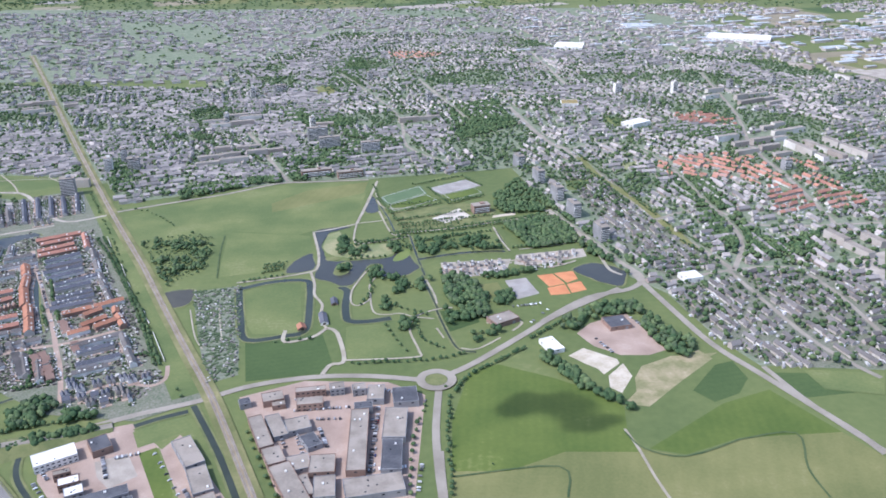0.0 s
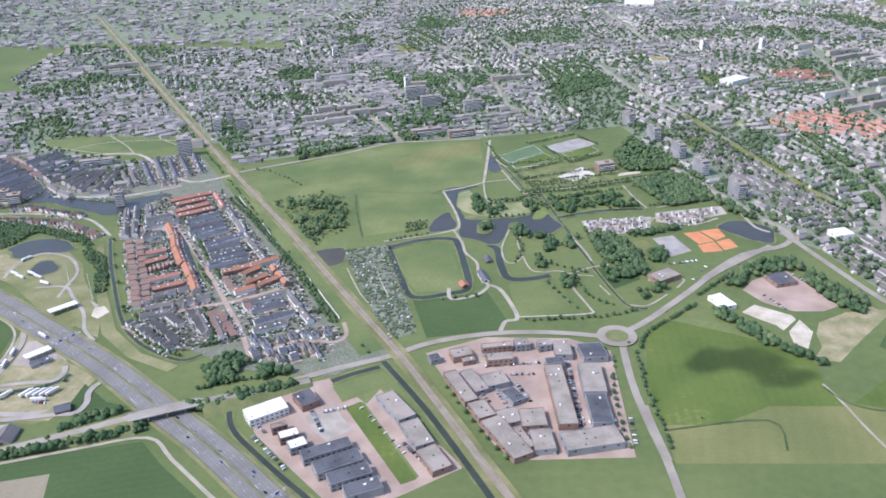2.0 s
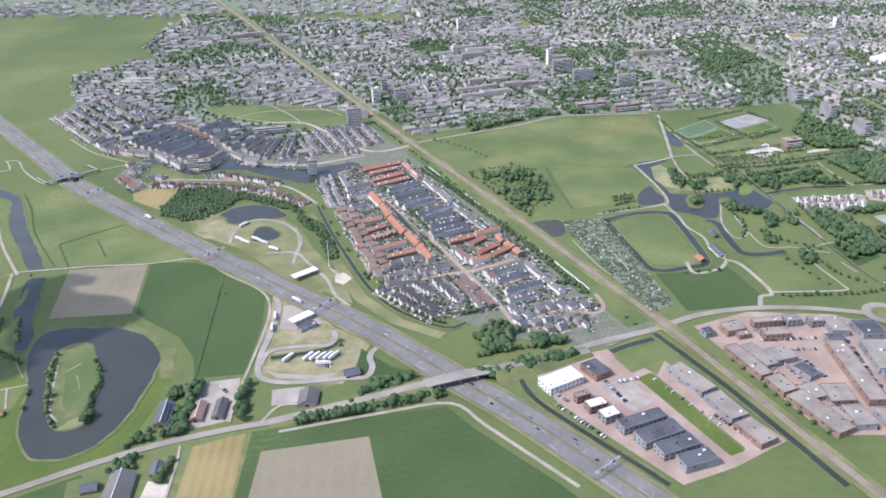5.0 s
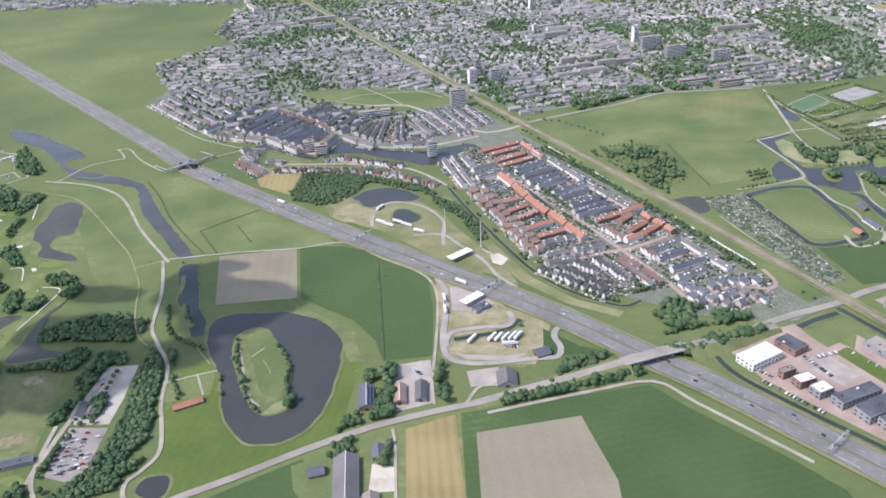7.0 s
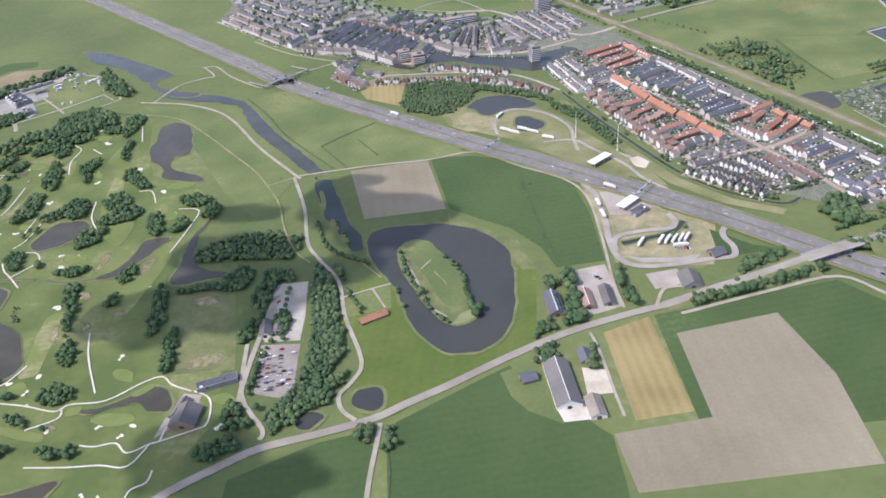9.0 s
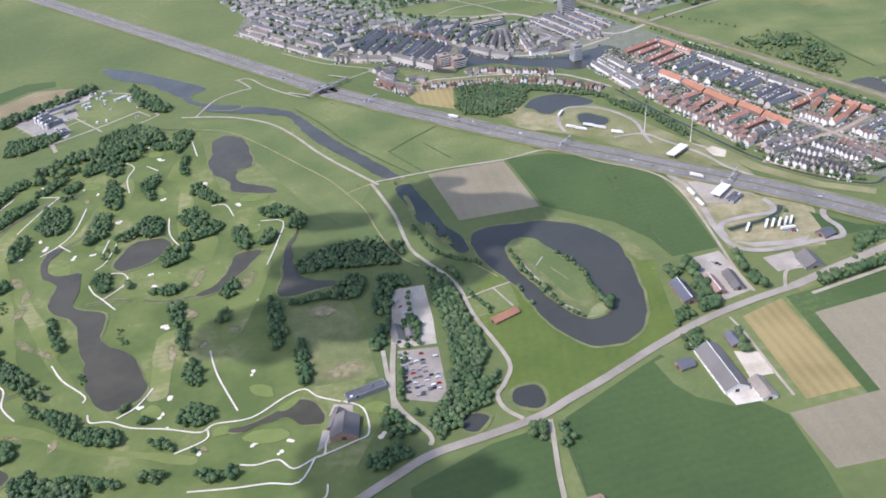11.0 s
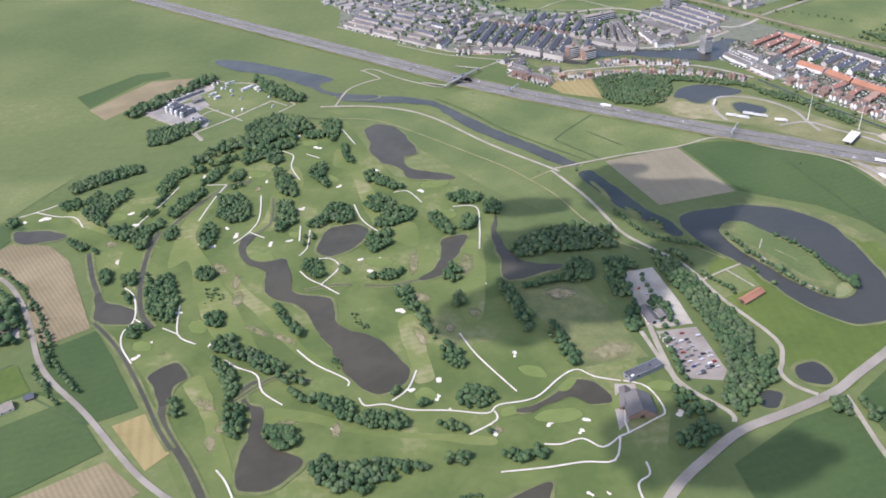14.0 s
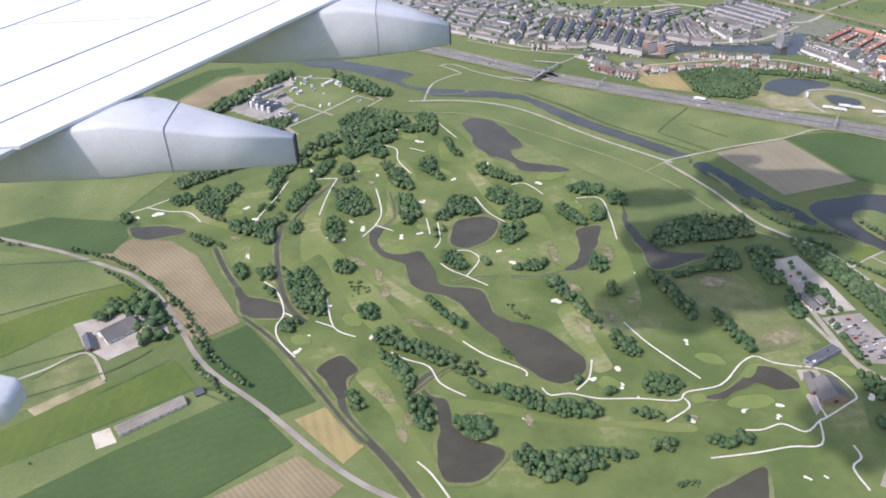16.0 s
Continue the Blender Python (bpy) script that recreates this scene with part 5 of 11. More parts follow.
road('footpath', [(-93, 1092), (-96, 1117), (-110, 1117), (-119, 1092), (-130, 1044), (-129, 1008), (-121, 994), (-111, 999), (-103, 1017), (-107, 1057), (-101, 1082)], 2.6, 0.2, PATH, 'pale park footpath')
road('footpath', [(-103, 1017), (-95, 974), (-78, 966), (-59, 969), (-39, 958), (-15, 953)], 2.6, 0.2, PATH, 'pale park footpath')
road('footpath', [(-121, 850), (-37, 855), (-32, 869), (-45, 919), (-43, 950), (-36, 963), (-12, 979), (10, 984)], 3, 0.2, PATH, 'pale park footpath')
road('footpath', [(-129, 1528), (-138, 1408), (-148, 1300)], 5, 0.2, PATH, 'pale park footpath')
road('footpath', [(-148, 1300), (-182, 1279), (-216, 1264)], 4, 0.2, PATH, 'pale park footpath')
road('footpath', [(-148, 1302), (-105, 1313)], 3, 0.2, PATH, 'pale park footpath')
road('footpath', [(-114, 1360), (-86, 1253), (-65, 1255), (12, 1273), (114, 1308), (188, 1335)], 3, 0.2, PATH, 'pale park footpath')
road('footpath', [(-148, 1297), (-143, 1217), (-107, 1219), (-61, 1238), (-65, 1255)], 3, 0.2, PATH, 'pale park footpath')
road('footpath', [(-127, 1458), (-104, 1375), (-22, 1388)], 3, 0.2, PATH, 'pale park footpath')
road('footpath', [(-11, 927), (-2, 901)], 2.6, 0.2, PATH, 'pale park footpath')
road('footpath', [(19, 875), (39, 873), (69, 900)], 2.6, 0.2, PATH, 'pale park footpath')
road('footpath', [(85, 917), (99, 938), (85, 947), (53, 938)], 3, 0.2, PATH, 'pale park footpath')
road('footpath', [(173, 1361), (204, 1297), (226, 1208), (237, 1150), (242, 1100), (257, 1080)], 5, 0.2, PATH, 'pale park footpath')
road('footpath', [(116, 1179), (168, 1192), (210, 1208)], 2.6, 0.2, PATH, 'pale park footpath')
road('footpath', [(82, 1277), (90, 1223), (101, 1176)], 2.6, 0.2, PATH, 'pale park footpath')
road('footpath', [(-27, 1073), (-15, 1026), (-11, 996)], 3, 0.2, PATH, 'pale park footpath')
road('footpath', [(90, 1133), (135, 1144), (146, 1129), (196, 1150)], 4, 0.2, PATH, 'pale park footpath')
road('footpath', [(1, 1129), (52, 1116), (101, 1129)], 4, 0.2, PATH, 'pale park footpath')
road('footpath', [(111, 1123), (157, 1112), (198, 1133)], 4, 0.2, PATH, 'pale park footpath')
road('cart_path', [(-1710, 896), (-1683, 908), (-1647, 931)], 1.6, 0.2, SHELL, 'white shell cart path')
road('cart_path', [(-1684, 909), (-1655, 893), (-1632, 886), (-1616, 860)], 1.6, 0.2, SHELL, 'white shell cart path')
road('cart_path', [(-1556, 842), (-1551, 858), (-1532, 901), (-1519, 938)], 1.6, 0.2, SHELL, 'white shell cart path')
road('cart_path', [(-1483, 847), (-1472, 894), (-1460, 932)], 1.6, 0.2, SHELL, 'white shell cart path')
road('cart_path', [(-1460, 932), (-1485, 936)], 1.6, 0.2, SHELL, 'white shell cart path')
road('cart_path', [(-1415, 895), (-1413, 840), (-1422, 811), (-1437, 790)], 1.6, 0.2, SHELL, 'white shell cart path')
road('cart_path', [(-1422, 811), (-1404, 795)], 1.6, 0.2, SHELL, 'white shell cart path')
road('cart_path', [(-1396, 1012), (-1381, 996), (-1382, 963), (-1370, 925)], 1.6, 0.2, SHELL, 'white shell cart path')
road('cart_path', [(-1364, 996), (-1346, 980)], 1.6, 0.2, SHELL, 'white shell cart path')
road('cart_path', [(-1316, 1062), (-1300, 1012)], 1.6, 0.2, SHELL, 'white shell cart path')
road('cart_path', [(-1304, 849), (-1295, 810), (-1275, 778)], 1.6, 0.2, SHELL, 'white shell cart path')
road('cart_path', [(-1365, 813), (-1365, 780)], 1.6, 0.2, SHELL, 'white shell cart path')
road('cart_path', [(-1354, 802), (-1356, 766), (-1364, 751)], 1.6, 0.2, SHELL, 'white shell cart path')
road('cart_path', [(-1362, 721), (-1353, 706), (-1340, 693), (-1322, 673)], 1.6, 0.2, SHELL, 'white shell cart path')
road('cart_path', [(-1340, 693), (-1322, 720), (-1330, 738), (-1344, 741)], 1.6, 0.2, SHELL, 'white shell cart path')
road('cart_path', [(-1257, 869), (-1240, 868), (-1226, 838)], 1.6, 0.2, SHELL, 'white shell cart path')
road('cart_path', [(-1192, 821), (-1166, 815), (-1168, 773), (-1175, 727)], 1.6, 0.2, SHELL, 'white shell cart path')
road('cart_path', [(-1540, 725), (-1527, 707), (-1519, 669), (-1526, 648), (-1522, 626), (-1508, 601)], 1.6, 0.2, SHELL, 'white shell cart path')
road('cart_path', [(-1518, 668), (-1510, 660)], 1.6, 0.2, SHELL, 'white shell cart path')
road('cart_path', [(-1478, 683), (-1473, 637), (-1454, 619)], 1.6, 0.2, SHELL, 'white shell cart path')
road('cart_path', [(-1489, 649), (-1474, 638)], 1.6, 0.2, SHELL, 'white shell cart path')
road('cart_path', [(-1424, 591), (-1412, 579), (-1394, 566), (-1387, 543), (-1369, 524)], 1.6, 0.2, SHELL, 'white shell cart path')
road('cart_path', [(-1360, 594), (-1343, 571), (-1316, 547), (-1315, 538)], 1.6, 0.2, SHELL, 'white shell cart path')
road('cart_path', [(-1306, 522), (-1301, 512), (-1285, 511), (-1264, 501), (-1233, 495), (-1204, 487), (-1193, 495), (-1163, 498), (-1137, 519), (-1121, 526), (-1109, 515), (-1089, 506)], 1.6, 0.2, SHELL, 'white shell cart path')
road('cart_path', [(-1256, 548), (-1265, 526), (-1279, 514)], 1.6, 0.2, SHELL, 'white shell cart path')
road('cart_path', [(-1213, 592), (-1201, 557), (-1176, 508)], 1.6, 0.2, SHELL, 'white shell cart path')
road('cart_path', [(-1198, 489), (-1198, 478), (-1221, 466)], 1.6, 0.2, SHELL, 'white shell cart path')
road('cart_path', [(-1166, 447), (-1153, 445), (-1136, 448), (-1123, 437), (-1107, 446), (-1100, 449), (-1099, 461), (-1095, 473)], 1.6, 0.2, SHELL, 'white shell cart path')
road('cart_path', [(-1107, 446), (-1118, 423), (-1141, 425), (-1168, 424), (-1203, 425)], 1.6, 0.2, SHELL, 'white shell cart path')
road('cart_path', [(-1105, 446), (-1076, 459), (-1065, 467), (-1070, 495), (-1087, 506)], 1.6, 0.2, SHELL, 'white shell cart path')
road('cart_path', [(-1416, 461), (-1407, 447), (-1397, 422)], 1.6, 0.2, SHELL, 'white shell cart path')
road('cart_path', [(-1096, 418), (-1097, 406), (-1108, 398), (-1108, 377)], 1.6, 0.2, SHELL, 'white shell cart path')
road('town_street', [(266, 1732), (307, 1550), (358, 1299), (399, 1164), (423, 1089)], 10, 0.9, ASPHALT3, 'grey street through the town')
road('grass_strip', [(286, 1672), (305, 1525), (341, 1416), (366, 1299), (387, 1168)], 16, 0.9, WHEAT2, 'yellow-green avenue with young trees')
road('town_street', [(174, 2137), (227, 1827), (266, 1732)], 14, 0.9, ASPHALT3, 'grey street through the town')
road('town_street', [(-74, 2526), (25, 2146), (65, 1993)], 9, 0.9, ASPHALT3, 'grey street through the town')
road('town_street', [(-463, 1915), (-375, 1700), (-304, 1535)], 8, 0.9, ASPHALT3, 'grey street through the town')
road('town_street', [(460, 1580), (468, 1379), (474, 1218), (424, 1093)], 8, 0.9, ASPHALT3, 'grey street through the town')
road('town_street', [(315, 1054), (414, 1090), (508, 1096), (536, 1011), (542, 899)], 7, 0.9, ASPHALT3, 'grey street through the town')
road('town_street', [(414, 1090), (445, 902), (470, 833), (491, 795)], 7, 0.9, ASPHALT3, 'grey street through the town')
road('town_street', [(270, 3391), (334, 2760), (361, 2412)], 10, 0.9, ASPHALT3, 'grey street through the town')
road('town_street', [(266, 1732), (396, 1770), (471, 1579)], 7, 0.9, ASPHALT3, 'grey street through the town')
road('town_street', [(799, 2550), (736, 2040), (672, 1733), (665, 1498), (647, 1261)], 9, 0.9, ASPHALT3, 'grey street through the town')
road('town_street', [(-329, 2635), (-122, 2092), (-80, 1773), (18, 1640)], 7, 0.9, ASPHALT3, 'grey street through the town')
road('town_street', [(-632, 1849), (-499, 1842), (-354, 1909), (-186, 1825)], 7, 0.9, ASPHALT3, 'grey street through the town')
road('town_street', [(358, 1299), (459, 1350), (528, 1266), (726, 1271)], 8, 0.9, ASPHALT3, 'grey street through the town')
road('town_street', [(196, 2423), (457, 2488), (686, 2389), (977, 2291), (1095, 2018)], 8, 0.9, ASPHALT3, 'grey street through the town')
road('pitch_line', [(-115, 1434), (-48, 1494)], 1.0, 0.2, PAINT, 'white painted line of a sports pitch')
road('pitch_line', [(-48, 1494), (-34, 1452)], 1.0, 0.2, PAINT, 'white painted line of a sports pitch')
road('pitch_line', [(-34, 1452), (-98, 1397)], 1.0, 0.2, PAINT, 'white painted line of a sports pitch')
road('pitch_line', [(-98, 1397), (-115, 1434)], 1.0, 0.2, PAINT, 'white painted line of a sports pitch')
road('pitch_line', [(-97, 1390), (-33, 1445)], 1.0, 0.2, PAINT, 'white painted line of a sports pitch')
road('pitch_line', [(-33, 1445), (-13, 1416)], 1.0, 0.2, PAINT, 'white painted line of a sports pitch')
road('pitch_line', [(-13, 1416), (-88, 1361)], 1.0, 0.2, PAINT, 'white painted line of a sports pitch')
road('pitch_line', [(-88, 1361), (-97, 1390)], 1.0, 0.2, PAINT, 'white painted line of a sports pitch')
road('pitch_line', [(-23, 1483), (41, 1529)], 1.0, 0.2, PAINT, 'white painted line of a sports pitch')
road('pitch_line', [(41, 1529), (67, 1493)], 1.0, 0.2, PAINT, 'white painted line of a sports pitch')
road('pitch_line', [(67, 1493), (-2, 1449)], 1.0, 0.2, PAINT, 'white painted line of a sports pitch')
road('pitch_line', [(-2, 1449), (-23, 1483)], 1.0, 0.2, PAINT, 'white painted line of a sports pitch')
road('pitch_line', [(1, 1442), (58, 1480)], 1.0, 0.2, PAINT, 'white painted line of a sports pitch')
road('pitch_line', [(58, 1480), (71, 1453)], 1.0, 0.2, PAINT, 'white painted line of a sports pitch')
road('pitch_line', [(71, 1453), (16, 1411)], 1.0, 0.2, PAINT, 'white painted line of a sports pitch')
road('pitch_line', [(16, 1411), (1, 1442)], 1.0, 0.2, PAINT, 'white painted line of a sports pitch')
road('ditch', [(-787, 869), (-758, 670)], 2.2, 0.9, DITCH, 'narrow weedy ditch between fields')
road('ditch', [(-1041, 967), (-1014, 996), (-975, 1032)], 2.2, 0.9, DITCH, 'narrow weedy ditch between fields')
road('ditch', [(-1041, 967), (-1019, 933), (-998, 901)], 2.2, 0.9, DITCH, 'narrow weedy ditch between fields')
road('ditch', [(-1180, 1143), (-1136, 1078), (-1100, 1013), (-1055, 951), (-1016, 902)], 2.2, 0.9, DITCH, 'narrow weedy ditch between fields')
road('ditch', [(-995, 983), (-962, 932)], 2.2, 0.9, DITCH, 'narrow weedy ditch between fields')
road('ditch', [(-1155, 1197), (-1126, 1210), (-1111, 1238)], 2.2, 0.9, DITCH, 'narrow weedy ditch between fields')
road('ditch', [(295, 685), (355, 694), (344, 638), (347, 596)], 2.2, 0.9, DITCH, 'narrow weedy ditch between fields')
road('ditch', [(5, 632), (108, 646), (110, 601)], 2.2, 0.9, DITCH, 'narrow weedy ditch between fields')
road('ditch', [(182, 700), (196, 672), (234, 659), (295, 685)], 2.2, 0.9, DITCH, 'narrow weedy ditch between fields')
road('ditch', [(-360, 1254), (-350, 1178), (-332, 1088)], 2.2, 0.9, DITCH, 'narrow weedy ditch between fields')
road('ditch', [(-1792, 720), (-1718, 742), (-1670, 752)], 2.2, 0.9, DITCH, 'narrow weedy ditch between fields')
road('ditch', [(-1753, 586), (-1671, 613), (-1636, 637)], 2.2, 0.9, DITCH, 'narrow weedy ditch between fields')
road('ditch', [(-1766, 631), (-1698, 649)], 2.2, 0.9, DITCH, 'narrow weedy ditch between fields')
road('ditch', [(-1674, 584), (-1618, 618)], 2.2, 0.9, DITCH, 'narrow weedy ditch between fields')
road('ditch', [(-1594, 576), (-1531, 529)], 2.2, 0.9, DITCH, 'narrow weedy ditch between fields')
road('ditch', [(-1403, 1113), (-1379, 1117), (-1325, 1100)], 2.2, 0.9, DITCH, 'narrow weedy ditch between fields')
road('ditch', [(-1821, 815), (-1719, 803)], 2.2, 0.9, DITCH, 'narrow weedy ditch between fields')

# ---- the motorway, its bridge and the railway ----
MOTORWAY = [(-2900, 3080), (-2400, 2540), (-1900, 2000), (-1202, 1274), (-1132, 1197), (-1052, 1125), (-978, 1064), (-910, 1008), (-828, 943), (-754, 888), (-687, 836), (-626, 790), (-570, 744), (-488, 668), (-428, 614), (-338, 520), (-218, 393), (-58, 223), (180, -30), (700, -580), (1600, -1500)]
mid = spline(MOTORWAY, step=6)
KEEP_CLEAR.append((np.array([tuple(v) for v in mid]), 21))


def beside(line, off):
    out = []
    for i, v in enumerate(line):
        d = (line[min(i + 1, len(line) - 1)] - line[max(i - 1, 0)]).normalized()
        out.append(v + Vector((-d.y, d.x)) * off)
    return out


tagged(strip("verge", mid, 40, 1.2, VERGE), "dry grass verge of the motorway", "verge", kind="structure")
for off in (-8.4, 8.4):
    tagged(strip("motorway", beside(mid, off), 13.4, 1.3, ASPHALT), "grey multi-lane motorway carriageway", "motorway", kind="structure")
tagged(strip("median", mid, 3.6, 1.36, VERGE), "dry grass median between crash barriers", "median", kind="structure")


def dashes(line, off, on, gap, width, z):
    """Painted lane marks, joined, along a line."""
    verts, faces = [], []
    side = beside(line, off)
    run, draw = 0.0, []
    for a, b in zip(side[:-1], side[1:]):
        d = (b - a).length
        u = (b - a) / d
        while run < d:
            e = min(run + on, d)
            s = Vector((-u.y, u.x)) * width / 2
            p, q = a + u * run, a + u * e
            k = len(verts)
            verts += [(*(p - s), z), (*(q - s), z), (*(q + s), z), (*(p + s), z)]
            faces.append((k, k + 1, k + 2, k + 3))
            run += on + gap
        run -= d
    return new("lane_marking", mesh_of("lane_marking", verts, faces, PAINT))


for side in (-1, 1):
    for off, on, gap in ((2.1, 60, 0.01), (5.4, 4, 8), (8.7, 4, 8), (12.0, 60, 0.01)):
        tagged(dashes(mid, side * off, on, gap, 0.2 if gap > 1 else 0.4, 1.36), "white painted lane marking", "lane marking", kind="structure")
for off in (-0.9, 0.9, 16.2, -16.2):
    verts, faces = [], []
    line = beside(mid, off)
    for i, v in enumerate(line):
        verts += [(v.x, v.y, 1.3), (v.x, v.y, 2.1), (v.x + 0.15, v.y + 0.15, 2.1), (v.x + 0.15, v.y + 0.15, 1.3)]
        if i:
            k = 4 * i
            faces += [(k - 4, k, k + 1, k - 3), (k - 3, k + 1, k + 2, k - 2), (k - 2, k + 2, k + 3, k - 1)]
    tagged(new("crash_barrier", mesh_of("crash_barrier", verts, faces, STEEL)), "galvanised steel crash barrier", "crash barrier", kind="structure")

RAILWAY = [(-1500, 3050), (-1260, 2610), (-1030, 2180), (-848, 1842), (-650, 1480), (-550, 1300), (-456, 1135), (-378, 990), (-308, 862), (-255, 765), (-195, 640), (-140, 525), (-60, 370), (20, 210), (130, -10), (400, -550), (900, -1500)]
rail_mid = spline(RAILWAY, step=5)
KEEP_CLEAR.append((np.array([tuple(v) for v in rail_mid]), 14))
tagged(strip("railway_verge", rail_mid, 20, 1.1, TRACKSIDE), "yellow-green grass strip beside the tracks", "verge", kind="structure")
tagged(strip("railway_ballast", rail_mid, 8, 1.25, BALLAST), "brown ballast bed of a double railway", "railway", kind="structure")
for off in (-2.9, -1.5, 1.5, 2.9):
    tagged(strip("rail", beside(rail_mid, off), 0.5, 1.4, STEEL), "worn steel rail", "rail", kind="structure")
# woods and single trees
grove([(-1658, 962), (-1638, 986), (-1609, 1006), (-1577, 1007), (-1574, 987), (-1604, 973), (-1632, 954), (-1650, 943)])
grove([(-1658, 917), (-1654, 930), (-1637, 926), (-1631, 913), (-1636, 901), (-1651, 904)])
grove([(-1628, 913), (-1619, 939), (-1598, 932), (-1579, 942), (-1574, 929), (-1582, 910), (-1591, 891), (-1594, 865), (-1589, 854), (-1599, 860), (-1614, 876), (-1624, 891)])
grove([(-1709, 883), (-1708, 894), (-1702, 895), (-1694, 884), (-1696, 872), (-1704, 874)])
grove([(-1545, 930), (-1542, 952), (-1534, 978), (-1521, 986), (-1509, 975), (-1522, 955), (-1527, 933), (-1535, 913)])
grove([(-1555, 863), (-1551, 882), (-1540, 900), (-1532, 917), (-1527, 904), (-1532, 885), (-1543, 864), (-1549, 856)])
grove([(-1520, 862), (-1521, 876), (-1507, 907), (-1489, 928), (-1481, 916), (-1490, 896), (-1502, 874), (-1513, 858)])
grove([(-1582, 837), (-1582, 852), (-1567, 853), (-1546, 840), (-1531, 849), (-1526, 857), (-1519, 849), (-1522, 825), (-1524, 801), (-1531, 791), (-1541, 795), (-1549, 812), (-1569, 822)])
grove([(-1518, 824), (-1513, 835), (-1504, 831), (-1502, 818), (-1505, 807), (-1515, 809)])
grove([(-1476, 809), (-1473, 833), (-1467, 835), (-1460, 821), (-1459, 799), (-1464, 783), (-1472, 784)])
grove([(-1625, 828), (-1620, 833), (-1605, 818), (-1591, 809), (-1583, 796), (-1588, 792), (-1602, 804), (-1616, 815)])
grove([(-1572, 750), (-1568, 758), (-1560, 753), (-1557, 740), (-1561, 730), (-1568, 734)])
grove([(-1528, 736), (-1523, 746), (-1516, 734), (-1512, 708), (-1512, 686), (-1518, 690), (-1524, 710)])
grove([(-1509, 732), (-1506, 742), (-1497, 740), (-1486, 713), (-1478, 682), (-1474, 663), (-1479, 655), (-1490, 657), (-1501, 664), (-1504, 683), (-1502, 701)])
grove([(-1523, 646), (-1518, 654), (-1506, 656), (-1498, 656), (-1494, 649), (-1504, 645), (-1512, 638), (-1519, 636)])
grove([(-1469, 732), (-1466, 746), (-1457, 747), (-1450, 734), (-1451, 723), (-1460, 720), (-1467, 724)])
grove([(-1450, 658), (-1445, 666), (-1434, 662), (-1429, 654), (-1434, 642), (-1442, 639), (-1447, 646)])
grove([(-1467, 905), (-1460, 897), (-1440, 899), (-1429, 876), (-1423, 848), (-1429, 836), (-1448, 834), (-1461, 849)])
grove([(-1493, 940), (-1481, 969), (-1463, 981), (-1463, 964), (-1476, 944), (-1489, 932)])
grove([(-1458, 948), (-1449, 969), (-1438, 959), (-1440, 921), (-1453, 916)])
grove([(-1438, 622), (-1418, 622), (-1413, 604), (-1398, 598), (-1378, 578), (-1359, 567), (-1350, 556), (-1353, 546), (-1368, 550), (-1384, 557), (-1398, 578), (-1410, 588), (-1425, 597), (-1436, 605)])
grove([(-1438, 600), (-1425, 587), (-1413, 570), (-1408, 551), (-1404, 536), (-1399, 515), (-1400, 496), (-1406, 488), (-1413, 498), (-1417, 518), (-1418, 542), (-1427, 569), (-1437, 586)])
grove([(-1368, 543), (-1357, 534), (-1341, 528), (-1325, 525), (-1312, 516), (-1309, 502), (-1314, 496), (-1323, 500), (-1331, 510), (-1342, 516), (-1353, 523), (-1361, 534)])
grove([(-1310, 496), (-1299, 507), (-1289, 498), (-1277, 500), (-1266, 488), (-1267, 482), (-1281, 480), (-1294, 482), (-1304, 488)])
grove([(-1377, 492), (-1373, 499), (-1364, 499), (-1356, 485), (-1354, 476), (-1365, 472), (-1376, 480)])
grove([(-1244, 484), (-1233, 482), (-1219, 473), (-1204, 470), (-1204, 464), (-1219, 467), (-1233, 471), (-1243, 477)])
grove([(-1222, 520), (-1218, 523), (-1208, 517), (-1195, 511), (-1194, 501), (-1205, 494), (-1218, 495), (-1226, 502)])
grove([(-1282, 524), (-1277, 532), (-1272, 532), (-1268, 525), (-1272, 515), (-1279, 512), (-1283, 516)])
grove([(-1257, 504), (-1252, 510), (-1248, 506), (-1249, 500), (-1254, 497)])
grove([(-1386, 664), (-1380, 665), (-1370, 647), (-1363, 632), (-1354, 616), (-1357, 610), (-1366, 620), (-1376, 639)])
grove([(-1267, 669), (-1258, 676), (-1251, 665), (-1247, 641), (-1239, 626), (-1240, 608), (-1232, 594), (-1236, 587), (-1244, 601), (-1250, 624), (-1260, 644), (-1266, 659)])
grove([(-1233, 578), (-1225, 581), (-1216, 563), (-1212, 551), (-1213, 544), (-1225, 546), (-1232, 558)])
grove([(-1214, 644), (-1206, 650), (-1202, 637), (-1206, 631), (-1213, 634)])
grove([(-1452, 1099), (-1437, 1119), (-1405, 1136), (-1389, 1117), (-1389, 1091), (-1413, 1084), (-1436, 1070), (-1448, 1064)])
grove([(-1451, 1042), (-1421, 1066), (-1390, 1088), (-1390, 1068), (-1417, 1038), (-1443, 1018)])
grove([(-1449, 994), (-1431, 1010), (-1406, 1026), (-1383, 1039), (-1379, 1026), (-1398, 1007), (-1391, 980), (-1406, 971), (-1420, 995), (-1442, 980)])
grove([(-1371, 1054), (-1363, 1066), (-1344, 1057), (-1332, 1064), (-1337, 1042), (-1360, 1039)])
grove([(-1346, 1087), (-1325, 1107), (-1318, 1086), (-1322, 1042), (-1330, 1026), (-1340, 1047)])
grove([(-1317, 1005), (-1312, 1016), (-1307, 986), (-1302, 960), (-1308, 953), (-1315, 979)])
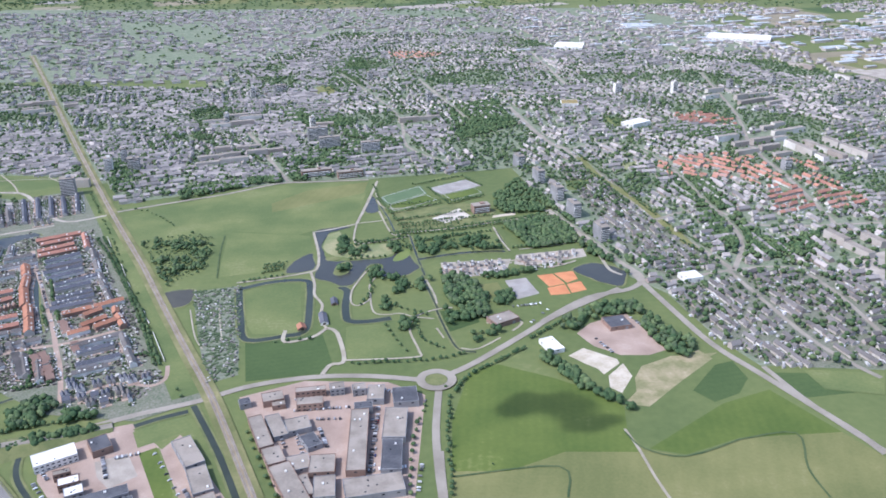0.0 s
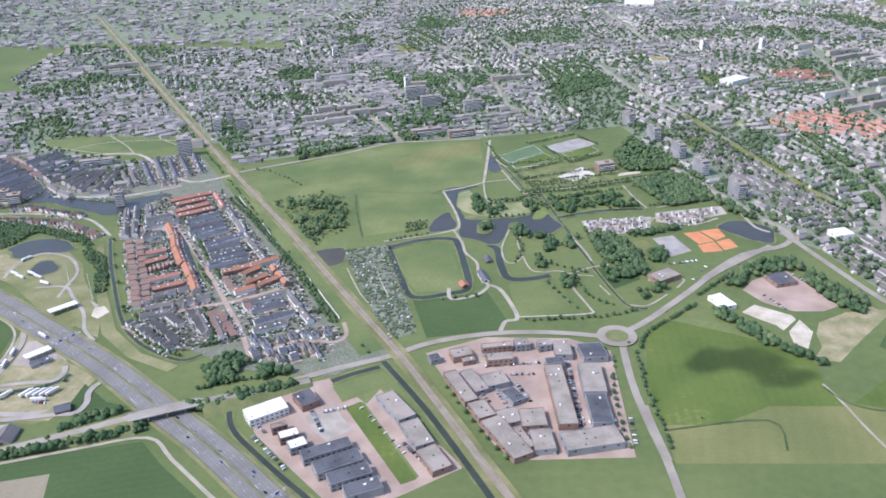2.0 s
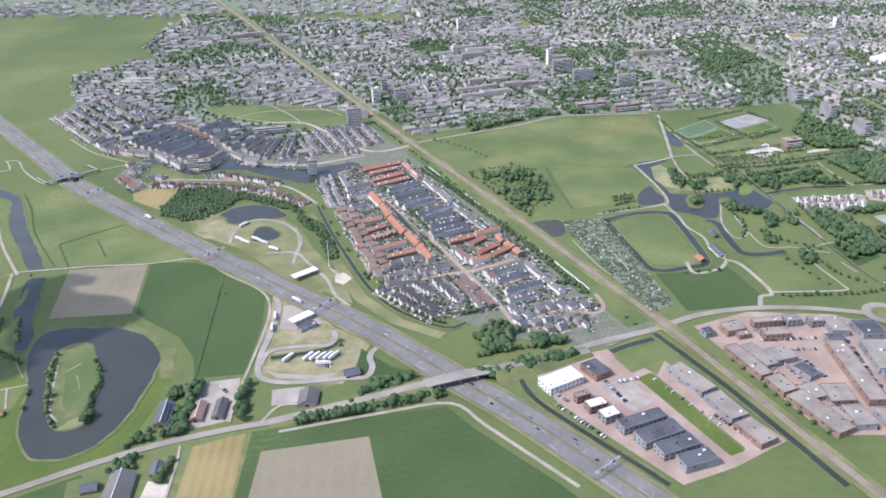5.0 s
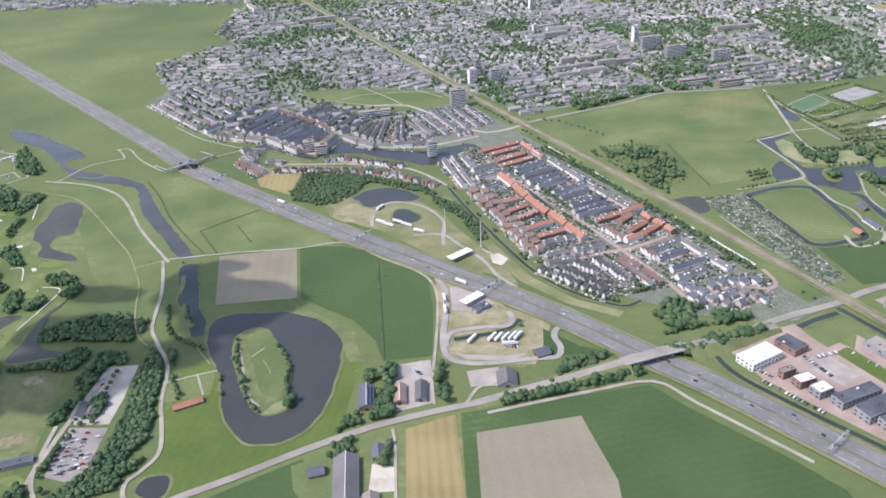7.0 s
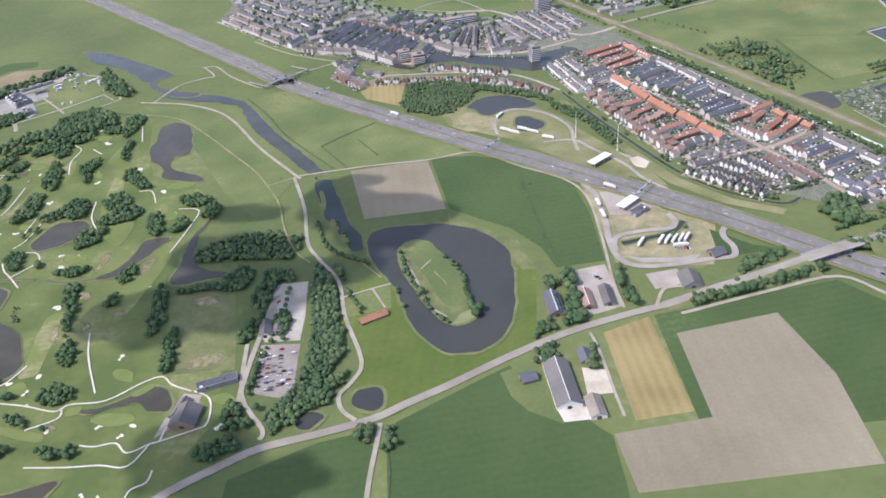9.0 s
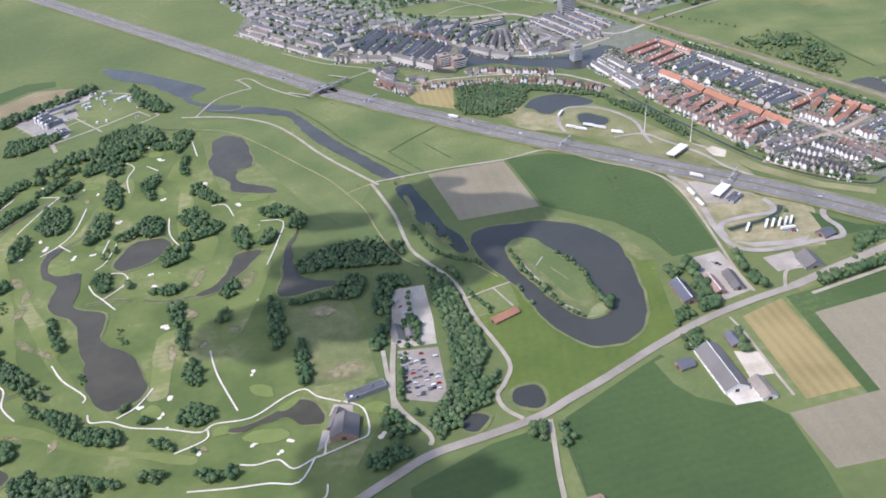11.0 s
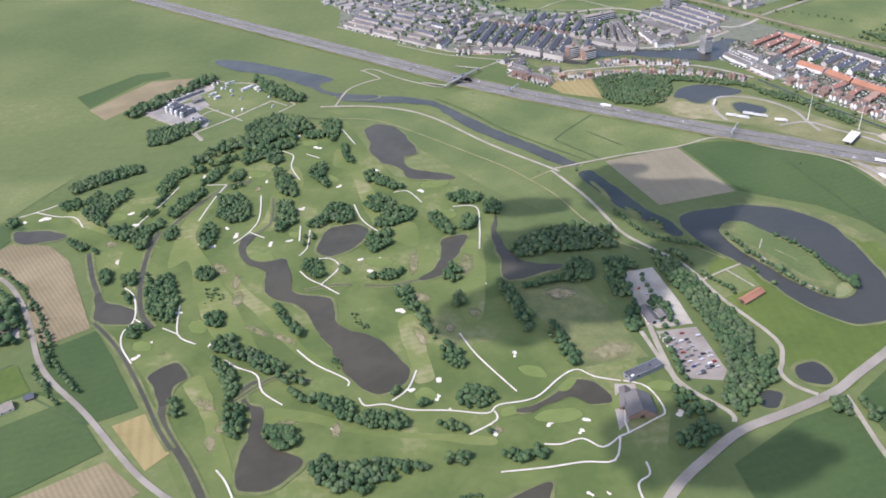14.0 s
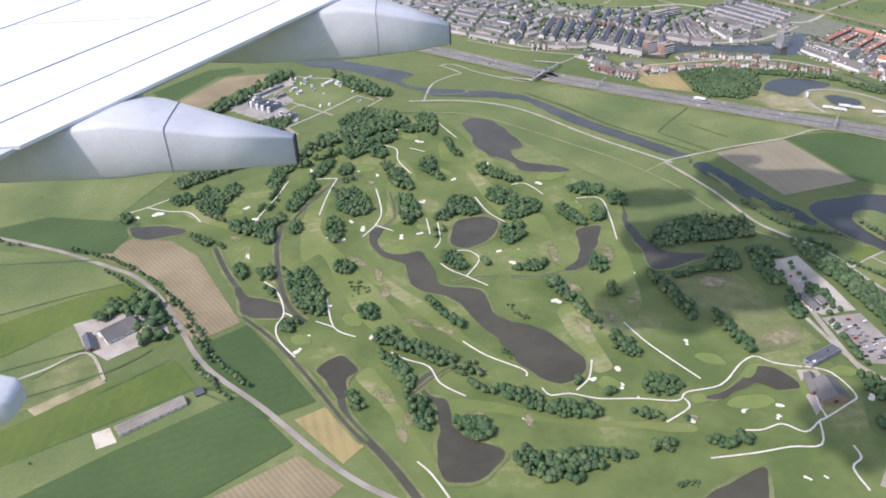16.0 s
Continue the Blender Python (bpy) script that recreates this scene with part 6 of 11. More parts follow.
grove([(-1358, 948), (-1352, 963), (-1341, 964), (-1336, 943), (-1340, 924), (-1331, 904), (-1335, 893), (-1348, 915), (-1357, 932)])
grove([(-1292, 918), (-1280, 926), (-1256, 894), (-1242, 876), (-1247, 863), (-1271, 890), (-1287, 901)])
grove([(-1292, 846), (-1284, 864), (-1268, 861), (-1257, 842), (-1262, 826), (-1279, 825), (-1291, 832)])
grove([(-1288, 799), (-1266, 826), (-1239, 830), (-1234, 816), (-1244, 800), (-1264, 792), (-1283, 788)])
grove([(-1399, 934), (-1392, 945), (-1378, 930), (-1372, 898), (-1374, 882), (-1390, 888), (-1398, 912)])
grove([(-1406, 959), (-1395, 957), (-1392, 940), (-1402, 938)])
grove([(-1397, 855), (-1390, 874), (-1377, 868), (-1371, 843), (-1372, 817), (-1385, 805), (-1391, 803), (-1394, 828)])
grove([(-1357, 808), (-1343, 830), (-1335, 846), (-1318, 858), (-1307, 836), (-1306, 810), (-1319, 806), (-1331, 815), (-1348, 802)])
grove([(-1362, 773), (-1358, 790), (-1350, 788), (-1352, 759), (-1358, 757)])
grove([(-1294, 770), (-1281, 783), (-1270, 789), (-1265, 776), (-1266, 756), (-1276, 747), (-1286, 738), (-1294, 753)])
grove([(-1361, 723), (-1357, 738), (-1345, 739), (-1338, 724), (-1336, 708), (-1345, 702), (-1356, 710)])
grove([(-1326, 716), (-1321, 720), (-1313, 711), (-1316, 706)])
grove([(-1295, 694), (-1282, 702), (-1258, 707), (-1254, 701), (-1267, 688), (-1284, 687)])
grove([(-1223, 804), (-1213, 811), (-1203, 794), (-1195, 773), (-1202, 757), (-1209, 764), (-1218, 784)])
grove([(-1188, 788), (-1178, 801), (-1171, 789), (-1172, 772), (-1182, 764), (-1189, 772)])
grove([(-1197, 845), (-1178, 855), (-1157, 843), (-1162, 824), (-1181, 825), (-1196, 834)])
grove([(-1158, 823), (-1144, 826), (-1138, 812), (-1143, 793), (-1158, 799)])
grove([(-1216, 693), (-1208, 704), (-1200, 695), (-1202, 675), (-1210, 672), (-1218, 678)])
grove([(-1143, 721), (-1126, 740), (-1097, 752), (-1058, 756), (-1031, 744), (-1030, 714), (-1038, 702), (-1064, 705), (-1094, 705), (-1115, 704), (-1130, 705), (-1142, 704)])
grove([(-1092, 684), (-1083, 692), (-1071, 684), (-1070, 664), (-1078, 650), (-1101, 650), (-1101, 665)])
grove([(-1055, 681), (-1031, 682), (-1026, 665), (-1035, 636), (-1045, 619), (-1062, 618), (-1063, 637), (-1060, 661)])
grove([(-1057, 603), (-1037, 618), (-1030, 603), (-1039, 582), (-1057, 565), (-1065, 570)])
grove([(-1165, 663), (-1155, 656), (-1151, 631), (-1142, 607), (-1146, 586), (-1155, 581), (-1158, 597), (-1162, 620), (-1166, 648)])
grove([(-1131, 592), (-1124, 590), (-1119, 564), (-1115, 540), (-1120, 526), (-1125, 534), (-1129, 566)])
grove([(-1144, 654), (-1114, 662), (-1073, 664), (-1076, 656), (-1117, 653), (-1145, 647)])
grove([(-1002, 681), (-981, 687), (-974, 664), (-971, 623), (-978, 597), (-966, 568), (-960, 550), (-967, 527), (-978, 499), (-997, 475), (-1011, 458), (-1026, 451), (-1017, 472), (-1005, 490), (-997, 510), (-987, 539), (-994, 565), (-997, 592), (-996, 629), (-1000, 659)])
grove([(-1008, 683), (-1000, 689), (-985, 658), (-969, 602), (-961, 568), (-964, 537), (-982, 520), (-995, 510), (-993, 539), (-993, 570), (-997, 604), (-1004, 641)])
treeline([(-1702, 801), (-1660, 756), (-1622, 705), (-1591, 642), (-1574, 604), (-1546, 566)], 6)
treeline([(-1716, 791), (-1674, 746), (-1636, 695), (-1605, 632), (-1588, 594), (-1560, 556)], 6)
grove([(-1548, 745), (-1525, 753), (-1505, 712), (-1495, 677), (-1504, 659), (-1520, 675), (-1538, 710)])
grove([(-979, 507), (-954, 525), (-956, 503), (-964, 486), (-980, 472), (-998, 455), (-1015, 443), (-1024, 438), (-1011, 458)])
grove([(-1043, 550), (-1037, 541), (-1036, 510), (-1040, 483), (-1047, 478), (-1048, 505), (-1049, 531)])
grove([(-1025, 615), (-1018, 605), (-1018, 582), (-1016, 569), (-1022, 566), (-1026, 588), (-1030, 603)])
grove([(-1050, 492), (-1036, 482), (-1023, 480), (-1028, 461), (-1049, 455), (-1055, 466)])
grove([(-1064, 439), (-1042, 451), (-1030, 439), (-1036, 428), (-1056, 423), (-1067, 428)])
grove([(-1591, 1117), (-1549, 1131), (-1517, 1129), (-1523, 1101), (-1558, 1068), (-1581, 1068)])
grove([(-1344, 456), (-1334, 460), (-1322, 454), (-1306, 449), (-1288, 451), (-1281, 447), (-1256, 442), (-1256, 436), (-1271, 436), (-1282, 430), (-1295, 430), (-1302, 420), (-1318, 423), (-1333, 426), (-1342, 436)])
grove([(-1242, 440), (-1236, 445), (-1223, 444), (-1226, 437), (-1238, 434)])
grove([(-1201, 438), (-1195, 447), (-1187, 445), (-1188, 438), (-1172, 444), (-1165, 440), (-1171, 432), (-1186, 432)])
grove([(-1384, 496), (-1377, 501), (-1362, 495), (-1351, 481), (-1357, 473), (-1371, 472), (-1382, 484)])
grove([(-1467, 542), (-1462, 547), (-1455, 539), (-1451, 525), (-1456, 520), (-1463, 527)])
shrubs([(-1315, 640), (-1306, 642), (-1298, 623), (-1294, 614), (-1300, 611), (-1308, 625)])
shrubs([(-1332, 576), (-1326, 579), (-1316, 562), (-1312, 554), (-1317, 552)])
shrubs([(-1458, 706), (-1441, 707), (-1435, 686), (-1454, 681)])
shrubs([(-1240, 406), (-1222, 408), (-1220, 403), (-1235, 402)])
thicket([(-500, 1228), (-471, 1246), (-414, 1268), (-380, 1250), (-366, 1184), (-357, 1128), (-371, 1098), (-399, 1059), (-422, 1060), (-448, 1101), (-465, 1156)])
young_wood([(-939, 1158), (-884, 1173), (-844, 1142), (-838, 1099), (-864, 1051), (-896, 1043), (-939, 1074)])
young_wood([(-903, 1135), (-844, 1148), (-738, 1101), (-724, 1069), (-740, 1075), (-827, 1124), (-869, 1089), (-900, 1055), (-932, 1059), (-946, 1090)])
young_wood([(-732, 1070), (-682, 1025), (-651, 936), (-661, 918), (-693, 1000), (-727, 1041)])
wood([(-757, 650), (-745, 659), (-739, 570), (-755, 563), (-756, 604)], 1)
wood([(-605, 620), (-585, 640), (-575, 659), (-534, 675), (-538, 658), (-577, 638), (-600, 616)], 1.3)
wood([(-702, 646), (-696, 650), (-699, 596), (-705, 594)], 1)
wood([(-922, 714), (-915, 672), (-900, 637), (-885, 605), (-863, 580), (-868, 587), (-894, 632), (-911, 672)], 0.8)
wood([(-844, 657), (-836, 601), (-842, 585), (-847, 611)], 0.6)
wood([(-1637, 1182), (-1616, 1224), (-1576, 1260), (-1543, 1313), (-1521, 1320), (-1516, 1301), (-1550, 1253), (-1598, 1198), (-1620, 1171)], 1.1)
wood([(-1513, 1000), (-1483, 1045), (-1437, 1076), (-1387, 1117), (-1357, 1095), (-1358, 1070), (-1408, 1050), (-1454, 1031), (-1484, 1014), (-1506, 987)], 1.1)
wood([(-1509, 977), (-1455, 1008), (-1409, 1036), (-1377, 1056), (-1374, 1042), (-1425, 1007), (-1484, 982), (-1506, 963)], 1.1)
wood([(-1454, 1289), (-1412, 1241), (-1373, 1184), (-1374, 1169), (-1414, 1195), (-1446, 1250)], 1.1)
wood([(-1454, 1297), (-1373, 1191), (-1382, 1178), (-1455, 1267)], 0.8)
wood([(-1710, 707), (-1686, 721), (-1651, 700), (-1625, 668), (-1644, 655), (-1682, 697)], 0.5)
wood([(99, 1283), (179, 1320), (210, 1205), (135, 1180)], 1.8)
wood([(-723, 1676), (-677, 1715), (-587, 1487), (-630, 1489)], 0.8)
wood([(-473, 747), (-445, 782), (-419, 770), (-433, 725), (-456, 715)], 1.1)
wood([(-410, 748), (-367, 742), (-384, 726), (-409, 726)], 1)
wood([(-497, 674), (-441, 692), (-366, 721), (-360, 714), (-439, 675), (-461, 670)], 1.3)
wood([(-636, 600), (-600, 610), (-550, 630), (-504, 650), (-503, 642), (-546, 620), (-601, 599), (-634, 592)], 1.5)
wood([(185, 1297), (204, 1297), (205, 1222), (174, 1211)], 0.3)
grove([(-937, 443), (-935, 457), (-928, 458), (-924, 445), (-928, 437)])
grove([(-920, 433), (-918, 454), (-909, 454), (-905, 436), (-910, 427)])
grove([(-791, 524), (-787, 550), (-774, 553), (-769, 530), (-779, 520)])
grove([(-789, 554), (-782, 578), (-772, 581), (-765, 569), (-779, 554)])
grove([(-760, 572), (-755, 601), (-747, 618), (-745, 584), (-752, 569)])
grove([(-745, 514), (-739, 551), (-736, 552), (-738, 515)])
grove([(-775, 639), (-768, 652), (-761, 638), (-768, 624)])
grove([(-752, 614), (-748, 637), (-744, 638), (-746, 609)])
wood([(-697, 596), (-705, 662), (-698, 657), (-688, 600)], 1)
wood([(-1697, 696), (-1685, 711), (-1672, 713), (-1676, 696), (-1690, 685)], 1.25)
wood([(-1670, 723), (-1650, 728), (-1629, 700), (-1630, 669), (-1655, 692)], 1.25)
wood([(-1651, 656), (-1627, 660), (-1623, 651), (-1647, 643)], 1.25)
wood([(-166, 1243), (-156, 1248), (-151, 1188), (-161, 1159), (-169, 1189)], 0.8)
wood([(-147, 1188), (-121, 1195), (-122, 1164), (-147, 1155)], 0.8)
wood([(-88, 1200), (-67, 1219), (-70, 1177), (-87, 1166)], 0.9)
wood([(-156, 1125), (-145, 1133), (-142, 1108), (-155, 1096)], 0.9)
wood([(-112, 1108), (-96, 1117), (-98, 1082), (-111, 1080)], 0.8)
wood([(-95, 1088), (-69, 1092), (-64, 1076), (-90, 1063)], 0.8)
wood([(-89, 1026), (-79, 1017), (-71, 983), (-84, 974)], 0.7)
wood([(-66, 1073), (-52, 1073), (-56, 1035), (-72, 1026)], 0.8)
wood([(-37, 1069), (-20, 1073), (-29, 1035), (-40, 1035)], 0.9)
wood([(-56, 950), (-40, 953), (-44, 922), (-59, 919)], 1)
wood([(46, 1017), (60, 1021), (54, 990), (39, 986)], 1)
wood([(72, 1021), (98, 1032), (89, 993), (69, 990)], 1)
wood([(50, 1080), (130, 1104), (126, 1088), (55, 1069)], 0.9)
wood([(-9, 974), (40, 980), (40, 947), (7, 925)], 0.35)
wood([(29, 908), (54, 920), (73, 935), (69, 912), (37, 887)], 0.4)
wood([(-12, 1223), (4, 1235), (-19, 1150), (-32, 1150)], 0.9)
wood([(-55, 1235), (-41, 1235), (-27, 1177), (-39, 1166)], 0.6)
wood([(-2, 1188), (37, 1223), (66, 1235), (65, 1211), (28, 1188), (3, 1172)], 0.6)
wood([(41, 1188), (87, 1211), (91, 1181), (41, 1172)], 0.5)
wood([(184, 1352), (213, 1324), (222, 1271), (209, 1210), (204, 1246), (185, 1297)], 1.1)
wood([(231, 1271), (259, 1284), (244, 1234), (218, 1210)], 1.1)
wood([(145, 931), (192, 977), (249, 992), (266, 950), (287, 903), (305, 874), (288, 845), (265, 862), (252, 904), (247, 959), (192, 945), (154, 908)], 1)
wood([(114, 867), (138, 839), (154, 819), (162, 783), (151, 777), (132, 811), (113, 845)], 1.1)
wood([(154, 795), (179, 771), (201, 742), (196, 736), (170, 760), (151, 783)], 0.9)
treeline([(-124, 1424), (-103, 1377), (-91, 1345)], 4)
treeline([(-91, 1345), (-4, 1398)], 4)
treeline([(-31, 1483), (-8, 1430), (9, 1395)], 4)
treeline([(11, 1392), (76, 1437)], 4)
treeline([(-58, 1501), (38, 1552)], 4)
treeline([(43, 1540), (73, 1490)], 4)
wood([(91, 1429), (141, 1527), (181, 1440), (200, 1348), (105, 1339), (89, 1369)], 0.9)
wood([(-3, 1075), (10, 1094), (44, 1063), (58, 982), (53, 950), (19, 976), (0, 1019)], 1.2)
wood([(-383, 2777), (-281, 2984), (-223, 2568), (-256, 2255), (-332, 2411)], 0.8)
wood([(-235, 1919), (-160, 1862), (-88, 1823), (-101, 1763), (-188, 1756), (-207, 1655), (-276, 1635), (-326, 1662), (-312, 1755), (-227, 1786)], 0.8)
wood([(20, 2163), (145, 2219), (178, 1941), (40, 1814), (19, 1900)], 1)
wood([(-432, 2169), (-316, 2066), (-228, 2029), (-223, 1945), (-306, 1951), (-382, 2013)], 0.8)
wood([(-484, 1512), (-359, 1557), (-270, 1570), (-267, 1534), (-354, 1521), (-469, 1445), (-483, 1415), (-496, 1469)], 1.1)
wood([(212, 1205), (245, 1191), (268, 1146), (332, 1132), (325, 1111), (259, 1114), (219, 1159)], 0.8)
wood([(452, 1544), (505, 1505), (508, 1400), (504, 1312), (503, 1239), (518, 1190), (607, 1234), (563, 1143), (481, 1125), (440, 1149), (431, 1218), (439, 1344), (429, 1436)], 1)
wood([(539, 1996), (611, 1881), (710, 1899), (672, 1801), (581, 1793), (513, 1862)], 0.6)
treeline([(-928, 728), (-924, 693), (-923, 661)], 5)
treeline([(-900, 633), (-893, 610), (-879, 594), (-868, 581)], 5)
treeline([(-870, 691), (-853, 657), (-847, 624), (-839, 596)], 5)
treeline([(-1018, 774), (-1004, 732), (-985, 707), (-950, 687)], 5)
treeline([(-979, 658), (-961, 628), (-950, 604)], 5)
treeline([(-920, 645), (-912, 620), (-904, 604)], 5)
treeline([(-1836, 867), (-1795, 851), (-1755, 830), (-1721, 813), (-1690, 788), (-1670, 767), (-1649, 743)], 6)
treeline([(-1630, 708), (-1606, 658), (-1586, 618), (-1566, 581)], 4)
treeline([(-1634, 701), (-1610, 652), (-1592, 612), (-1576, 579)], 4)
treeline([(-1669, 764), (-1648, 740), (-1632, 710)], 6)
treeline([(-1546, 560), (-1531, 542)], 6)
treeline([(-709, 1109), (-676, 1026), (-644, 951), (-614, 889), (-598, 858), (-579, 829), (-549, 799), (-504, 772)], 5)
treeline([(-687, 716), (-669, 721), (-651, 723), (-633, 727)], 4)
treeline([(-688, 707), (-670, 711), (-652, 713), (-628, 717), (-612, 737)], 4)
treeline([(-629, 1158), (-607, 1120), (-584, 1078), (-553, 1012), (-517, 943)], 4)
treeline([(-619, 1164), (-579, 1096), (-544, 1026), (-509, 959)], 4)
treeline([(-565, 1242), (-506, 1149), (-452, 1054), (-408, 973), (-373, 902), (-344, 843)], 4)
treeline([(-557, 1249), (-500, 1149), (-447, 1052), (-401, 971), (-367, 900), (-338, 843)], 4)
treeline([(-512, 887), (-487, 835), (-479, 805)], 4)
treeline([(-494, 793), (-467, 802), (-438, 817)], 5)
treeline([(-407, 856), (-361, 868), (-339, 854)], 5)
treeline([(-143, 1217), (-107, 1219), (-61, 1238)], 5)
treeline([(-83, 1258), (12, 1275), (115, 1311), (190, 1341)], 5)
treeline([(-81, 1248), (10, 1262), (111, 1298)], 6)
treeline([(-42, 1144), (23, 1165), (76, 1172)], 5)
treeline([(-98, 1310), (-63, 1321)], 6)
treeline([(-70, 1278), (29, 1306)], 6)
treeline([(-21, 1204), (18, 1218), (73, 1228)], 8)
treeline([(-17, 1181), (30, 1195), (76, 1204)], 8)
treeline([(-269, 1117), (-238, 1129)], 5)
treeline([(-269, 1104), (-239, 1117)], 5)
treeline([(-268, 1129), (-239, 1142)], 5)
treeline([(-8, 966), (1, 904)], 9)
treeline([(-88, 991), (-56, 1000)], 12)
treeline([(-77, 934), (-45, 862)], 14)
treeline([(-211, 896), (-168, 903)], 14)
treeline([(-110, 841), (-15, 848), (38, 869)], 8)
treeline([(274, 1745), (315, 1564), (365, 1309), (407, 1174)], 7)
treeline([(258, 1719), (299, 1536), (351, 1289), (392, 1155)], 7)
treeline([(-666, 1474), (-561, 1281), (-476, 1121), (-400, 985), (-337, 862), (-292, 772)], 8)
treeline([(-658, 1490), (-555, 1308), (-471, 1151), (-393, 999), (-331, 874)], 11)
treeline([(-450, 674), (-406, 693), (-363, 714)], 5)
treeline([(-448, 680), (-406, 699), (-363, 720)], 5)
treeline([(-639, 599), (-565, 625), (-501, 651)], 5)
treeline([(-637, 594), (-563, 618), (-499, 644)], 5)
treeline([(-467, 709), (-421, 726), (-373, 739)], 6)
treeline([(-635, 604), (-579, 618), (-505, 649)], 5)
treeline([(-634, 610), (-577, 624), (-503, 657)], 6)
treeline([(-919, 703), (-911, 672), (-894, 628), (-877, 596), (-860, 578)], 6)
treeline([(-847, 657), (-838, 602), (-843, 583)], 8)
treeline([(-1034, 876), (-1014, 830), (-997, 775), (-971, 718)], 7)
treeline([(-36, 1146), (56, 1176), (93, 1197)], 7)
treeline([(-33, 1218), (41, 1247)], 7)
treeline([(-124, 1128), (-102, 1049), (-113, 997)], 9)
treeline([(-73, 1126), (-54, 1066), (-29, 1029)], 9)
treeline([(-6, 1104), (10, 993), (54, 975)], 7)
treeline([(25, 1009), (86, 991)], 7)
treeline([(-166, 1195), (-96, 1216), (-59, 1191)], 9)
treeline([(-291, 1074), (-237, 1092)], 8)
treeline([(-39, 962), (-30, 901), (1, 872)], 9)
treeline([(-75, 995), (-21, 961)], 10)
treeline([(-144, 1150), (-84, 1159)], 9)
treeline([(-135, 1500), (-107, 1388), (-62, 1263)], 9)
treeline([(-1, 786), (-5, 709), (-2, 644), (2, 586), (3, 529)], 14)
treeline([(-24, 752), (-34, 680), (-33, 601)], 12)
treeline([(38, 849), (95, 898), (144, 951)], 12)
treeline([(-206, 707), (-180, 650), (-148, 592)], 16)
treeline([(-1821, 855), (-1759, 825), (-1698, 781), (-1664, 751), (-1633, 687), (-1606, 639), (-1566, 578), (-1541, 548)], 14)
treeline([(-769, 556), (-739, 574)], 12)
treeline([(-926, 451), (-915, 438)], 10)
treeline([(-458, 1302), (-524, 1372), (-588, 1388)], 14)
treeline([(307, 1550), (324, 1415), (358, 1299), (398, 1175)], 12)
treeline([(-89, 1252), (-24, 1282), (71, 1297), (170, 1328)], 12)
treeline([(-80, 1264), (-40, 1146)], 12)
treeline([(-97, 1388), (67, 1426)], 7)
treeline([(-81, 1311), (64, 1361)], 5)
treeline([(-77, 1290), (83, 1332)], 5)
treeline([(-40, 1151), (-46, 1214), (78, 1258)], 7)
treeline([(101, 1185), (214, 1204)], 7)
treeline([(98, 1270), (168, 1312)], 7)
treeline([(10, 778), (27, 813), (61, 841), (98, 876)], 5)
treeline([(107, 897), (143, 933), (164, 955)], 6)
treeline([(5, 767), (2, 709), (3, 654), (5, 603)], 8)
treeline([(-15, 730), (-12, 672), (-8, 603)], 9)
treeline([(-1135, 578), (-1127, 546), (-1120, 534)], 8)
treeline([(-1028, 648), (-1028, 609), (-1031, 565), (-1034, 541)], 9)
treeline([(-1039, 554), (-1037, 526), (-1036, 503)], 9)
treeline([(-1051, 562), (-1046, 527), (-1037, 498)], 8)


# ---- buildings ----
def part(name, verts, faces, mats, parent, label="", index=None):
    ob = new(name, mesh_of(name, verts, faces, mats, index))
    ob.parent = parent
    return tagged(ob, label) if label else ob


def piece(name, mesh, m, parent):
    ob = new(name, mesh)
    ob.parent = parent
    ob.matrix_basis = m
    return ob


def prism(pts, z0, z1, cap=True):
    """An upright prism over a plan of corners, counter-clockwise."""
    n = len(pts)
    verts = [(x, y, z0) for x, y in pts] + [(x, y, z1) for x, y in pts]
    faces = [(i, (i + 1) % n, n + (i + 1) % n, n + i) for i in range(n)]
    return verts, faces + ([tuple(range(n, 2 * n))] if cap else [])


def around(pts):
    p = [Vector(q) for q in pts]
    area = sum(a.x * b.y - b.x * a.y for a, b in zip(p, p[1:] + p[:1]))
    return p if area > 0 else p[::-1]


def squared(pts):
    """The rectangle that suits four rough corners: centre, half sides and heading."""
    p = around(pts)
    c = sum(p, Vector((0, 0))) / 4
    e, f = (p[1] + p[2] - p[0] - p[3]) / 2, (p[2] + p[3] - p[0] - p[1]) / 2
    if f.length > e.length:
        e, f = f, -e
    return c, e.length / 2, f.length / 2, math.atan2(e.y, e.x)


def box_mesh(name, a, b, z0, z1, mat, chamfer=0.0):
    bm = bmesh.new()
    bmesh.ops.create_cube(bm, size=1, matrix=Matrix.Translation((0, 0, (z0 + z1) / 2)) @ Matrix.Diagonal((a, b, z1 - z0, 1)))
    if chamfer:
        bmesh.ops.bevel(bm, geom=bm.edges[:], offset=chamfer, segments=1, affect="EDGES")
    me = bpy.data.meshes.new(name)
    bm.to_mesh(me)
    bm.free()
    me.materials.append(mat)
    return me


WINDOW = box_mesh("window", 2.6, 0.12, 0, 1.5, GLASS, 0.03)
DOORWAY = box_mesh("loading_door", 4.0, 0.14, 0, 4.0, GREYWALL, 0.04)
UNIT = box_mesh("roof_unit", 2.6, 1.8, 0, 1.3, WHITEWALL, 0.12)
SKYLIGHT = box_mesh("skylight", 1.6, 1.6, 0, 0.5, GLASS, 0.15)
CLEARED = []


def cleared(c, r):
    CLEARED.append((c[0], c[1], r))


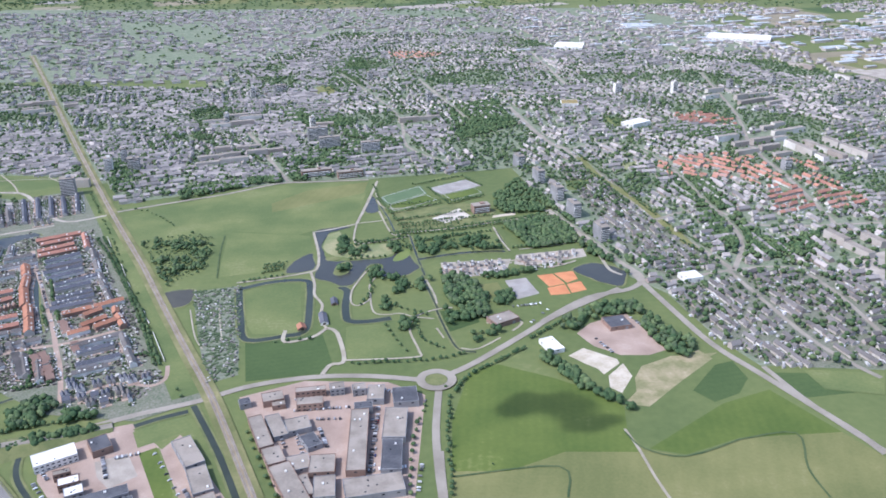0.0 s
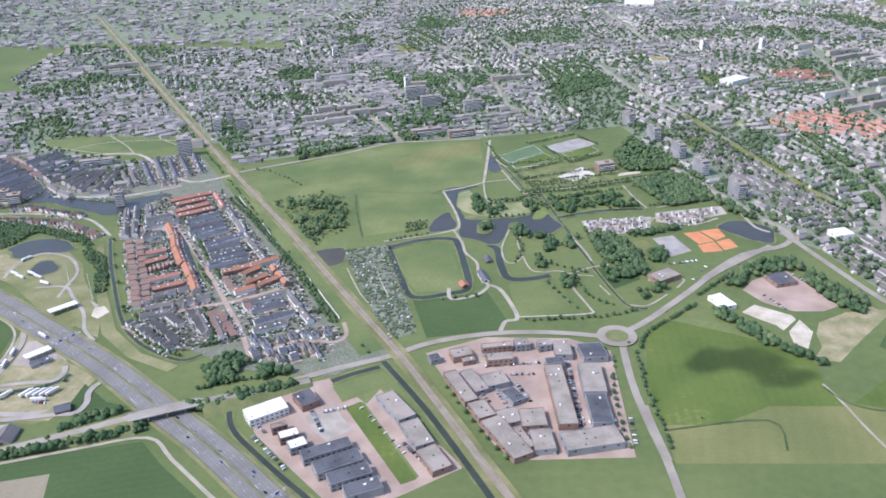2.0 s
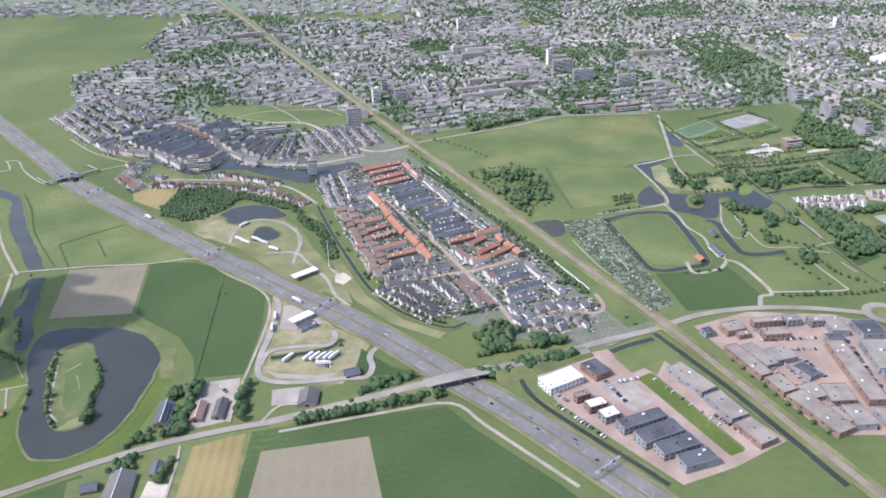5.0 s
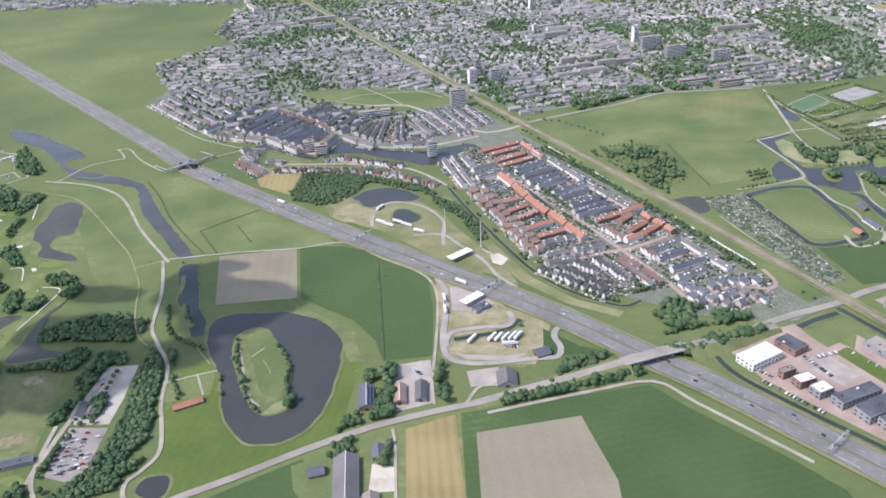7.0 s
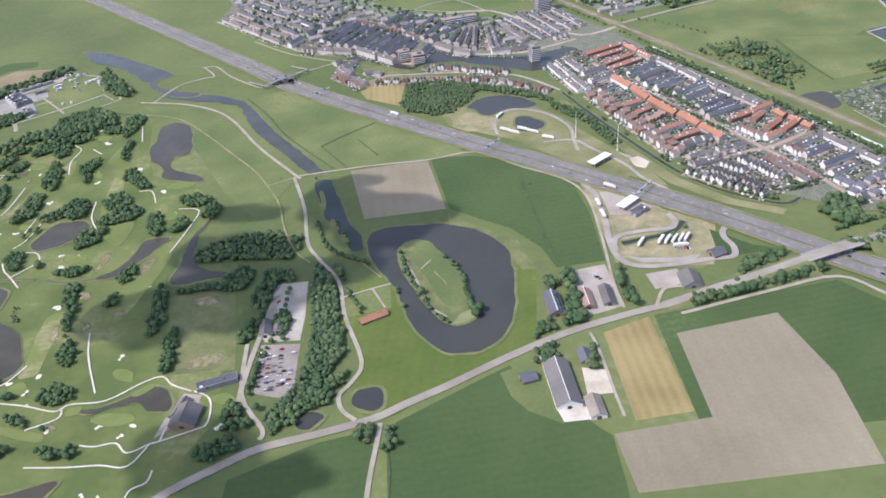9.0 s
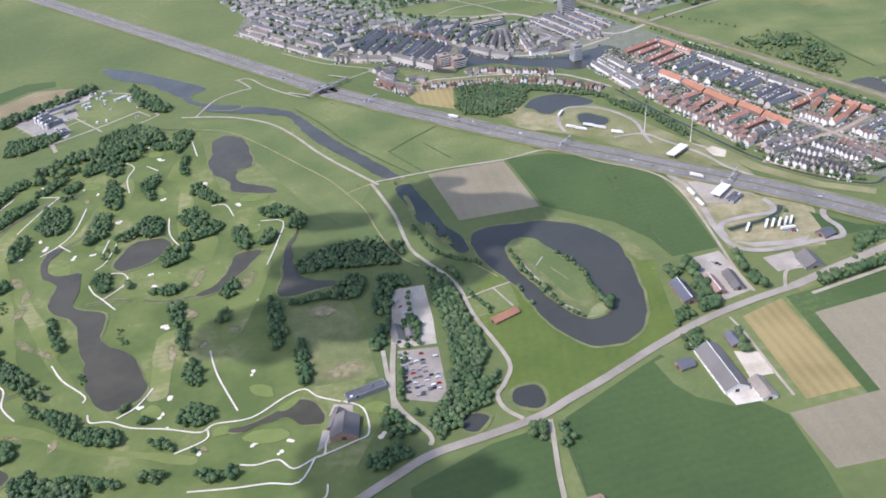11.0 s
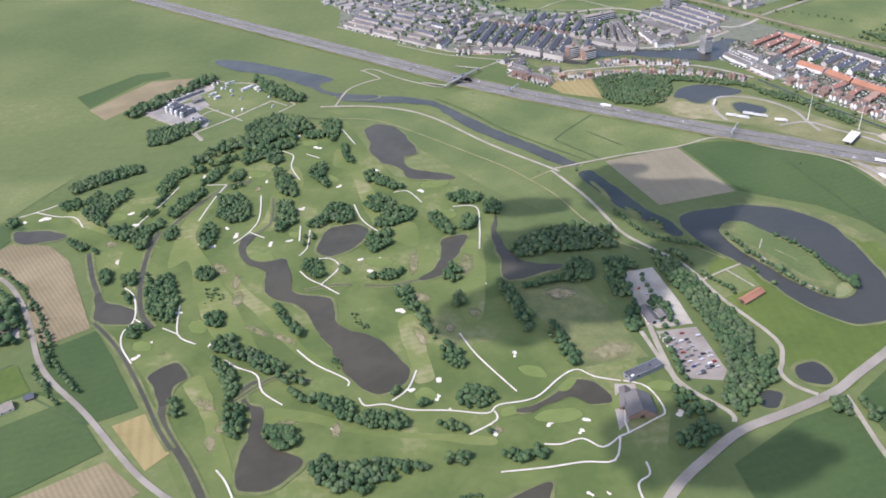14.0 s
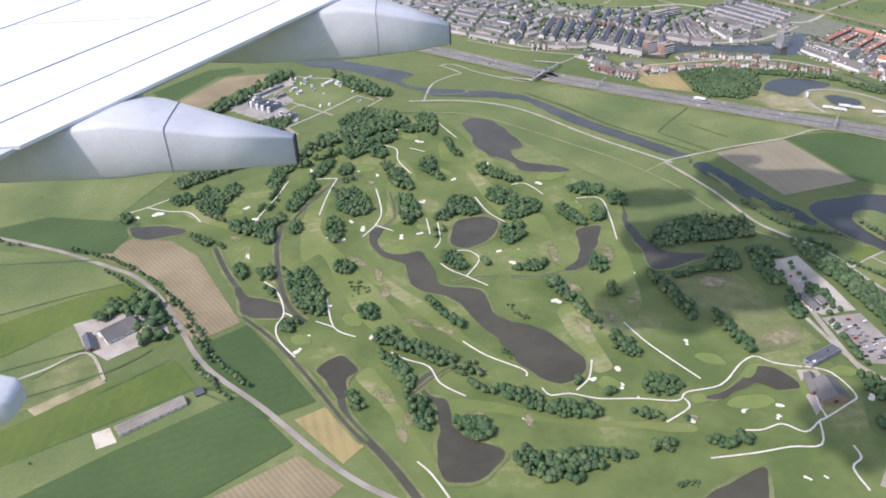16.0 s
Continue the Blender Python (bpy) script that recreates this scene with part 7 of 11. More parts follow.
def hall(pts, h, roof, wall, label):
    c, a, b, turn = squared(pts)
    base = new("office_building" if "office" in label else "canopy" if "canopy" in label else "warehouse")
    base.matrix_basis = pose(c.x, c.y, 0, 0, 0, math.degrees(turn))
    tagged(base, label, "building")
    cleared(c, max(a, b) + 3)
    rng = random.Random(label + str(int(c.x)))
    quad = [(-a, -b), (a, -b), (a, b), (-a, b)]
    inner = [(-a + 0.4, -b + 0.4), (a - 0.4, -b + 0.4), (a - 0.4, b - 0.4), (-a + 0.4, b - 0.4)]
    if "canopy" in label:
        part("roof", *prism(quad, h - 0.9, h), roof, base)
        post = box_mesh("post", 0.5, 0.5, 0, h - 0.9, WHITEWALL, 0.04)
        for i in range(max(2, int(a / 3.5))):
            for s in (-0.55, 0.55):
                piece("post", post, pose(-a + (i + 0.5) * 2 * a / max(2, int(a / 3.5)), s * b, 0), base)
        return base
    # walls with a parapet round a sunk roof
    v = [(x, y, 0) for x, y in quad] + [(x, y, h) for x, y in quad] + [(x, y, h) for x, y in inner] + [(x, y, h - 0.7) for x, y in inner]
    f = [(i + 4 * k, (i + 1) % 4 + 4 * k, (i + 1) % 4 + 4 * k + 4, i + 4 * k + 4) for k in range(3) for i in range(4)]
    shell = part("wall", v, f, wall, base)
    top = part("roof", *prism(inner, h - 0.9, h - 0.55), roof, base)
    storeys = (1.2, h * 0.58) if "office" in label else (h * 0.58,)
    for side, (half, off, rot) in enumerate(((a, -b, 0), (b, a, 90), (a, b, 180), (b, -a, 270))):
        n = max(1, int(2 * half / (5.0 if "office" in label else 12)))
        for i in range(n):
            s = (i + 0.5) / n * 2 * half - half
            m = Matrix.Rotation(radians(rot), 4, "Z") @ pose(s, -(b if rot % 180 == 0 else a) - 0.06, 0)
            if "office" not in label and i % 3 == 1 and side == 0:
                piece("loading_door", DOORWAY, m, shell)
            else:
                for z in storeys:
                    piece("window", WINDOW, m @ pose(0, 0, z), shell)
    for i in range(min(9, max(2, int(a * b / 90)))):
        piece("roof_unit" if rng.random() < 0.4 else "skylight", UNIT if rng.random() < 0.4 else SKYLIGHT, pose(rng.uniform(-0.8, 0.8) * a, rng.uniform(-0.7, 0.7) * b, h - 0.55), top)
    return base


def gable(a, b, h, ridge, over=0.5, thick=0.25):
    """A pitched roof along x over half sides a and b: verts and faces, with thickness."""
    v, f = [], []
    low = h - over * (ridge - h) / b
    for x in (-a - over, a + over):
        v += [(x, -b - over, low), (x, 0, ridge), (x, b + over, low), (x, b + over, low + thick), (x, 0, ridge + thick), (x, -b - over, low + thick)]
    f = [(i, (i + 1) % 6, (i + 1) % 6 + 6, i + 6) for i in range(6)] + [(5, 4, 3, 2, 1, 0), (6, 7, 8, 9, 10, 11)]
    return v, [t[::-1] for t in f]


def gable_walls(a, b, h, ridge):
    v = [(-a, -b, 0), (a, -b, 0), (a, b, 0), (-a, b, 0), (-a, -b, h), (a, -b, h), (a, b, h), (-a, b, h), (-a, 0, ridge), (a, 0, ridge)]
    return v, [(0, 1, 5, 4), (2, 3, 7, 6), (1, 2, 6, 9, 5), (3, 0, 4, 8, 7)]


CHIMNEY = box_mesh("chimney", 0.7, 0.9, 0, 1.6, REDWALL, 0.05)
PANEL = box_mesh("solar_panel", 2.4, 2.2, 0, 0.12, GLASS, 0.02)
BARNDOOR = box_mesh("door", 0.14, 3.6, 0, 3.4, BARK, 0.03)


def barn(pts, h, roof, wall, label):
    c, a, b, turn = squared(pts)
    base = new("barn" if "barn" in label or "shed" in label or "stable" in label else "house")
    base.matrix_basis = pose(c.x, c.y, 0, 0, 0, math.degrees(turn))
    tagged(base, label, "barn" if base.name.startswith("barn") else "house")
    cleared(c, max(a, b) + 3)
    eave, ridge = h * 0.62, h * 0.62 + b * 0.55
    shell = part("wall", *gable_walls(a, b, eave, ridge), wall, base)
    v, f = gable(a, b, eave, ridge)
    top = part("roof", v, f, roof, base)
    part("ridge", *prism([(-a - 0.5, -0.3), (a + 0.5, -0.3), (a + 0.5, 0.3), (-a - 0.5, 0.3)], ridge + 0.1, ridge + 0.4), WHITEROOF if "barn" in label else roof, base)
    for s in (-1, 1):
        piece("door", BARNDOOR, pose(s * (a + 0.05), 0, 0), shell)
    n = max(2, int(a / 3))
    for i in range(n):
        for s in (-1, 1):
            piece("window", WINDOW, pose(-a + (i + 0.5) * 2 * a / n, s * (b + 0.06), eave * 0.4) @ Matrix.Scale(0.6, 4), shell)
    if "solar" in label:
        tilt = math.degrees(math.atan2(ridge - eave, b))
        for i in range(int(a / 1.4)):
            for k in range(2):
                y = -b * (0.3 + 0.4 * k)
                piece("solar_panel", PANEL, pose(-a + 1.6 + i * 2.6, y, ridge + (ridge - eave) * y / b + 0.3, tilt), top)
    if base.name.startswith("house"):
        piece("chimney", CHIMNEY, pose(a * 0.5, 0, ridge - 0.4), top)
    return base


BAND = {}


def flats(x, y, a, b, h, label):
    base = new("apartment_block")
    base.matrix_basis = pose(x, y, 0, 0, 0, 17)
    tagged(base, label, "apartment block")
    cleared((x, y), max(a, b) / 2 + 4)
    wall = WHITEWALL if "pale" in label else REDWALL if "brick" in label else GREYWALL
    quad = [(-a / 2, -b / 2), (a / 2, -b / 2), (a / 2, b / 2), (-a / 2, b / 2)]
    shell = part("wall", *prism(quad, 0, h), wall, base)
    top = part("roof", *prism([(p * 1.02, q * 1.02) for p, q in quad], h, h + 0.7), BITUMEN, base)
    piece("lift_house", box_mesh("lift_house", min(a, b) * 0.4, min(a, b) * 0.4, 0, 2.8, wall, 0.1), pose(a * 0.1, 0, h + 0.7), top)
    for s in (-1, 1):
        key = (a, s, wall.name)
        if key not in BAND:
            BAND[key] = box_mesh("window_band", a * 0.92, 0.3, 0, 1.4, GLASS, 0.03), box_mesh("balcony", a * 0.92, 1.2, 0, 0.9, WHITEWALL, 0.05)
        for k in range(int(h / 3)):
            piece("window_band", BAND[key][0], pose(0, s * b / 2, 3 * k + 1.3), shell)
            if s < 0 and k:
                piece("balcony", BAND[key][1], pose(0, s * (b / 2 + 0.6), 3 * k + 0.1), shell)
    return base


ROOFBROWN = material("brown_roof_tiles", (0.24, 0.155, 0.12), (0.37, 0.25, 0.195), 0.6, 0.03, island=0.55)
HOUSE_ROOFS = {}
GARDEN_SHEDS, GARDEN_TREES, GARDEN_HEDGES, GARDEN_FRONTS, PARKED = [], [], [], [], []
DORMER = box_mesh("dormer", 2.4, 2.2, 0, 1.6, WHITEWALL, 0.06)


def garden(base, a, b, w, n, rng, turn):
    """Sheds, shrubs and parked cars along a row."""
    side, m = rng.choice((-1, 1)), base.matrix_basis
    v = m @ Vector((0, -side * (b + 3.2), 0))
    GARDEN_FRONTS.append((v.x, v.y, turn, 2 * a + 3))
    for i in range(n):
        s = -a + (i + 0.5) * w
        for k in (-1, 1):
            v = m @ Vector((s + rng.uniform(-2, 2), k * (b + rng.uniform(5, 8)), 0))
            if k == side:
                GARDEN_SHEDS.append((v.x, v.y, turn))
                v = m @ Vector((s + rng.uniform(-3, 3), k * (b + rng.uniform(2, 4)), 0))
                GARDEN_SHEDS.append((v.x, v.y, turn))
                v = m @ Vector((s + w / 2, k * (b + 4.5), 0))
                GARDEN_HEDGES.append((v.x, v.y, turn))
                for _ in range(3):
                    v = m @ Vector((s + rng.uniform(-3, 3), k * (b + rng.uniform(2, 7)), 0))
                    GARDEN_TREES.append((v.x, v.y))
            elif rng.random() < 0.7:
                v = m @ Vector((s, k * (b + 4), 0))
                PARKED.append((v.x, v.y, turn + rng.choice((0, 0, 90))))
            elif rng.random() < 0.6:
                GARDEN_TREES.append((v.x, v.y))


def terrace(p, q, roof, depth, h):
    p, q = Vector(p), Vector(q)
    d = q - p
    far = p.y > 1240 and p.x < -690
    n = max(1, round(d.length / (9.0 if far else 6.0)))
    w = d.length / n
    turn = math.degrees(math.atan2(d.y, d.x))
    c = (p + q) / 2
    rng = random.Random(int(c.x * 13 + c.y))
    base = new("terraced_houses" if n > 2 else "house")
    base.matrix_basis = pose(c.x, c.y, 0, 0, 0, turn)
    for i in range(n):
        v = p + d * ((i + 0.5) / n)
        cleared(v, 2.0)
    colour = {"red_roof_tiles": "red", "orange_roof_tiles": "orange", "blue_grey_roof_tiles": "dark blue-grey", "brown_roof_tiles": "brown"}.get(roof.name, "grey")
    tagged(base, f"{'row of brick terraced houses' if n > 2 else 'brick house'} with {colour} tiled pitched roofs", "house", "terraces of the new quarter")
    a, b, ridge = d.length / 2, depth / 2, h + depth * 0.36
    wall = REDWALL if colour in ("red", "orange", "brown") and rng.random() < 0.45 else WALL if rng.random() < (0.85 if far else 0.45) else WHITEWALL
    if roof.name == "brown_roof_tiles" or (depth == 9 and rng.random() < 0.75):
        # houses with their gables to the street, set slightly apart
        key = (roof.name, wall.name, depth, h, "cross")
        if key not in HOUSE_ROOFS:
            v, f = gable(b, 2.1, h, h + 2.5, 0.3)
            w0, f0 = gable_walls(b, 2.1, h, h + 2.5)
            HOUSE_ROOFS[key] = mesh_of("roof", v, f, roof), mesh_of("wall", w0, f0, wall)
        for i in range(n):
            m = pose(-a + (i + 0.5) * w, rng.choice((0, 0, 1.2, -1.2)), 0, 0, 0, 90)
            piece("roof", HOUSE_ROOFS[key][0], m, base)
            piece("wall", HOUSE_ROOFS[key][1], m, base)
        garden(base, a, b, w, n, rng, turn)
        return base
    part("wall", *gable_walls(a, b, h, ridge), wall, base)
    key = (roof.name, depth, h)
    if key not in HOUSE_ROOFS:
        v, f = gable(0.5, b, h, ridge, 0.0)
        over = 0.45
        v = [(x, y * (1 + over / b), z - (over * (ridge - h) / b if abs(y) > 0.01 else 0)) for x, y, z in v]
        HOUSE_ROOFS[key] = mesh_of("roof", v, f, roof)
    side = rng.choice((-1, 1))
    for i in range(n):
        s = -a + (i + 0.5) * w
        lift = rng.choice((0, 0, 0.25)) if n > 2 else 0
        ob = piece("roof", HOUSE_ROOFS[key], pose(s, 0, lift) @ Matrix.Diagonal((w * 0.985, 1, 1, 1)), base)
        if i % 4 == 1 and not far:
            piece("chimney", CHIMNEY, pose(s + w * 0.45, 0, ridge - 0.3 + lift), base)
        if rng.random() < (0.12 if far else 0.42):
            piece("dormer", DORMER, pose(s, side * b * 0.55, h + (ridge - h) * 0.3), base)
    garden(base, a, b, w, n, rng, turn)
    return base


# ---- the town behind: rows of houses by quarter, with gardens and trees ----
ROW_V = [(-.5, -.5, 0), (.5, -.5, 0), (.5, .5, 0), (-.5, .5, 0), (-.5, -.5, .6), (.5, -.5, .6), (.5, .5, .6), (-.5, .5, .6), (-.5, 0, 1), (.5, 0, 1)]
ROW_F = [(0, 1, 5), (0, 5, 4), (2, 3, 7), (2, 7, 6), (1, 2, 6), (1, 6, 5), (5, 6, 9), (3, 0, 4), (3, 4, 7), (7, 4, 8)]
ROOF_V = [(-.52, -.56, .55), (.52, -.56, .55), (.52, 0, 1), (-.52, 0, 1), (.52, .56, .55), (-.52, .56, .55), (-.52, -.56, .6), (.52, -.56, .6), (.52, 0, 1.05), (-.52, 0, 1.05), (.52, .56, .6), (-.52, .56, .6)]
ROOF_F = [(6, 7, 8), (6, 8, 9), (9, 8, 10), (9, 10, 11), (0, 1, 7), (0, 7, 6), (5, 11, 10), (5, 10, 4), (0, 6, 9), (5, 9, 11), (1, 8, 7), (4, 10, 8)]
BOX_V = [(-.5, -.5, 0), (.5, -.5, 0), (.5, .5, 0), (-.5, .5, 0), (-.5, -.5, 1), (.5, -.5, 1), (.5, .5, 1), (-.5, .5, 1)]
BOX_F = [(0, 1, 5), (0, 5, 4), (1, 2, 6), (1, 6, 5), (2, 3, 7), (2, 7, 6), (3, 0, 4), (3, 4, 7), (4, 5, 6), (4, 6, 7)]
TOWNS = []
OPEN_PLACES = []  # meadows, pitches and woods within the town


def open_place(pts):
    OPEN_PLACES.append(np.array(pts, float))


def town(pts, heading=None, near_pitch=0):
    q = np.array(pts, float)
    TOWNS.append(q)
    rng = np.random.default_rng(int(abs(q).sum()) % 9999)
    sheet("town_ground", pts, 0.03, QUARTER if near_pitch else TOWN, "paved streets and gardens of the town")
    size = 150.0
    cells = []
    for gx in np.arange(q[:, 0].min(), q[:, 0].max() + size, size):
        for gy in np.arange(q[:, 1].min(), q[:, 1].max() + size, size):
            cells.append((gx + rng.uniform(-45, 45), gy + rng.uniform(-45, 45)))
    cells = np.array(cells)
    turn = np.radians(np.where(rng.random(len(cells)) < 0.6, 17.5, -72.5) + rng.normal(0, 9, len(cells)))
    if heading is not None:
        turn = np.radians(np.where(rng.random(len(cells)) < 0.75, heading, heading + 90) + rng.normal(0, 3, len(cells)))
    dense = rng.choice([0.8, 0.86, 0.92, 0.6], len(cells))
    big = rng.random(len(cells)) < (0.0 if near_pitch else 0.1)
    red = rng.random(len(cells)) < 0.015
    for x, y, r in ((618, 2072, 95), (618, 1407, 80), (558, 1590, 60), (714, 1611, 120)):
        red |= np.hypot(cells[:, 0] - x, cells[:, 1] - y) < r
    places, sizes, turns, isred = [], [], [], []
    for k, (cx, cy) in enumerate(cells):
        u, w = np.array([math.cos(turn[k]), math.sin(turn[k])]), np.array([-math.sin(turn[k]), math.cos(turn[k])])
        pitch = near_pitch or (rng.uniform(19, 26) if not big[k] else 48)
        for row in np.arange(-size, size, pitch):
            s = -size + rng.uniform(0, 20)
            while s < size:
                run = rng.choice([7, 11, 11, 14, 22]) if not big[k] else rng.uniform(30, 60)
                if rng.random() < dense[k]:
                    c = np.array([cx, cy]) + u * (s + run / 2) + w * (row + rng.uniform(-1.0, 1.0))
                    places.append(c)
                    tall = rng.uniform(7, 9.6) if not big[k] else rng.uniform(9, 16)
                    sizes.append((run, rng.uniform(7.6, 9.4) if not big[k] else 13, tall))
                    turns.append(turn[k])
                    isred.append((red[k], big[k], k))
                s += run + rng.choice([0.6, 0.6, 0.6, 0.6, 7, 13])
    places, sizes, turns, isred = np.array(places), np.array(sizes), np.array(turns), np.array(isred)
    near = np.argmin(((places[:, None, :] - cells[None]) ** 2).sum(-1), 1) if len(places) < 9000 else np.concatenate([np.argmin(((p[:, None, :] - cells[None]) ** 2).sum(-1), 1) for p in np.array_split(places, 20)])
    ok = (near == isred[:, 2]) & inside(places, q) & off_lines(places, 5)
    if not near_pitch:
        ok &= np.array([noise.noise((x * 0.0042, y * 0.0042, 3.0)) for x, y in places]) < 0.3
    for o in OPEN_PLACES:
        ok &= ~inside(places, o)
    for x, y, r in CLEARED:
        ok &= np.hypot(places[:, 0] - x, places[:, 1] - y) > r + (3 if near_pitch else 8)
    for w in WATERS:
        ok &= ~inside(places, w)
    places, sizes, turns, isred = places[ok], sizes[ok], turns[ok], isred[ok]
    if near_pitch:
        sizes[:, 1:] *= 0.8
    p3 = np.c_[places, np.zeros(len(places))]
    label = "dense rows of brick houses in the town"
    flat, rd = isred[:, 1] > 0, isred[:, 0] > 0
    tagged(joined("town_houses", ROW_V, ROW_F, p3[~flat], sizes[~flat], turns[~flat], WALL), label, "houses", kind="stuff")
    for sel, mat in ((~flat & rd, ROOFRED), (~flat & ~rd, ROOFGREY if near_pitch else ROOFMIX)):
        if sel.any():
            tagged(joined("town_roofs", ROOF_V, ROOF_F, p3[sel], sizes[sel], turns[sel], mat), "tiled roofs of the town houses", "roofs", kind="stuff")
    if flat.any():
        tagged(joined("town_blocks", BOX_V, BOX_F, p3[flat], sizes[flat], turns[flat], [WALL, BITUMEN], [0] * 8 + [1] * 2), "flat roofed blocks and halls in the town", "buildings", kind="stuff")
    # garden sheds and conservatories beside the rows
    n = int(len(places) * 2.6)
    i = rng.integers(0, len(places), n)
    along, out = rng.uniform(-0.5, 0.5, n) * sizes[i, 0], rng.choice([-1, 1], n) * (sizes[i, 1] / 2 + rng.uniform(2, 8, n))
    c, s = np.cos(turns[i]), np.sin(turns[i])
    shed = np.c_[places[i, 0] + along * c - out * s, places[i, 1] + along * s + out * c, np.zeros(n)]
    tagged(joined("garden_sheds", BOX_V, BOX_F, shed, np.c_[rng.uniform(2, 5, n), rng.uniform(2, 3.5, n), rng.uniform(2, 3, n)], turns[i], GARDENWHITE), "pale garden sheds, cars and conservatories", "sheds", kind="stuff")
    # street and garden trees, thicker towards some quarters
    m = int(len(places) * 5.2)
    t = rng.uniform(q.min(0), q.max(0), (m * 2, 2))
    t = t[inside(t, q)][:m]
    leafy = np.array([noise.noise((x * 0.0042, y * 0.0042, 3.0)) for x, y in t])
    t = t[(leafy + rng.uniform(-0.45, 0.45, len(t)) > -0.2) & (not near_pitch or rng.random(len(t)) < 0.8)]
    if len(t):
        trees_at(t, (1.5, 3.4) if near_pitch else (2.7, 6.0), far=True, name="town_trees", label="street and garden trees among the houses")


def plots(pts, n):
    """Back gardens between the terraces: sheds, pale paving, hedges and small trees."""
    q = np.array(pts, float)
    rng = np.random.default_rng(int(abs(q).sum()) % 9999)
    p = rng.uniform(q.min(0), q.max(0), (n * 4, 2))
    p = p[inside(p, q)]
    p = p[off_lines(p, 0.5)]
    for w in WATERS:
        p = p[~inside(p, w)]
    house = np.array([(x, y) for x, y, r in CLEARED])
    p = p[np.array([((house - v) ** 2).sum(1).min() > 30 for v in p])][:n]
    k = len(p) // 3
    turn = np.radians(30 + rng.choice([0, 90], len(p)))
    tagged(joined("garden_sheds", BOX_V, BOX_F, np.c_[p[:k], np.zeros(k)], np.c_[rng.uniform(1.8, 4, k), rng.uniform(1.8, 3, k), rng.uniform(1.9, 2.6, k)], turn[:k], GARDENMIX), "small pale and dark sheds in the back gardens", "sheds", kind="stuff")
    a = p[k:2 * k]
    tagged(joined("garden_paving", BOX_V, BOX_F, np.c_[a, np.zeros(len(a))], np.c_[rng.uniform(2, 6, len(a)), rng.uniform(2, 4, len(a)), rng.uniform(0.9, 1.0, len(a))], turn[k:2 * k], GARDENMIX), "pale paved terraces in the back gardens", "paving", kind="stuff")
    trees_at(p[2 * k:], (0.9, 2.0), far=True, name="garden_shrubs", label="shrubs and small trees in back gardens")


GARDENMIX = material("mixed_sheds_and_paving", (0.07, 0.065, 0.055), (0.24, 0.215, 0.185), 0.8, 0.05, third=(0.62, 0.59, 0.54), island=0.85)
GARDENWHITE = material("pale_mixed_walls", (0.3, 0.29, 0.275), (0.56, 0.55, 0.53), 0.8, 0.05, third=(0.7, 0.69, 0.67), island=0.75)

# park meadows and sports fields that break the town
open_place([(566, 2051), (600, 2010), (640, 2060), (600, 2100)])
open_place([(-1120, 1680), (-720, 1520), (-640, 1400), (-800, 1420), (-1010, 1500)])
# halls of the business park
hall([(-408.2, 659.8), (-373.4, 685.3), (-362.1, 663.2), (-395.8, 646.1)], 9, WHITEROOF, WHITEWALL, 'white office building with window bands and a flat roof')
hall([(-363.8, 689.8), (-346.0, 698.1), (-331.8, 676.5), (-349.9, 669.5)], 8, BITUMENDARK, REDWALL, 'brick hall with a dark flat roof')
hall([(-375.3, 637.4), (-361.3, 643.9), (-357.8, 637.6), (-371.7, 631.3)], 9, BITUMEN, REDWALL, 'small red brick office with a grey roof')
hall([(-366.6, 626.1), (-349.4, 633.3), (-343.2, 623.8), (-360.2, 615.9)], 9, WHITEROOF, REDWALL, 'brick office block with a white roof')
hall([(-354.7, 612.6), (-339.9, 619.6), (-333.4, 608.7), (-348.5, 600.2)], 9, WHITEROOF, GREYWALL, 'grey office block with a white roof')
hall([(-341.1, 597.1), (-299.3, 617.6), (-289.1, 606.8), (-332.7, 586.8)], 9, BITUMENDARK, GREYWALL, 'long dark warehouse with office front')
hall([(-327.0, 582.2), (-288.8, 601.1), (-277.1, 587.6), (-317.4, 565.5)], 9, BITUMENDARK, GREYWALL, 'long dark warehouse with office front')
hall([(-311.9, 565.5), (-277.3, 582.9), (-267.2, 567.7), (-303.7, 553.1)], 9, BITUMENDARK, GREYWALL, 'long dark warehouse with office front')
hall([(-295.9, 550.3), (-265.5, 563.3), (-256.3, 548.8), (-287.1, 537.7)], 9, BITUMENDARK, GREYWALL, 'dark warehouse with a pale roof edge')
hall([(-277.8, 684.4), (-259.8, 696.5), (-235.1, 653.7), (-249.7, 644.4)], 7, BITUMEN, GREYWALL, 'grey unit hall with a flat roof')
hall([(-248.4, 640.0), (-233.9, 649.1), (-215.2, 614.6), (-232.4, 602.0)], 7, BITUMEN, GREYWALL, 'grey unit hall with a flat roof')
hall([(-232.8, 597.9), (-214.1, 610.4), (-199.5, 578.7), (-214.4, 569.4)], 7, BITUMEN, REDWALL, 'unit hall with a brick end and flat roof')
hall([(-224.6, 760.1), (-214.9, 763.6), (-210.5, 753.4), (-223.3, 747.7)], 7, BITUMENDARK, GREYWALL, 'small blue-grey hall with flat roof')
hall([(-202.6, 769.1), (-181.1, 776.3), (-175.5, 759.0), (-197.9, 752.0)], 8, BITUMEN, REDWALL, 'brick hall with a grey flat roof')
hall([(-166.6, 777.2), (-134.1, 784.6), (-131.9, 772.8), (-165.9, 770.2)], 9, BITUMEN, REDWALL, 'long brick office with a flat roof')
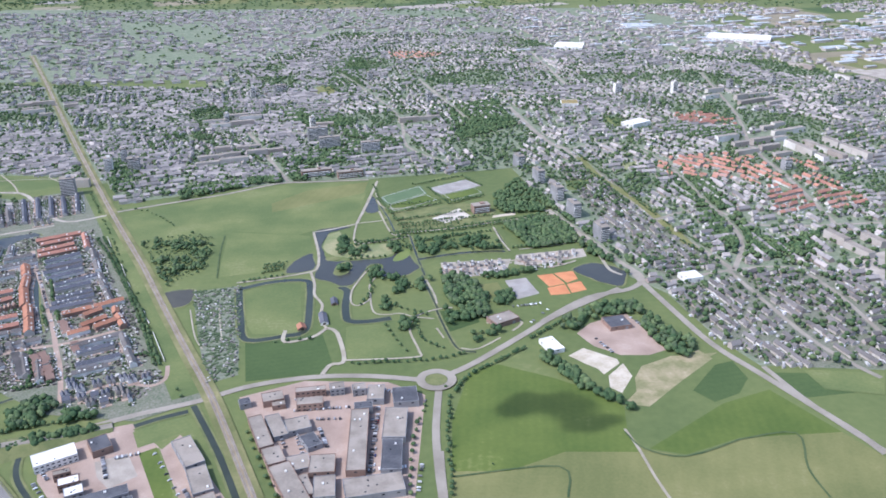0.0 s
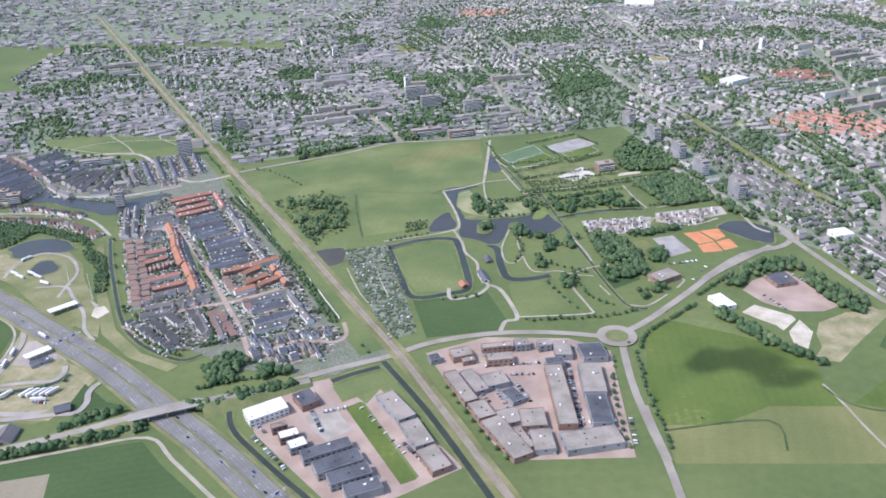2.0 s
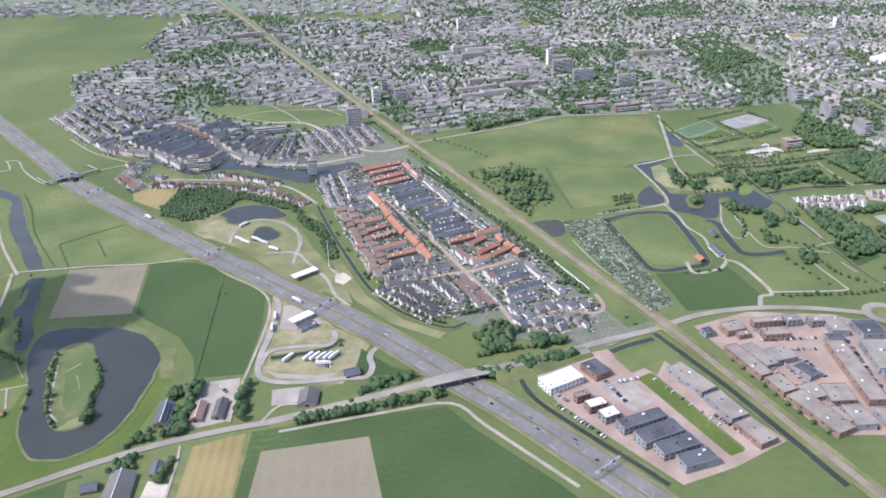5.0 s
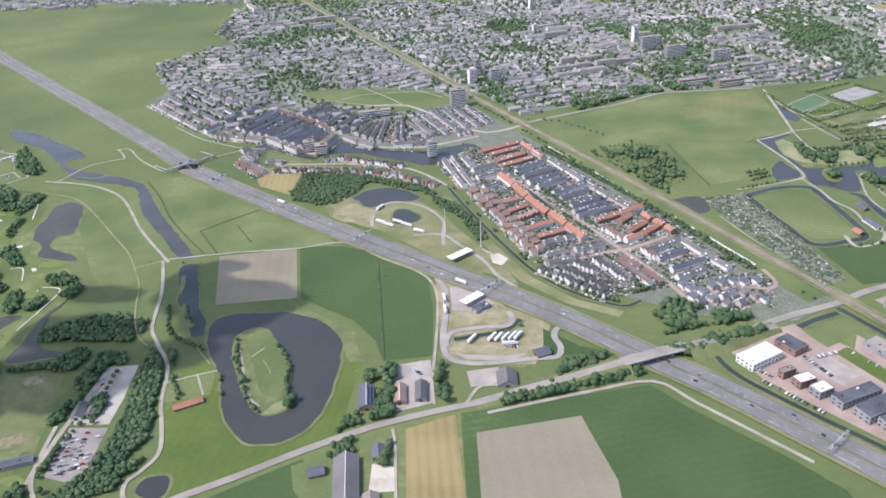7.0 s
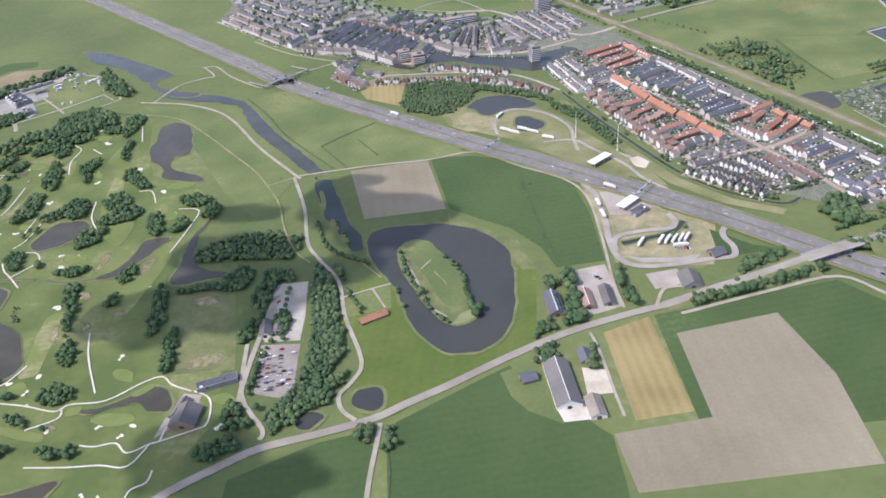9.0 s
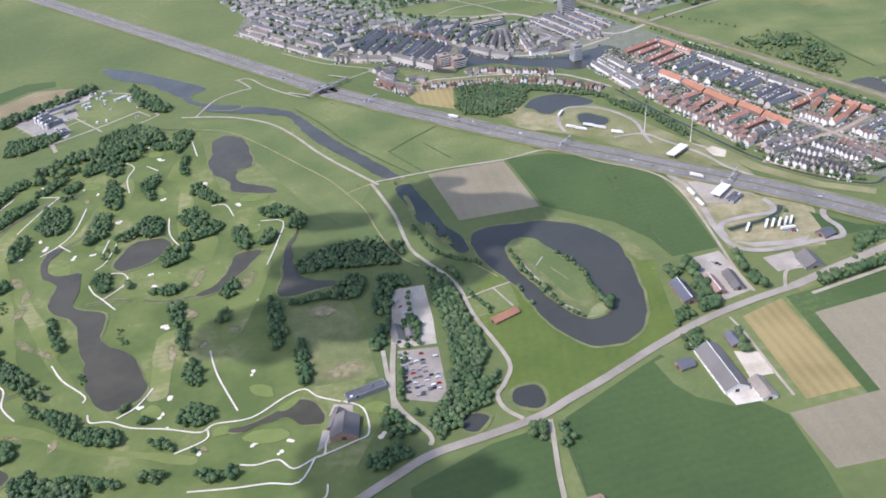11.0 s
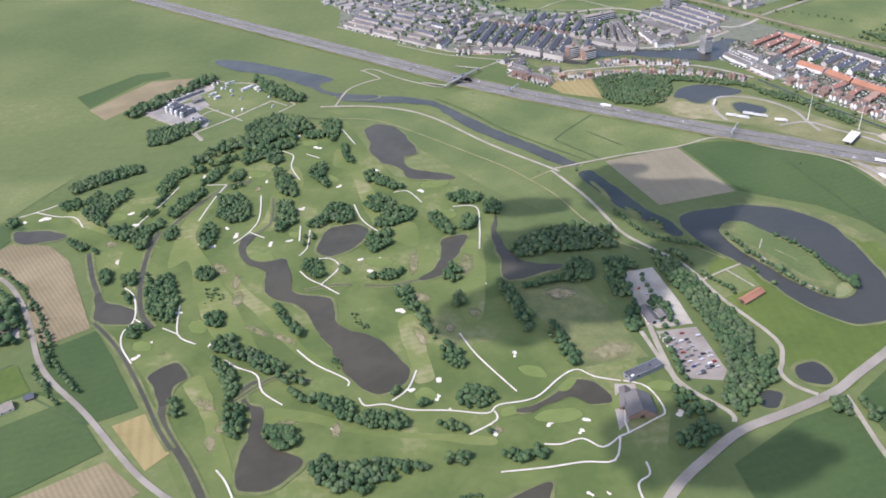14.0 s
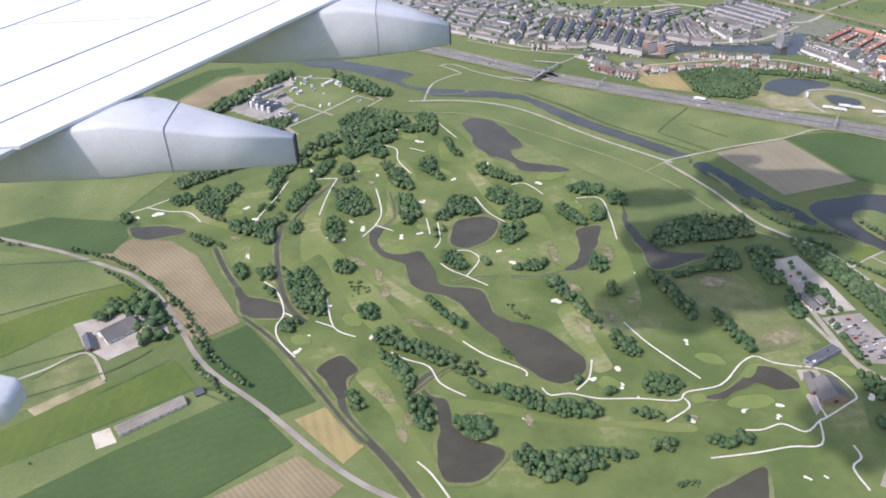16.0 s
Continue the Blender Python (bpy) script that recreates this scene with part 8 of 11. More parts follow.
hall([(-161.5, 758.7), (-133.9, 762.4), (-132.4, 747.8), (-160.8, 744.1)], 9, BITUMEN, REDWALL, 'brick office with a flat roof')
hall([(-129.3, 787.1), (-114.3, 789.6), (-112.0, 776.5), (-128.8, 772.9)], 9, BITUMEN, GREYWALL, 'square grey office with flat roof')
hall([(-103.0, 783.7), (-90.3, 787.4), (-88.9, 774.4), (-104.3, 771.9)], 9, BITUMEN, GREYWALL, 'square grey office with flat roof')
hall([(-85.8, 781.9), (-68.7, 785.6), (-67.0, 757.8), (-86.4, 753.1)], 8, BITUMEN, GREYWALL, 'grey hall beside the ring road')
hall([(-58.9, 777.4), (-34.1, 780.0), (-28.8, 753.7), (-56.9, 745.6)], 8, BITUMENDARK, GREYWALL, 'dark roofed showroom by the roundabout')
hall([(-100.7, 735.3), (-82.0, 738.8), (-77.3, 635.7), (-96.0, 633.7)], 8, BITUMEN, REDWALL, 'long central hall with a pale flat roof')
hall([(-66.5, 739.0), (-39.0, 739.2), (-43.1, 687.7), (-63.5, 685.5)], 8, BITUMEN, GREYWALL, 'wide hall with a pale flat roof')
hall([(-64.3, 682.6), (-44.0, 684.8), (-43.1, 637.9), (-62.9, 634.1)], 8, BITUMENDARK, GREYWALL, 'hall with a dark new flat roof')
hall([(-94.6, 620.9), (-43.1, 634.4), (-38.0, 605.2), (-94.9, 596.3)], 8, BITUMEN, GREYWALL, 'wide hall with a long glazed front')
hall([(-209.9, 727.1), (-194.1, 729.4), (-173.8, 681.7), (-184.2, 669.2)], 7, BITUMEN, REDWALL, 'angled hall along the railway')
hall([(-183.8, 668.2), (-166.6, 680.8), (-157.0, 652.8), (-170.9, 645.4)], 7, BITUMEN, REDWALL, 'angled hall along the railway')
hall([(-170.1, 643.7), (-153.5, 651.1), (-120.6, 593.2), (-144.6, 588.1)], 7, BITUMEN, REDWALL, 'long angled hall with a brick front')
hall([(-175.6, 718.0), (-145.6, 727.8), (-139.3, 708.0), (-155.7, 700.7)], 7, BITUMEN, GREYWALL, 'inner courtyard hall with flat roof')
hall([(-151.2, 696.2), (-134.0, 696.4), (-124.5, 681.8), (-136.8, 671.1)], 6, BITUMENDARK, GREYWALL, 'small dark roofed hall')
hall([(-133.1, 665.1), (-108.8, 658.0), (-106.2, 634.8), (-131.8, 632.8)], 7, BITUMEN, REDWALL, 'brick corner hall with a flat roof')
hall([(-192.8, 729.8), (-176.2, 733.2), (-161.4, 697.1), (-173.9, 691.0)], 6, BITUMEN, GREYWALL, 'low hall between courtyard yards')
hall([(-155.8, 656.0), (-138.5, 668.3), (-130.8, 647.3), (-147.6, 633.8)], 6, BITUMEN, GREYWALL, 'low grey hall with rooflights')
hall([(-147.0, 631.2), (-131.8, 632.3), (-121.3, 604.8), (-134.1, 600.6)], 6, BITUMEN, REDWALL, 'low brick hall with rooflights')
hall([(-97.3, 748.1), (-78.7, 750.5), (-79.0, 739.5), (-98.9, 736.0)], 9, BITUMENDARK, GREYWALL, 'dark end block of the long hall')
hall([(-190.5, 760.8), (-177.5, 765.5), (-173.3, 752.0), (-186.5, 745.2)], 6, BITUMEN, REDWALL, 'small brick hall by the road')
hall([(-127.3, 626.8), (-103.4, 631.4), (-103.8, 599.0), (-120.2, 598.8)], 7, BITUMEN, GREYWALL, 'grey hall at the yard entrance')
# service areas, farms and club buildings
hall([(-683.1, 772.3), (-662.2, 793.7), (-656.3, 784.3), (-675.2, 764.2)], 6, WHITEROOF, WHITEWALL, 'white canopy of a filling station')
hall([(-671.6, 759.2), (-654.8, 774.4), (-648.3, 766.5), (-663.6, 752.6)], 4.5, BITUMENDARK, GREYWALL, 'small dark roofed station shop')
hall([(-701.1, 876.7), (-676.2, 899.0), (-670.5, 890.9), (-695.7, 866.0)], 6, WHITEROOF, WHITEWALL, 'white canopy of a filling station')
hall([(56.5, 945.3), (87.2, 963.5), (92.7, 941.1), (62.4, 922.0)], 7, BITUMEN, REDWALL, 'low brick school building')
hall([(115.7, 885.8), (130.4, 892.5), (143.9, 864.2), (125.8, 855.3)], 6, WHITEROOF, WHITEWALL, 'low hall with a white roof')
hall([(205.4, 939.6), (232.6, 948.3), (233.7, 918.9), (203.9, 912.3)], 6, BITUMENDARK, REDWALL, 'dark roofed hall in a paved yard')
hall([(-1086.5, 511.2), (-1053.0, 524.4), (-1049.6, 516.3), (-1082.1, 502.5)], 5, BITUMENDARK, GREYWALL, 'long low shed of the driving range')
hall([(433.3, 1923.5), (481.8, 1959.5), (490.3, 1925.7), (438.7, 1885.7)], 12, WHITEROOF, WHITEWALL, 'large white building in the town')
hall([(313.6, 2154.1), (353.6, 2171.6), (352.4, 2125.2), (313.2, 2108.3)], 12, WHEAT, WHITEWALL, 'yellow building in the town centre')
hall([(1036.5, 3293.4), (1250.4, 3213.7), (1221.6, 3078.5), (1013.4, 3179.9)], 12, WHITEROOF, WHITEWALL, 'very large white distribution hall')
hall([(428.4, 3125.5), (532.2, 3115.9), (503.8, 3003.4), (403.4, 3012.3)], 10, WHITEROOF, WHITEWALL, 'long white hall behind the town')
hall([(765.9, 3594.1), (891.1, 3615.8), (878.9, 3513.7), (757.1, 3493.2)], 10, GLASSROOF, WHITEWALL, 'distant greenhouse with a glass roof')
hall([(338.6, 1070.7), (364.9, 1077.6), (362.2, 1054.5), (334.9, 1047.9)], 8, WHITEROOF, WHITEWALL, 'white shop building by the crossing')
barn([(-784.4, 518.7), (-763.0, 524.7), (-756.4, 470.9), (-776.0, 465.6)], 7, ROOFGREY, WHITEWALL, 'long farm barn with a grey ridged roof')
barn([(-753.2, 478.0), (-741.5, 480.6), (-737.7, 459.4), (-750.6, 452.6)], 5, BITUMEN, WHITEWALL, 'small farm shed with a grey roof')
barn([(-805.3, 508.0), (-792.0, 512.8), (-789.5, 501.5), (-802.5, 498.1)], 5, ROOFDARK, REDWALL, 'farmhouse with a dark tiled roof')
barn([(-752.6, 535.2), (-743.3, 539.1), (-740.4, 524.1), (-750.6, 519.0)], 5, ROOFDARK, REDWALL, 'farmhouse with a dark hipped roof')
barn([(-775.4, 617.4), (-762.4, 623.6), (-757.8, 590.0), (-771.3, 585.1)], 6, ROOFDARK, REDWALL, 'barn with solar panels on its roof')
barn([(-742.7, 621.7), (-731.6, 624.5), (-728.1, 597.7), (-740.6, 594.3)], 5, ROOFBROWN, REDWALL, 'barn with a rusty brown roof')
barn([(-721.6, 626.4), (-711.3, 630.2), (-709.2, 601.5), (-720.1, 598.8)], 5, ROOFGREY, GREYWALL, 'grey stable in the farmyard')
barn([(-643.2, 641.7), (-624.6, 646.9), (-623.2, 623.5), (-641.6, 619.4)], 5, ROOFGREY, GREYWALL, 'grey riding stable with pale yard')
barn([(-951.4, 594.1), (-927.1, 607.1), (-924.4, 600.0), (-948.9, 585.5)], 4, ROOFORANGE, REDWALL, 'long low house with an orange tiled roof')
barn([(-1046.3, 594.2), (-1036.2, 598.7), (-1032.6, 575.0), (-1043.1, 574.0)], 5, ROOFGREY, WHITEWALL, 'storage shed with a grey roof')
barn([(-1032.4, 593.3), (-1025.0, 597.1), (-1023.1, 580.9), (-1030.2, 578.9)], 5, ROOFGREY, WHITEWALL, 'small grey storage shed in the yard')
barn([(-1091.4, 482.9), (-1076.3, 486.8), (-1070.5, 465.4), (-1099.1, 458.0)], 6, ROOFGREY, REDWALL, 'golf club house with a grey hipped roof')
barn([(-1093.8, 494.8), (-1085.4, 495.9), (-1091.8, 473.8), (-1099.1, 472.6)], 4.5, ROOFGREY, REDWALL, 'side house of the golf club')
barn([(-1650.9, 539.9), (-1601.0, 564.8), (-1595.6, 557.6), (-1644.4, 528.7)], 5, BITUMEN, WHITEWALL, 'very long grey poultry shed')
barn([(-1688.1, 671.2), (-1663.2, 688.9), (-1653.3, 670.2), (-1678.9, 650.2)], 6, ROOFGREY, WHITEWALL, 'large farm shed with a grey roof')
barn([(-1702.1, 665.6), (-1695.3, 669.3), (-1685.8, 647.5), (-1693.6, 642.6)], 6, ROOFDARK, REDWALL, 'farmhouse with a dark roof')
barn([(-1652.0, 667.0), (-1637.7, 674.5), (-1630.3, 658.3), (-1644.6, 652.8)], 5, ROOFBROWN, REDWALL, 'farmhouse with a brown roof')
barn([(-1592.7, 571.2), (-1586.1, 574.2), (-1582.2, 567.8), (-1589.3, 565.0)], 4, ROOFDARK, REDWALL, 'small dark shed at the field edge')
barn([(-907.2, 377.8), (-898.2, 379.7), (-896.9, 370.3), (-907.3, 367.7)], 5, ROOFBROWN, WHITEWALL, 'white cottage with a brown roof')
barn([(-604.1, 679.7), (-591.1, 686.8), (-589.0, 673.3), (-603.2, 667.5)], 5, ROOFDARK, REDWALL, 'service area restaurant with a dark roof')
barn([(-165.6, 963.7), (-159.1, 971.6), (-151.8, 942.8), (-159.7, 936.8)], 5, ROOFDARK, WHITEWALL, 'old mill house in the park')
barn([(-190.8, 935.0), (-182.5, 942.5), (-178.4, 930.1), (-186.7, 922.8)], 4, ROOFORANGE, REDWALL, 'small house with an orange roof')
barn([(-156.5, 1010.6), (-149.3, 1015.6), (-145.8, 998.2), (-152.9, 993.3)], 4, ROOFDARK, REDWALL, 'park lodge with a dark roof')
# tower blocks and flats
flats(-707, 1474, 26, 18, 34, 'dark blue-grey tower block')
flats(-740, 1226, 14, 14, 26, 'slim grey tower on the quay')
flats(-287, 1840, 45, 13, 30, 'grey slab of flats among trees')
flats(-249, 1756, 45, 13, 30, 'grey slab of flats among trees')
flats(-309, 1916, 13, 13, 36, 'pale tower of flats')
flats(-158, 1736, 40, 13, 24, 'grey slab of flats')
flats(-681, 1610, 16, 16, 32, 'pale square tower of flats')
flats(-634, 1621, 24, 14, 28, 'grey tower of flats')
flats(-671, 1670, 12, 12, 34, 'slim tower of flats')
flats(-530, 2289, 14, 14, 32, 'pale tower of flats')
flats(-535, 2004, 12, 12, 26, 'slim pale tower of flats')
flats(154, 1610, 14, 30, 26, 'slab of flats at the park edge')
flats(183, 1513, 14, 30, 26, 'slab of flats at the park edge')
flats(206, 1414, 14, 30, 26, 'slab of flats at the park edge')
flats(223, 1326, 14, 30, 26, 'slab of flats at the park edge')
flats(250, 1217, 14, 30, 26, 'slab of flats at the park edge')
flats(644, 2277, 14, 14, 32, 'distant pale tower of flats')
flats(489, 2288, 20, 14, 28, 'distant pale tower of flats')
flats(-219, 2494, 14, 14, 30, 'distant grey tower of flats')
flats(-137, 3284, 14, 14, 30, 'distant grey tower of flats')
flats(-462, 2352, 30, 14, 24, 'distant grey slab of flats')
flats(-35, 2203, 14, 14, 26, 'distant grey slab of flats')
flats(811, 2318, 14, 14, 26, 'distant grey tower of flats')
flats(945, 2355, 14, 14, 26, 'distant grey tower of flats')
flats(1025, 2115, 14, 14, 26, 'distant grey tower of flats')
flats(682, 1569, 16, 14, 22, 'distant grey slab of flats')
flats(-253, 1569, 60, 14, 14, 'long brick apartment block')
flats(-185, 1558, 50, 14, 14, 'long brick apartment block')
flats(64, 1352, 30, 18, 14, 'brick house beside the ruin')
flats(-858, 1427, 60, 12, 12, 'curved grey apartment block by the park')
flats(-924, 1247, 20, 16, 16, 'brick apartment block on the quay')
flats(-947, 1259, 18, 14, 18, 'brick corner block on the quay')
# terraces
terrace((-660, 1231), (-601, 1266), ROOFRED, 8.6, 5.5)
terrace((-646, 1215), (-604, 1241), ROOFRED, 8.6, 5.5)
terrace((-638, 1186), (-593, 1218), ROOFRED, 8.6, 5.5)
terrace((-629, 1169), (-581, 1199), ROOFRED, 8.6, 5.5)
terrace((-594, 1260), (-579, 1230), ROOFRED, 8.6, 5.5)
terrace((-578, 1228), (-564, 1199), ROOFRED, 8.6, 5.5)
terrace((-608, 1144), (-567, 1177), ROOFDARK, 8.6, 5.5)
terrace((-598, 1123), (-554, 1153), ROOFDARK, 8.6, 5.5)
terrace((-591, 1102), (-546, 1132), ROOFDARK, 8.6, 5.5)
terrace((-579, 1084), (-536, 1114), ROOFDARK, 8.6, 5.5)
terrace((-558, 1062), (-508, 1096), ROOFDARK, 8.6, 5.5)
terrace((-549, 1044), (-508, 1070), ROOFDARK, 8.6, 5.5)
terrace((-537, 1018), (-496, 1045), ROOFDARK, 8.6, 5.5)
terrace((-535, 1000), (-488, 1030), ROOFDARK, 8.6, 5.5)
terrace((-531, 986), (-483, 1011), ROOFDARK, 8.6, 5.5)
terrace((-554, 1193), (-534, 1152), ROOFGREY, 8.6, 5.5)
terrace((-531, 1148), (-513, 1111), ROOFGREY, 8.6, 5.5)
terrace((-507, 1100), (-494, 1076), ROOFGREY, 8.6, 5.5)
terrace((-493, 1072), (-481, 1052), ROOFGREY, 8.6, 5.5)
terrace((-479, 1047), (-457, 1010), ROOFGREY, 8.6, 5.5)
terrace((-632, 1132), (-612, 1094), ROOFORANGE, 12.0, 6)
terrace((-610, 1090), (-595, 1049), ROOFORANGE, 12.0, 6)
terrace((-594, 1047), (-569, 996), ROOFORANGE, 12.0, 6)
terrace((-565, 996), (-547, 960), ROOFORANGE, 12.0, 6)
terrace((-546, 958), (-528, 920), ROOFORANGE, 12.0, 6)
terrace((-633, 1034), (-608, 1046), ROOFRED, 8.6, 5.5)
terrace((-624, 1004), (-599, 1023), ROOFRED, 8.6, 5.5)
terrace((-611, 982), (-583, 1003), ROOFBROWN, 8.6, 5.5)
terrace((-600, 952), (-566, 970), ROOFRED, 8.6, 5.5)
terrace((-588, 927), (-553, 946), ROOFRED, 8.6, 5.5)
terrace((-581, 907), (-568, 915), ROOFGREY, 8.6, 5.5)
terrace((-566, 917), (-556, 922), ROOFGREY, 8.6, 5.5)
terrace((-553, 923), (-542, 929), ROOFGREY, 8.6, 5.5)
terrace((-719, 1198), (-703, 1147), ROOFGREY, 8.6, 5.5)
terrace((-700, 1140), (-684, 1094), ROOFGREY, 8.6, 5.5)
terrace((-707, 1208), (-690, 1154), ROOFGREY, 8.6, 5.5)
terrace((-688, 1145), (-672, 1099), ROOFGREY, 8.6, 5.5)
terrace((-690, 1211), (-674, 1170), ROOFGREY, 8.6, 5.5)
terrace((-667, 1125), (-623, 1154), ROOFGREY, 8.6, 5.5)
terrace((-674, 1152), (-640, 1174), ROOFGREY, 8.6, 5.5)
terrace((-657, 1087), (-635, 1105), ROOFGREY, 8.6, 5.5)
terrace((-580, 876), (-547, 888), ROOFGREY, 8.6, 5.5)
terrace((-543, 890), (-506, 905), ROOFGREY, 8.6, 5.5)
terrace((-579, 857), (-548, 869), ROOFGREY, 8.6, 5.5)
terrace((-508, 971), (-490, 983), ROOFGREY, 8.6, 5.5)
terrace((-508, 971), (-476, 990), ROOFORANGE, 8.6, 6)
terrace((-474, 992), (-441, 1014), ROOFORANGE, 8.6, 6)
terrace((-478, 967), (-461, 986), ROOFORANGE, 8.6, 6)
terrace((-470, 938), (-446, 963), ROOFORANGE, 8.6, 6)
terrace((-478, 915), (-455, 930), ROOFORANGE, 8.6, 6)
terrace((-451, 934), (-430, 954), ROOFORANGE, 8.6, 6)
terrace((-444, 989), (-436, 971), ROOFORANGE, 8.6, 6)
terrace((-500, 952), (-479, 918), ROOFBROWN, 8.6, 5.5)
terrace((-433, 967), (-423, 953), ROOFORANGE, 8.6, 6)
terrace((-422, 949), (-414, 936), ROOFORANGE, 8.6, 6)
terrace((-459, 883), (-409, 916), ROOFGREY, 8.6, 5.5)
terrace((-447, 867), (-409, 890), ROOFDARK, 8.6, 5.5)
terrace((-436, 839), (-392, 863), ROOFDARK, 8.6, 5.5)
terrace((-433, 820), (-397, 839), ROOFGREY, 8.6, 5.5)
terrace((-409, 916), (-389, 880), ROOFGREY, 8.6, 5.5)
terrace((-388, 875), (-368, 840), ROOFGREY, 8.6, 5.5)
terrace((-489, 871), (-472, 843), ROOFBROWN, 8.6, 5.5)
terrace((-470, 839), (-452, 809), ROOFBROWN, 8.6, 5.5)
terrace((-511, 866), (-484, 818), ROOFGREY, 8.6, 5.5)
terrace((-485, 849), (-463, 805), ROOFGREY, 8.6, 5.5)
terrace((-461, 894), (-447, 869), ROOFBROWN, 8.6, 5.5)
terrace((-673, 1081), (-669, 1070), ROOFBROWN, 9, 5.5)
terrace((-666, 1063), (-662, 1052), ROOFBROWN, 9, 5.5)
terrace((-659, 1045), (-655, 1034), ROOFBROWN, 9, 5.5)
terrace((-652, 1028), (-648, 1018), ROOFBROWN, 9, 5.5)
terrace((-645, 1011), (-641, 1001), ROOFBROWN, 9, 5.5)
terrace((-638, 995), (-634, 985), ROOFBROWN, 9, 5.5)
terrace((-632, 979), (-628, 970), ROOFBROWN, 9, 5.5)
terrace((-626, 964), (-622, 954), ROOFBROWN, 9, 5.5)
terrace((-620, 949), (-616, 939), ROOFBROWN, 9, 5.5)
terrace((-614, 934), (-610, 925), ROOFBROWN, 9, 5.5)
terrace((-608, 920), (-604, 911), ROOFBROWN, 9, 5.5)
terrace((-602, 906), (-599, 897), ROOFBROWN, 9, 5.5)
terrace((-596, 892), (-593, 883), ROOFBROWN, 9, 5.5)
terrace((-659, 1079), (-654, 1067), ROOFBROWN, 9, 5.5)
terrace((-651, 1059), (-646, 1047), ROOFBROWN, 9, 5.5)
terrace((-643, 1040), (-638, 1028), ROOFBROWN, 9, 5.5)
terrace((-635, 1022), (-631, 1010), ROOFBROWN, 9, 5.5)
terrace((-628, 1003), (-623, 992), ROOFBROWN, 9, 5.5)
terrace((-621, 986), (-616, 975), ROOFBROWN, 9, 5.5)
terrace((-614, 968), (-609, 958), ROOFBROWN, 9, 5.5)
terrace((-607, 952), (-603, 942), ROOFBROWN, 9, 5.5)
terrace((-600, 936), (-596, 926), ROOFBROWN, 9, 5.5)
terrace((-594, 920), (-590, 910), ROOFBROWN, 9, 5.5)
terrace((-587, 904), (-583, 895), ROOFBROWN, 9, 5.5)
terrace((-590, 847), (-584, 843), ROOFGREY, 9, 5.5)
terrace((-581, 840), (-576, 836), ROOFGREY, 9, 5.5)
terrace((-573, 833), (-568, 829), ROOFGREY, 9, 5.5)
terrace((-565, 826), (-560, 822), ROOFGREY, 9, 5.5)
terrace((-558, 819), (-553, 815), ROOFGREY, 9, 5.5)
terrace((-550, 813), (-545, 809), ROOFGREY, 9, 5.5)
terrace((-542, 806), (-538, 802), ROOFGREY, 9, 5.5)
terrace((-535, 800), (-530, 796), ROOFGREY, 9, 5.5)
terrace((-527, 793), (-523, 789), ROOFGREY, 9, 5.5)
terrace((-520, 787), (-516, 783), ROOFGREY, 9, 5.5)
terrace((-584, 861), (-577, 864), ROOFGREY, 9, 5.5)
terrace((-572, 867), (-565, 870), ROOFGREY, 9, 5.5)
terrace((-561, 872), (-554, 876), ROOFGREY, 9, 5.5)
terrace((-549, 878), (-542, 882), ROOFGREY, 9, 5.5)
terrace((-537, 884), (-530, 888), ROOFGREY, 9, 5.5)
terrace((-525, 890), (-518, 894), ROOFGREY, 9, 5.5)
terrace((-560, 844), (-536, 819), ROOFGREY, 9, 5.5)
terrace((-533, 816), (-516, 798), ROOFGREY, 9, 5.5)
terrace((-546, 860), (-524, 837), ROOFGREY, 9, 5.5)
terrace((-523, 869), (-489, 818), ROOFGREY, 9, 5.5)
terrace((-570, 833), (-552, 814), ROOFGREY, 9, 5.5)
terrace((-497, 864), (-465, 813), ROOFBROWN, 9, 5.5)
terrace((-508, 857), (-500, 845), ROOFGREY, 9, 5.5)
terrace((-433, 804), (-424, 808), ROOFDARK, 9, 5.0)
terrace((-426, 793), (-417, 798), ROOFDARK, 9, 5.0)
terrace((-415, 788), (-407, 793), ROOFDARK, 9, 5.0)
terrace((-401, 799), (-392, 804), ROOFDARK, 9, 5.0)
terrace((-388, 806), (-379, 811), ROOFDARK, 9, 5.0)
terrace((-374, 810), (-366, 815), ROOFDARK, 9, 5.0)
terrace((-364, 808), (-355, 813), ROOFDARK, 9, 5.0)
terrace((-349, 812), (-340, 816), ROOFDARK, 9, 5.0)
terrace((-407, 772), (-399, 777), ROOFDARK, 9, 5.0)
terrace((-394, 776), (-386, 780), ROOFDARK, 9, 5.0)
terrace((-383, 778), (-374, 782), ROOFDARK, 9, 5.0)
terrace((-369, 783), (-360, 788), ROOFGREY, 9, 5.0)
terrace((-360, 777), (-351, 782), ROOFGREY, 9, 5.0)
terrace((-352, 768), (-344, 772), ROOFDARK, 9, 5.0)
terrace((-393, 760), (-385, 765), ROOFGREY, 9, 5.0)
terrace((-379, 763), (-371, 768), ROOFDARK, 9, 5.0)
terrace((-427, 776), (-419, 781), ROOFDARK, 9, 5.0)
terrace((-422, 767), (-414, 771), ROOFDARK, 9, 5.0)
terrace((-1309, 1524), (-1262, 1474), ROOFGREY, 8.2, 5.5)
terrace((-1257, 1467), (-1216, 1423), ROOFGREY, 8.2, 5.5)
terrace((-1211, 1417), (-1170, 1373), ROOFGREY, 8.2, 5.5)
terrace((-1299, 1544), (-1253, 1494), ROOFGREY, 8.2, 5.5)
terrace((-1247, 1487), (-1207, 1444), ROOFGREY, 8.2, 5.5)
terrace((-1201, 1438), (-1160, 1394), ROOFGREY, 8.2, 5.5)
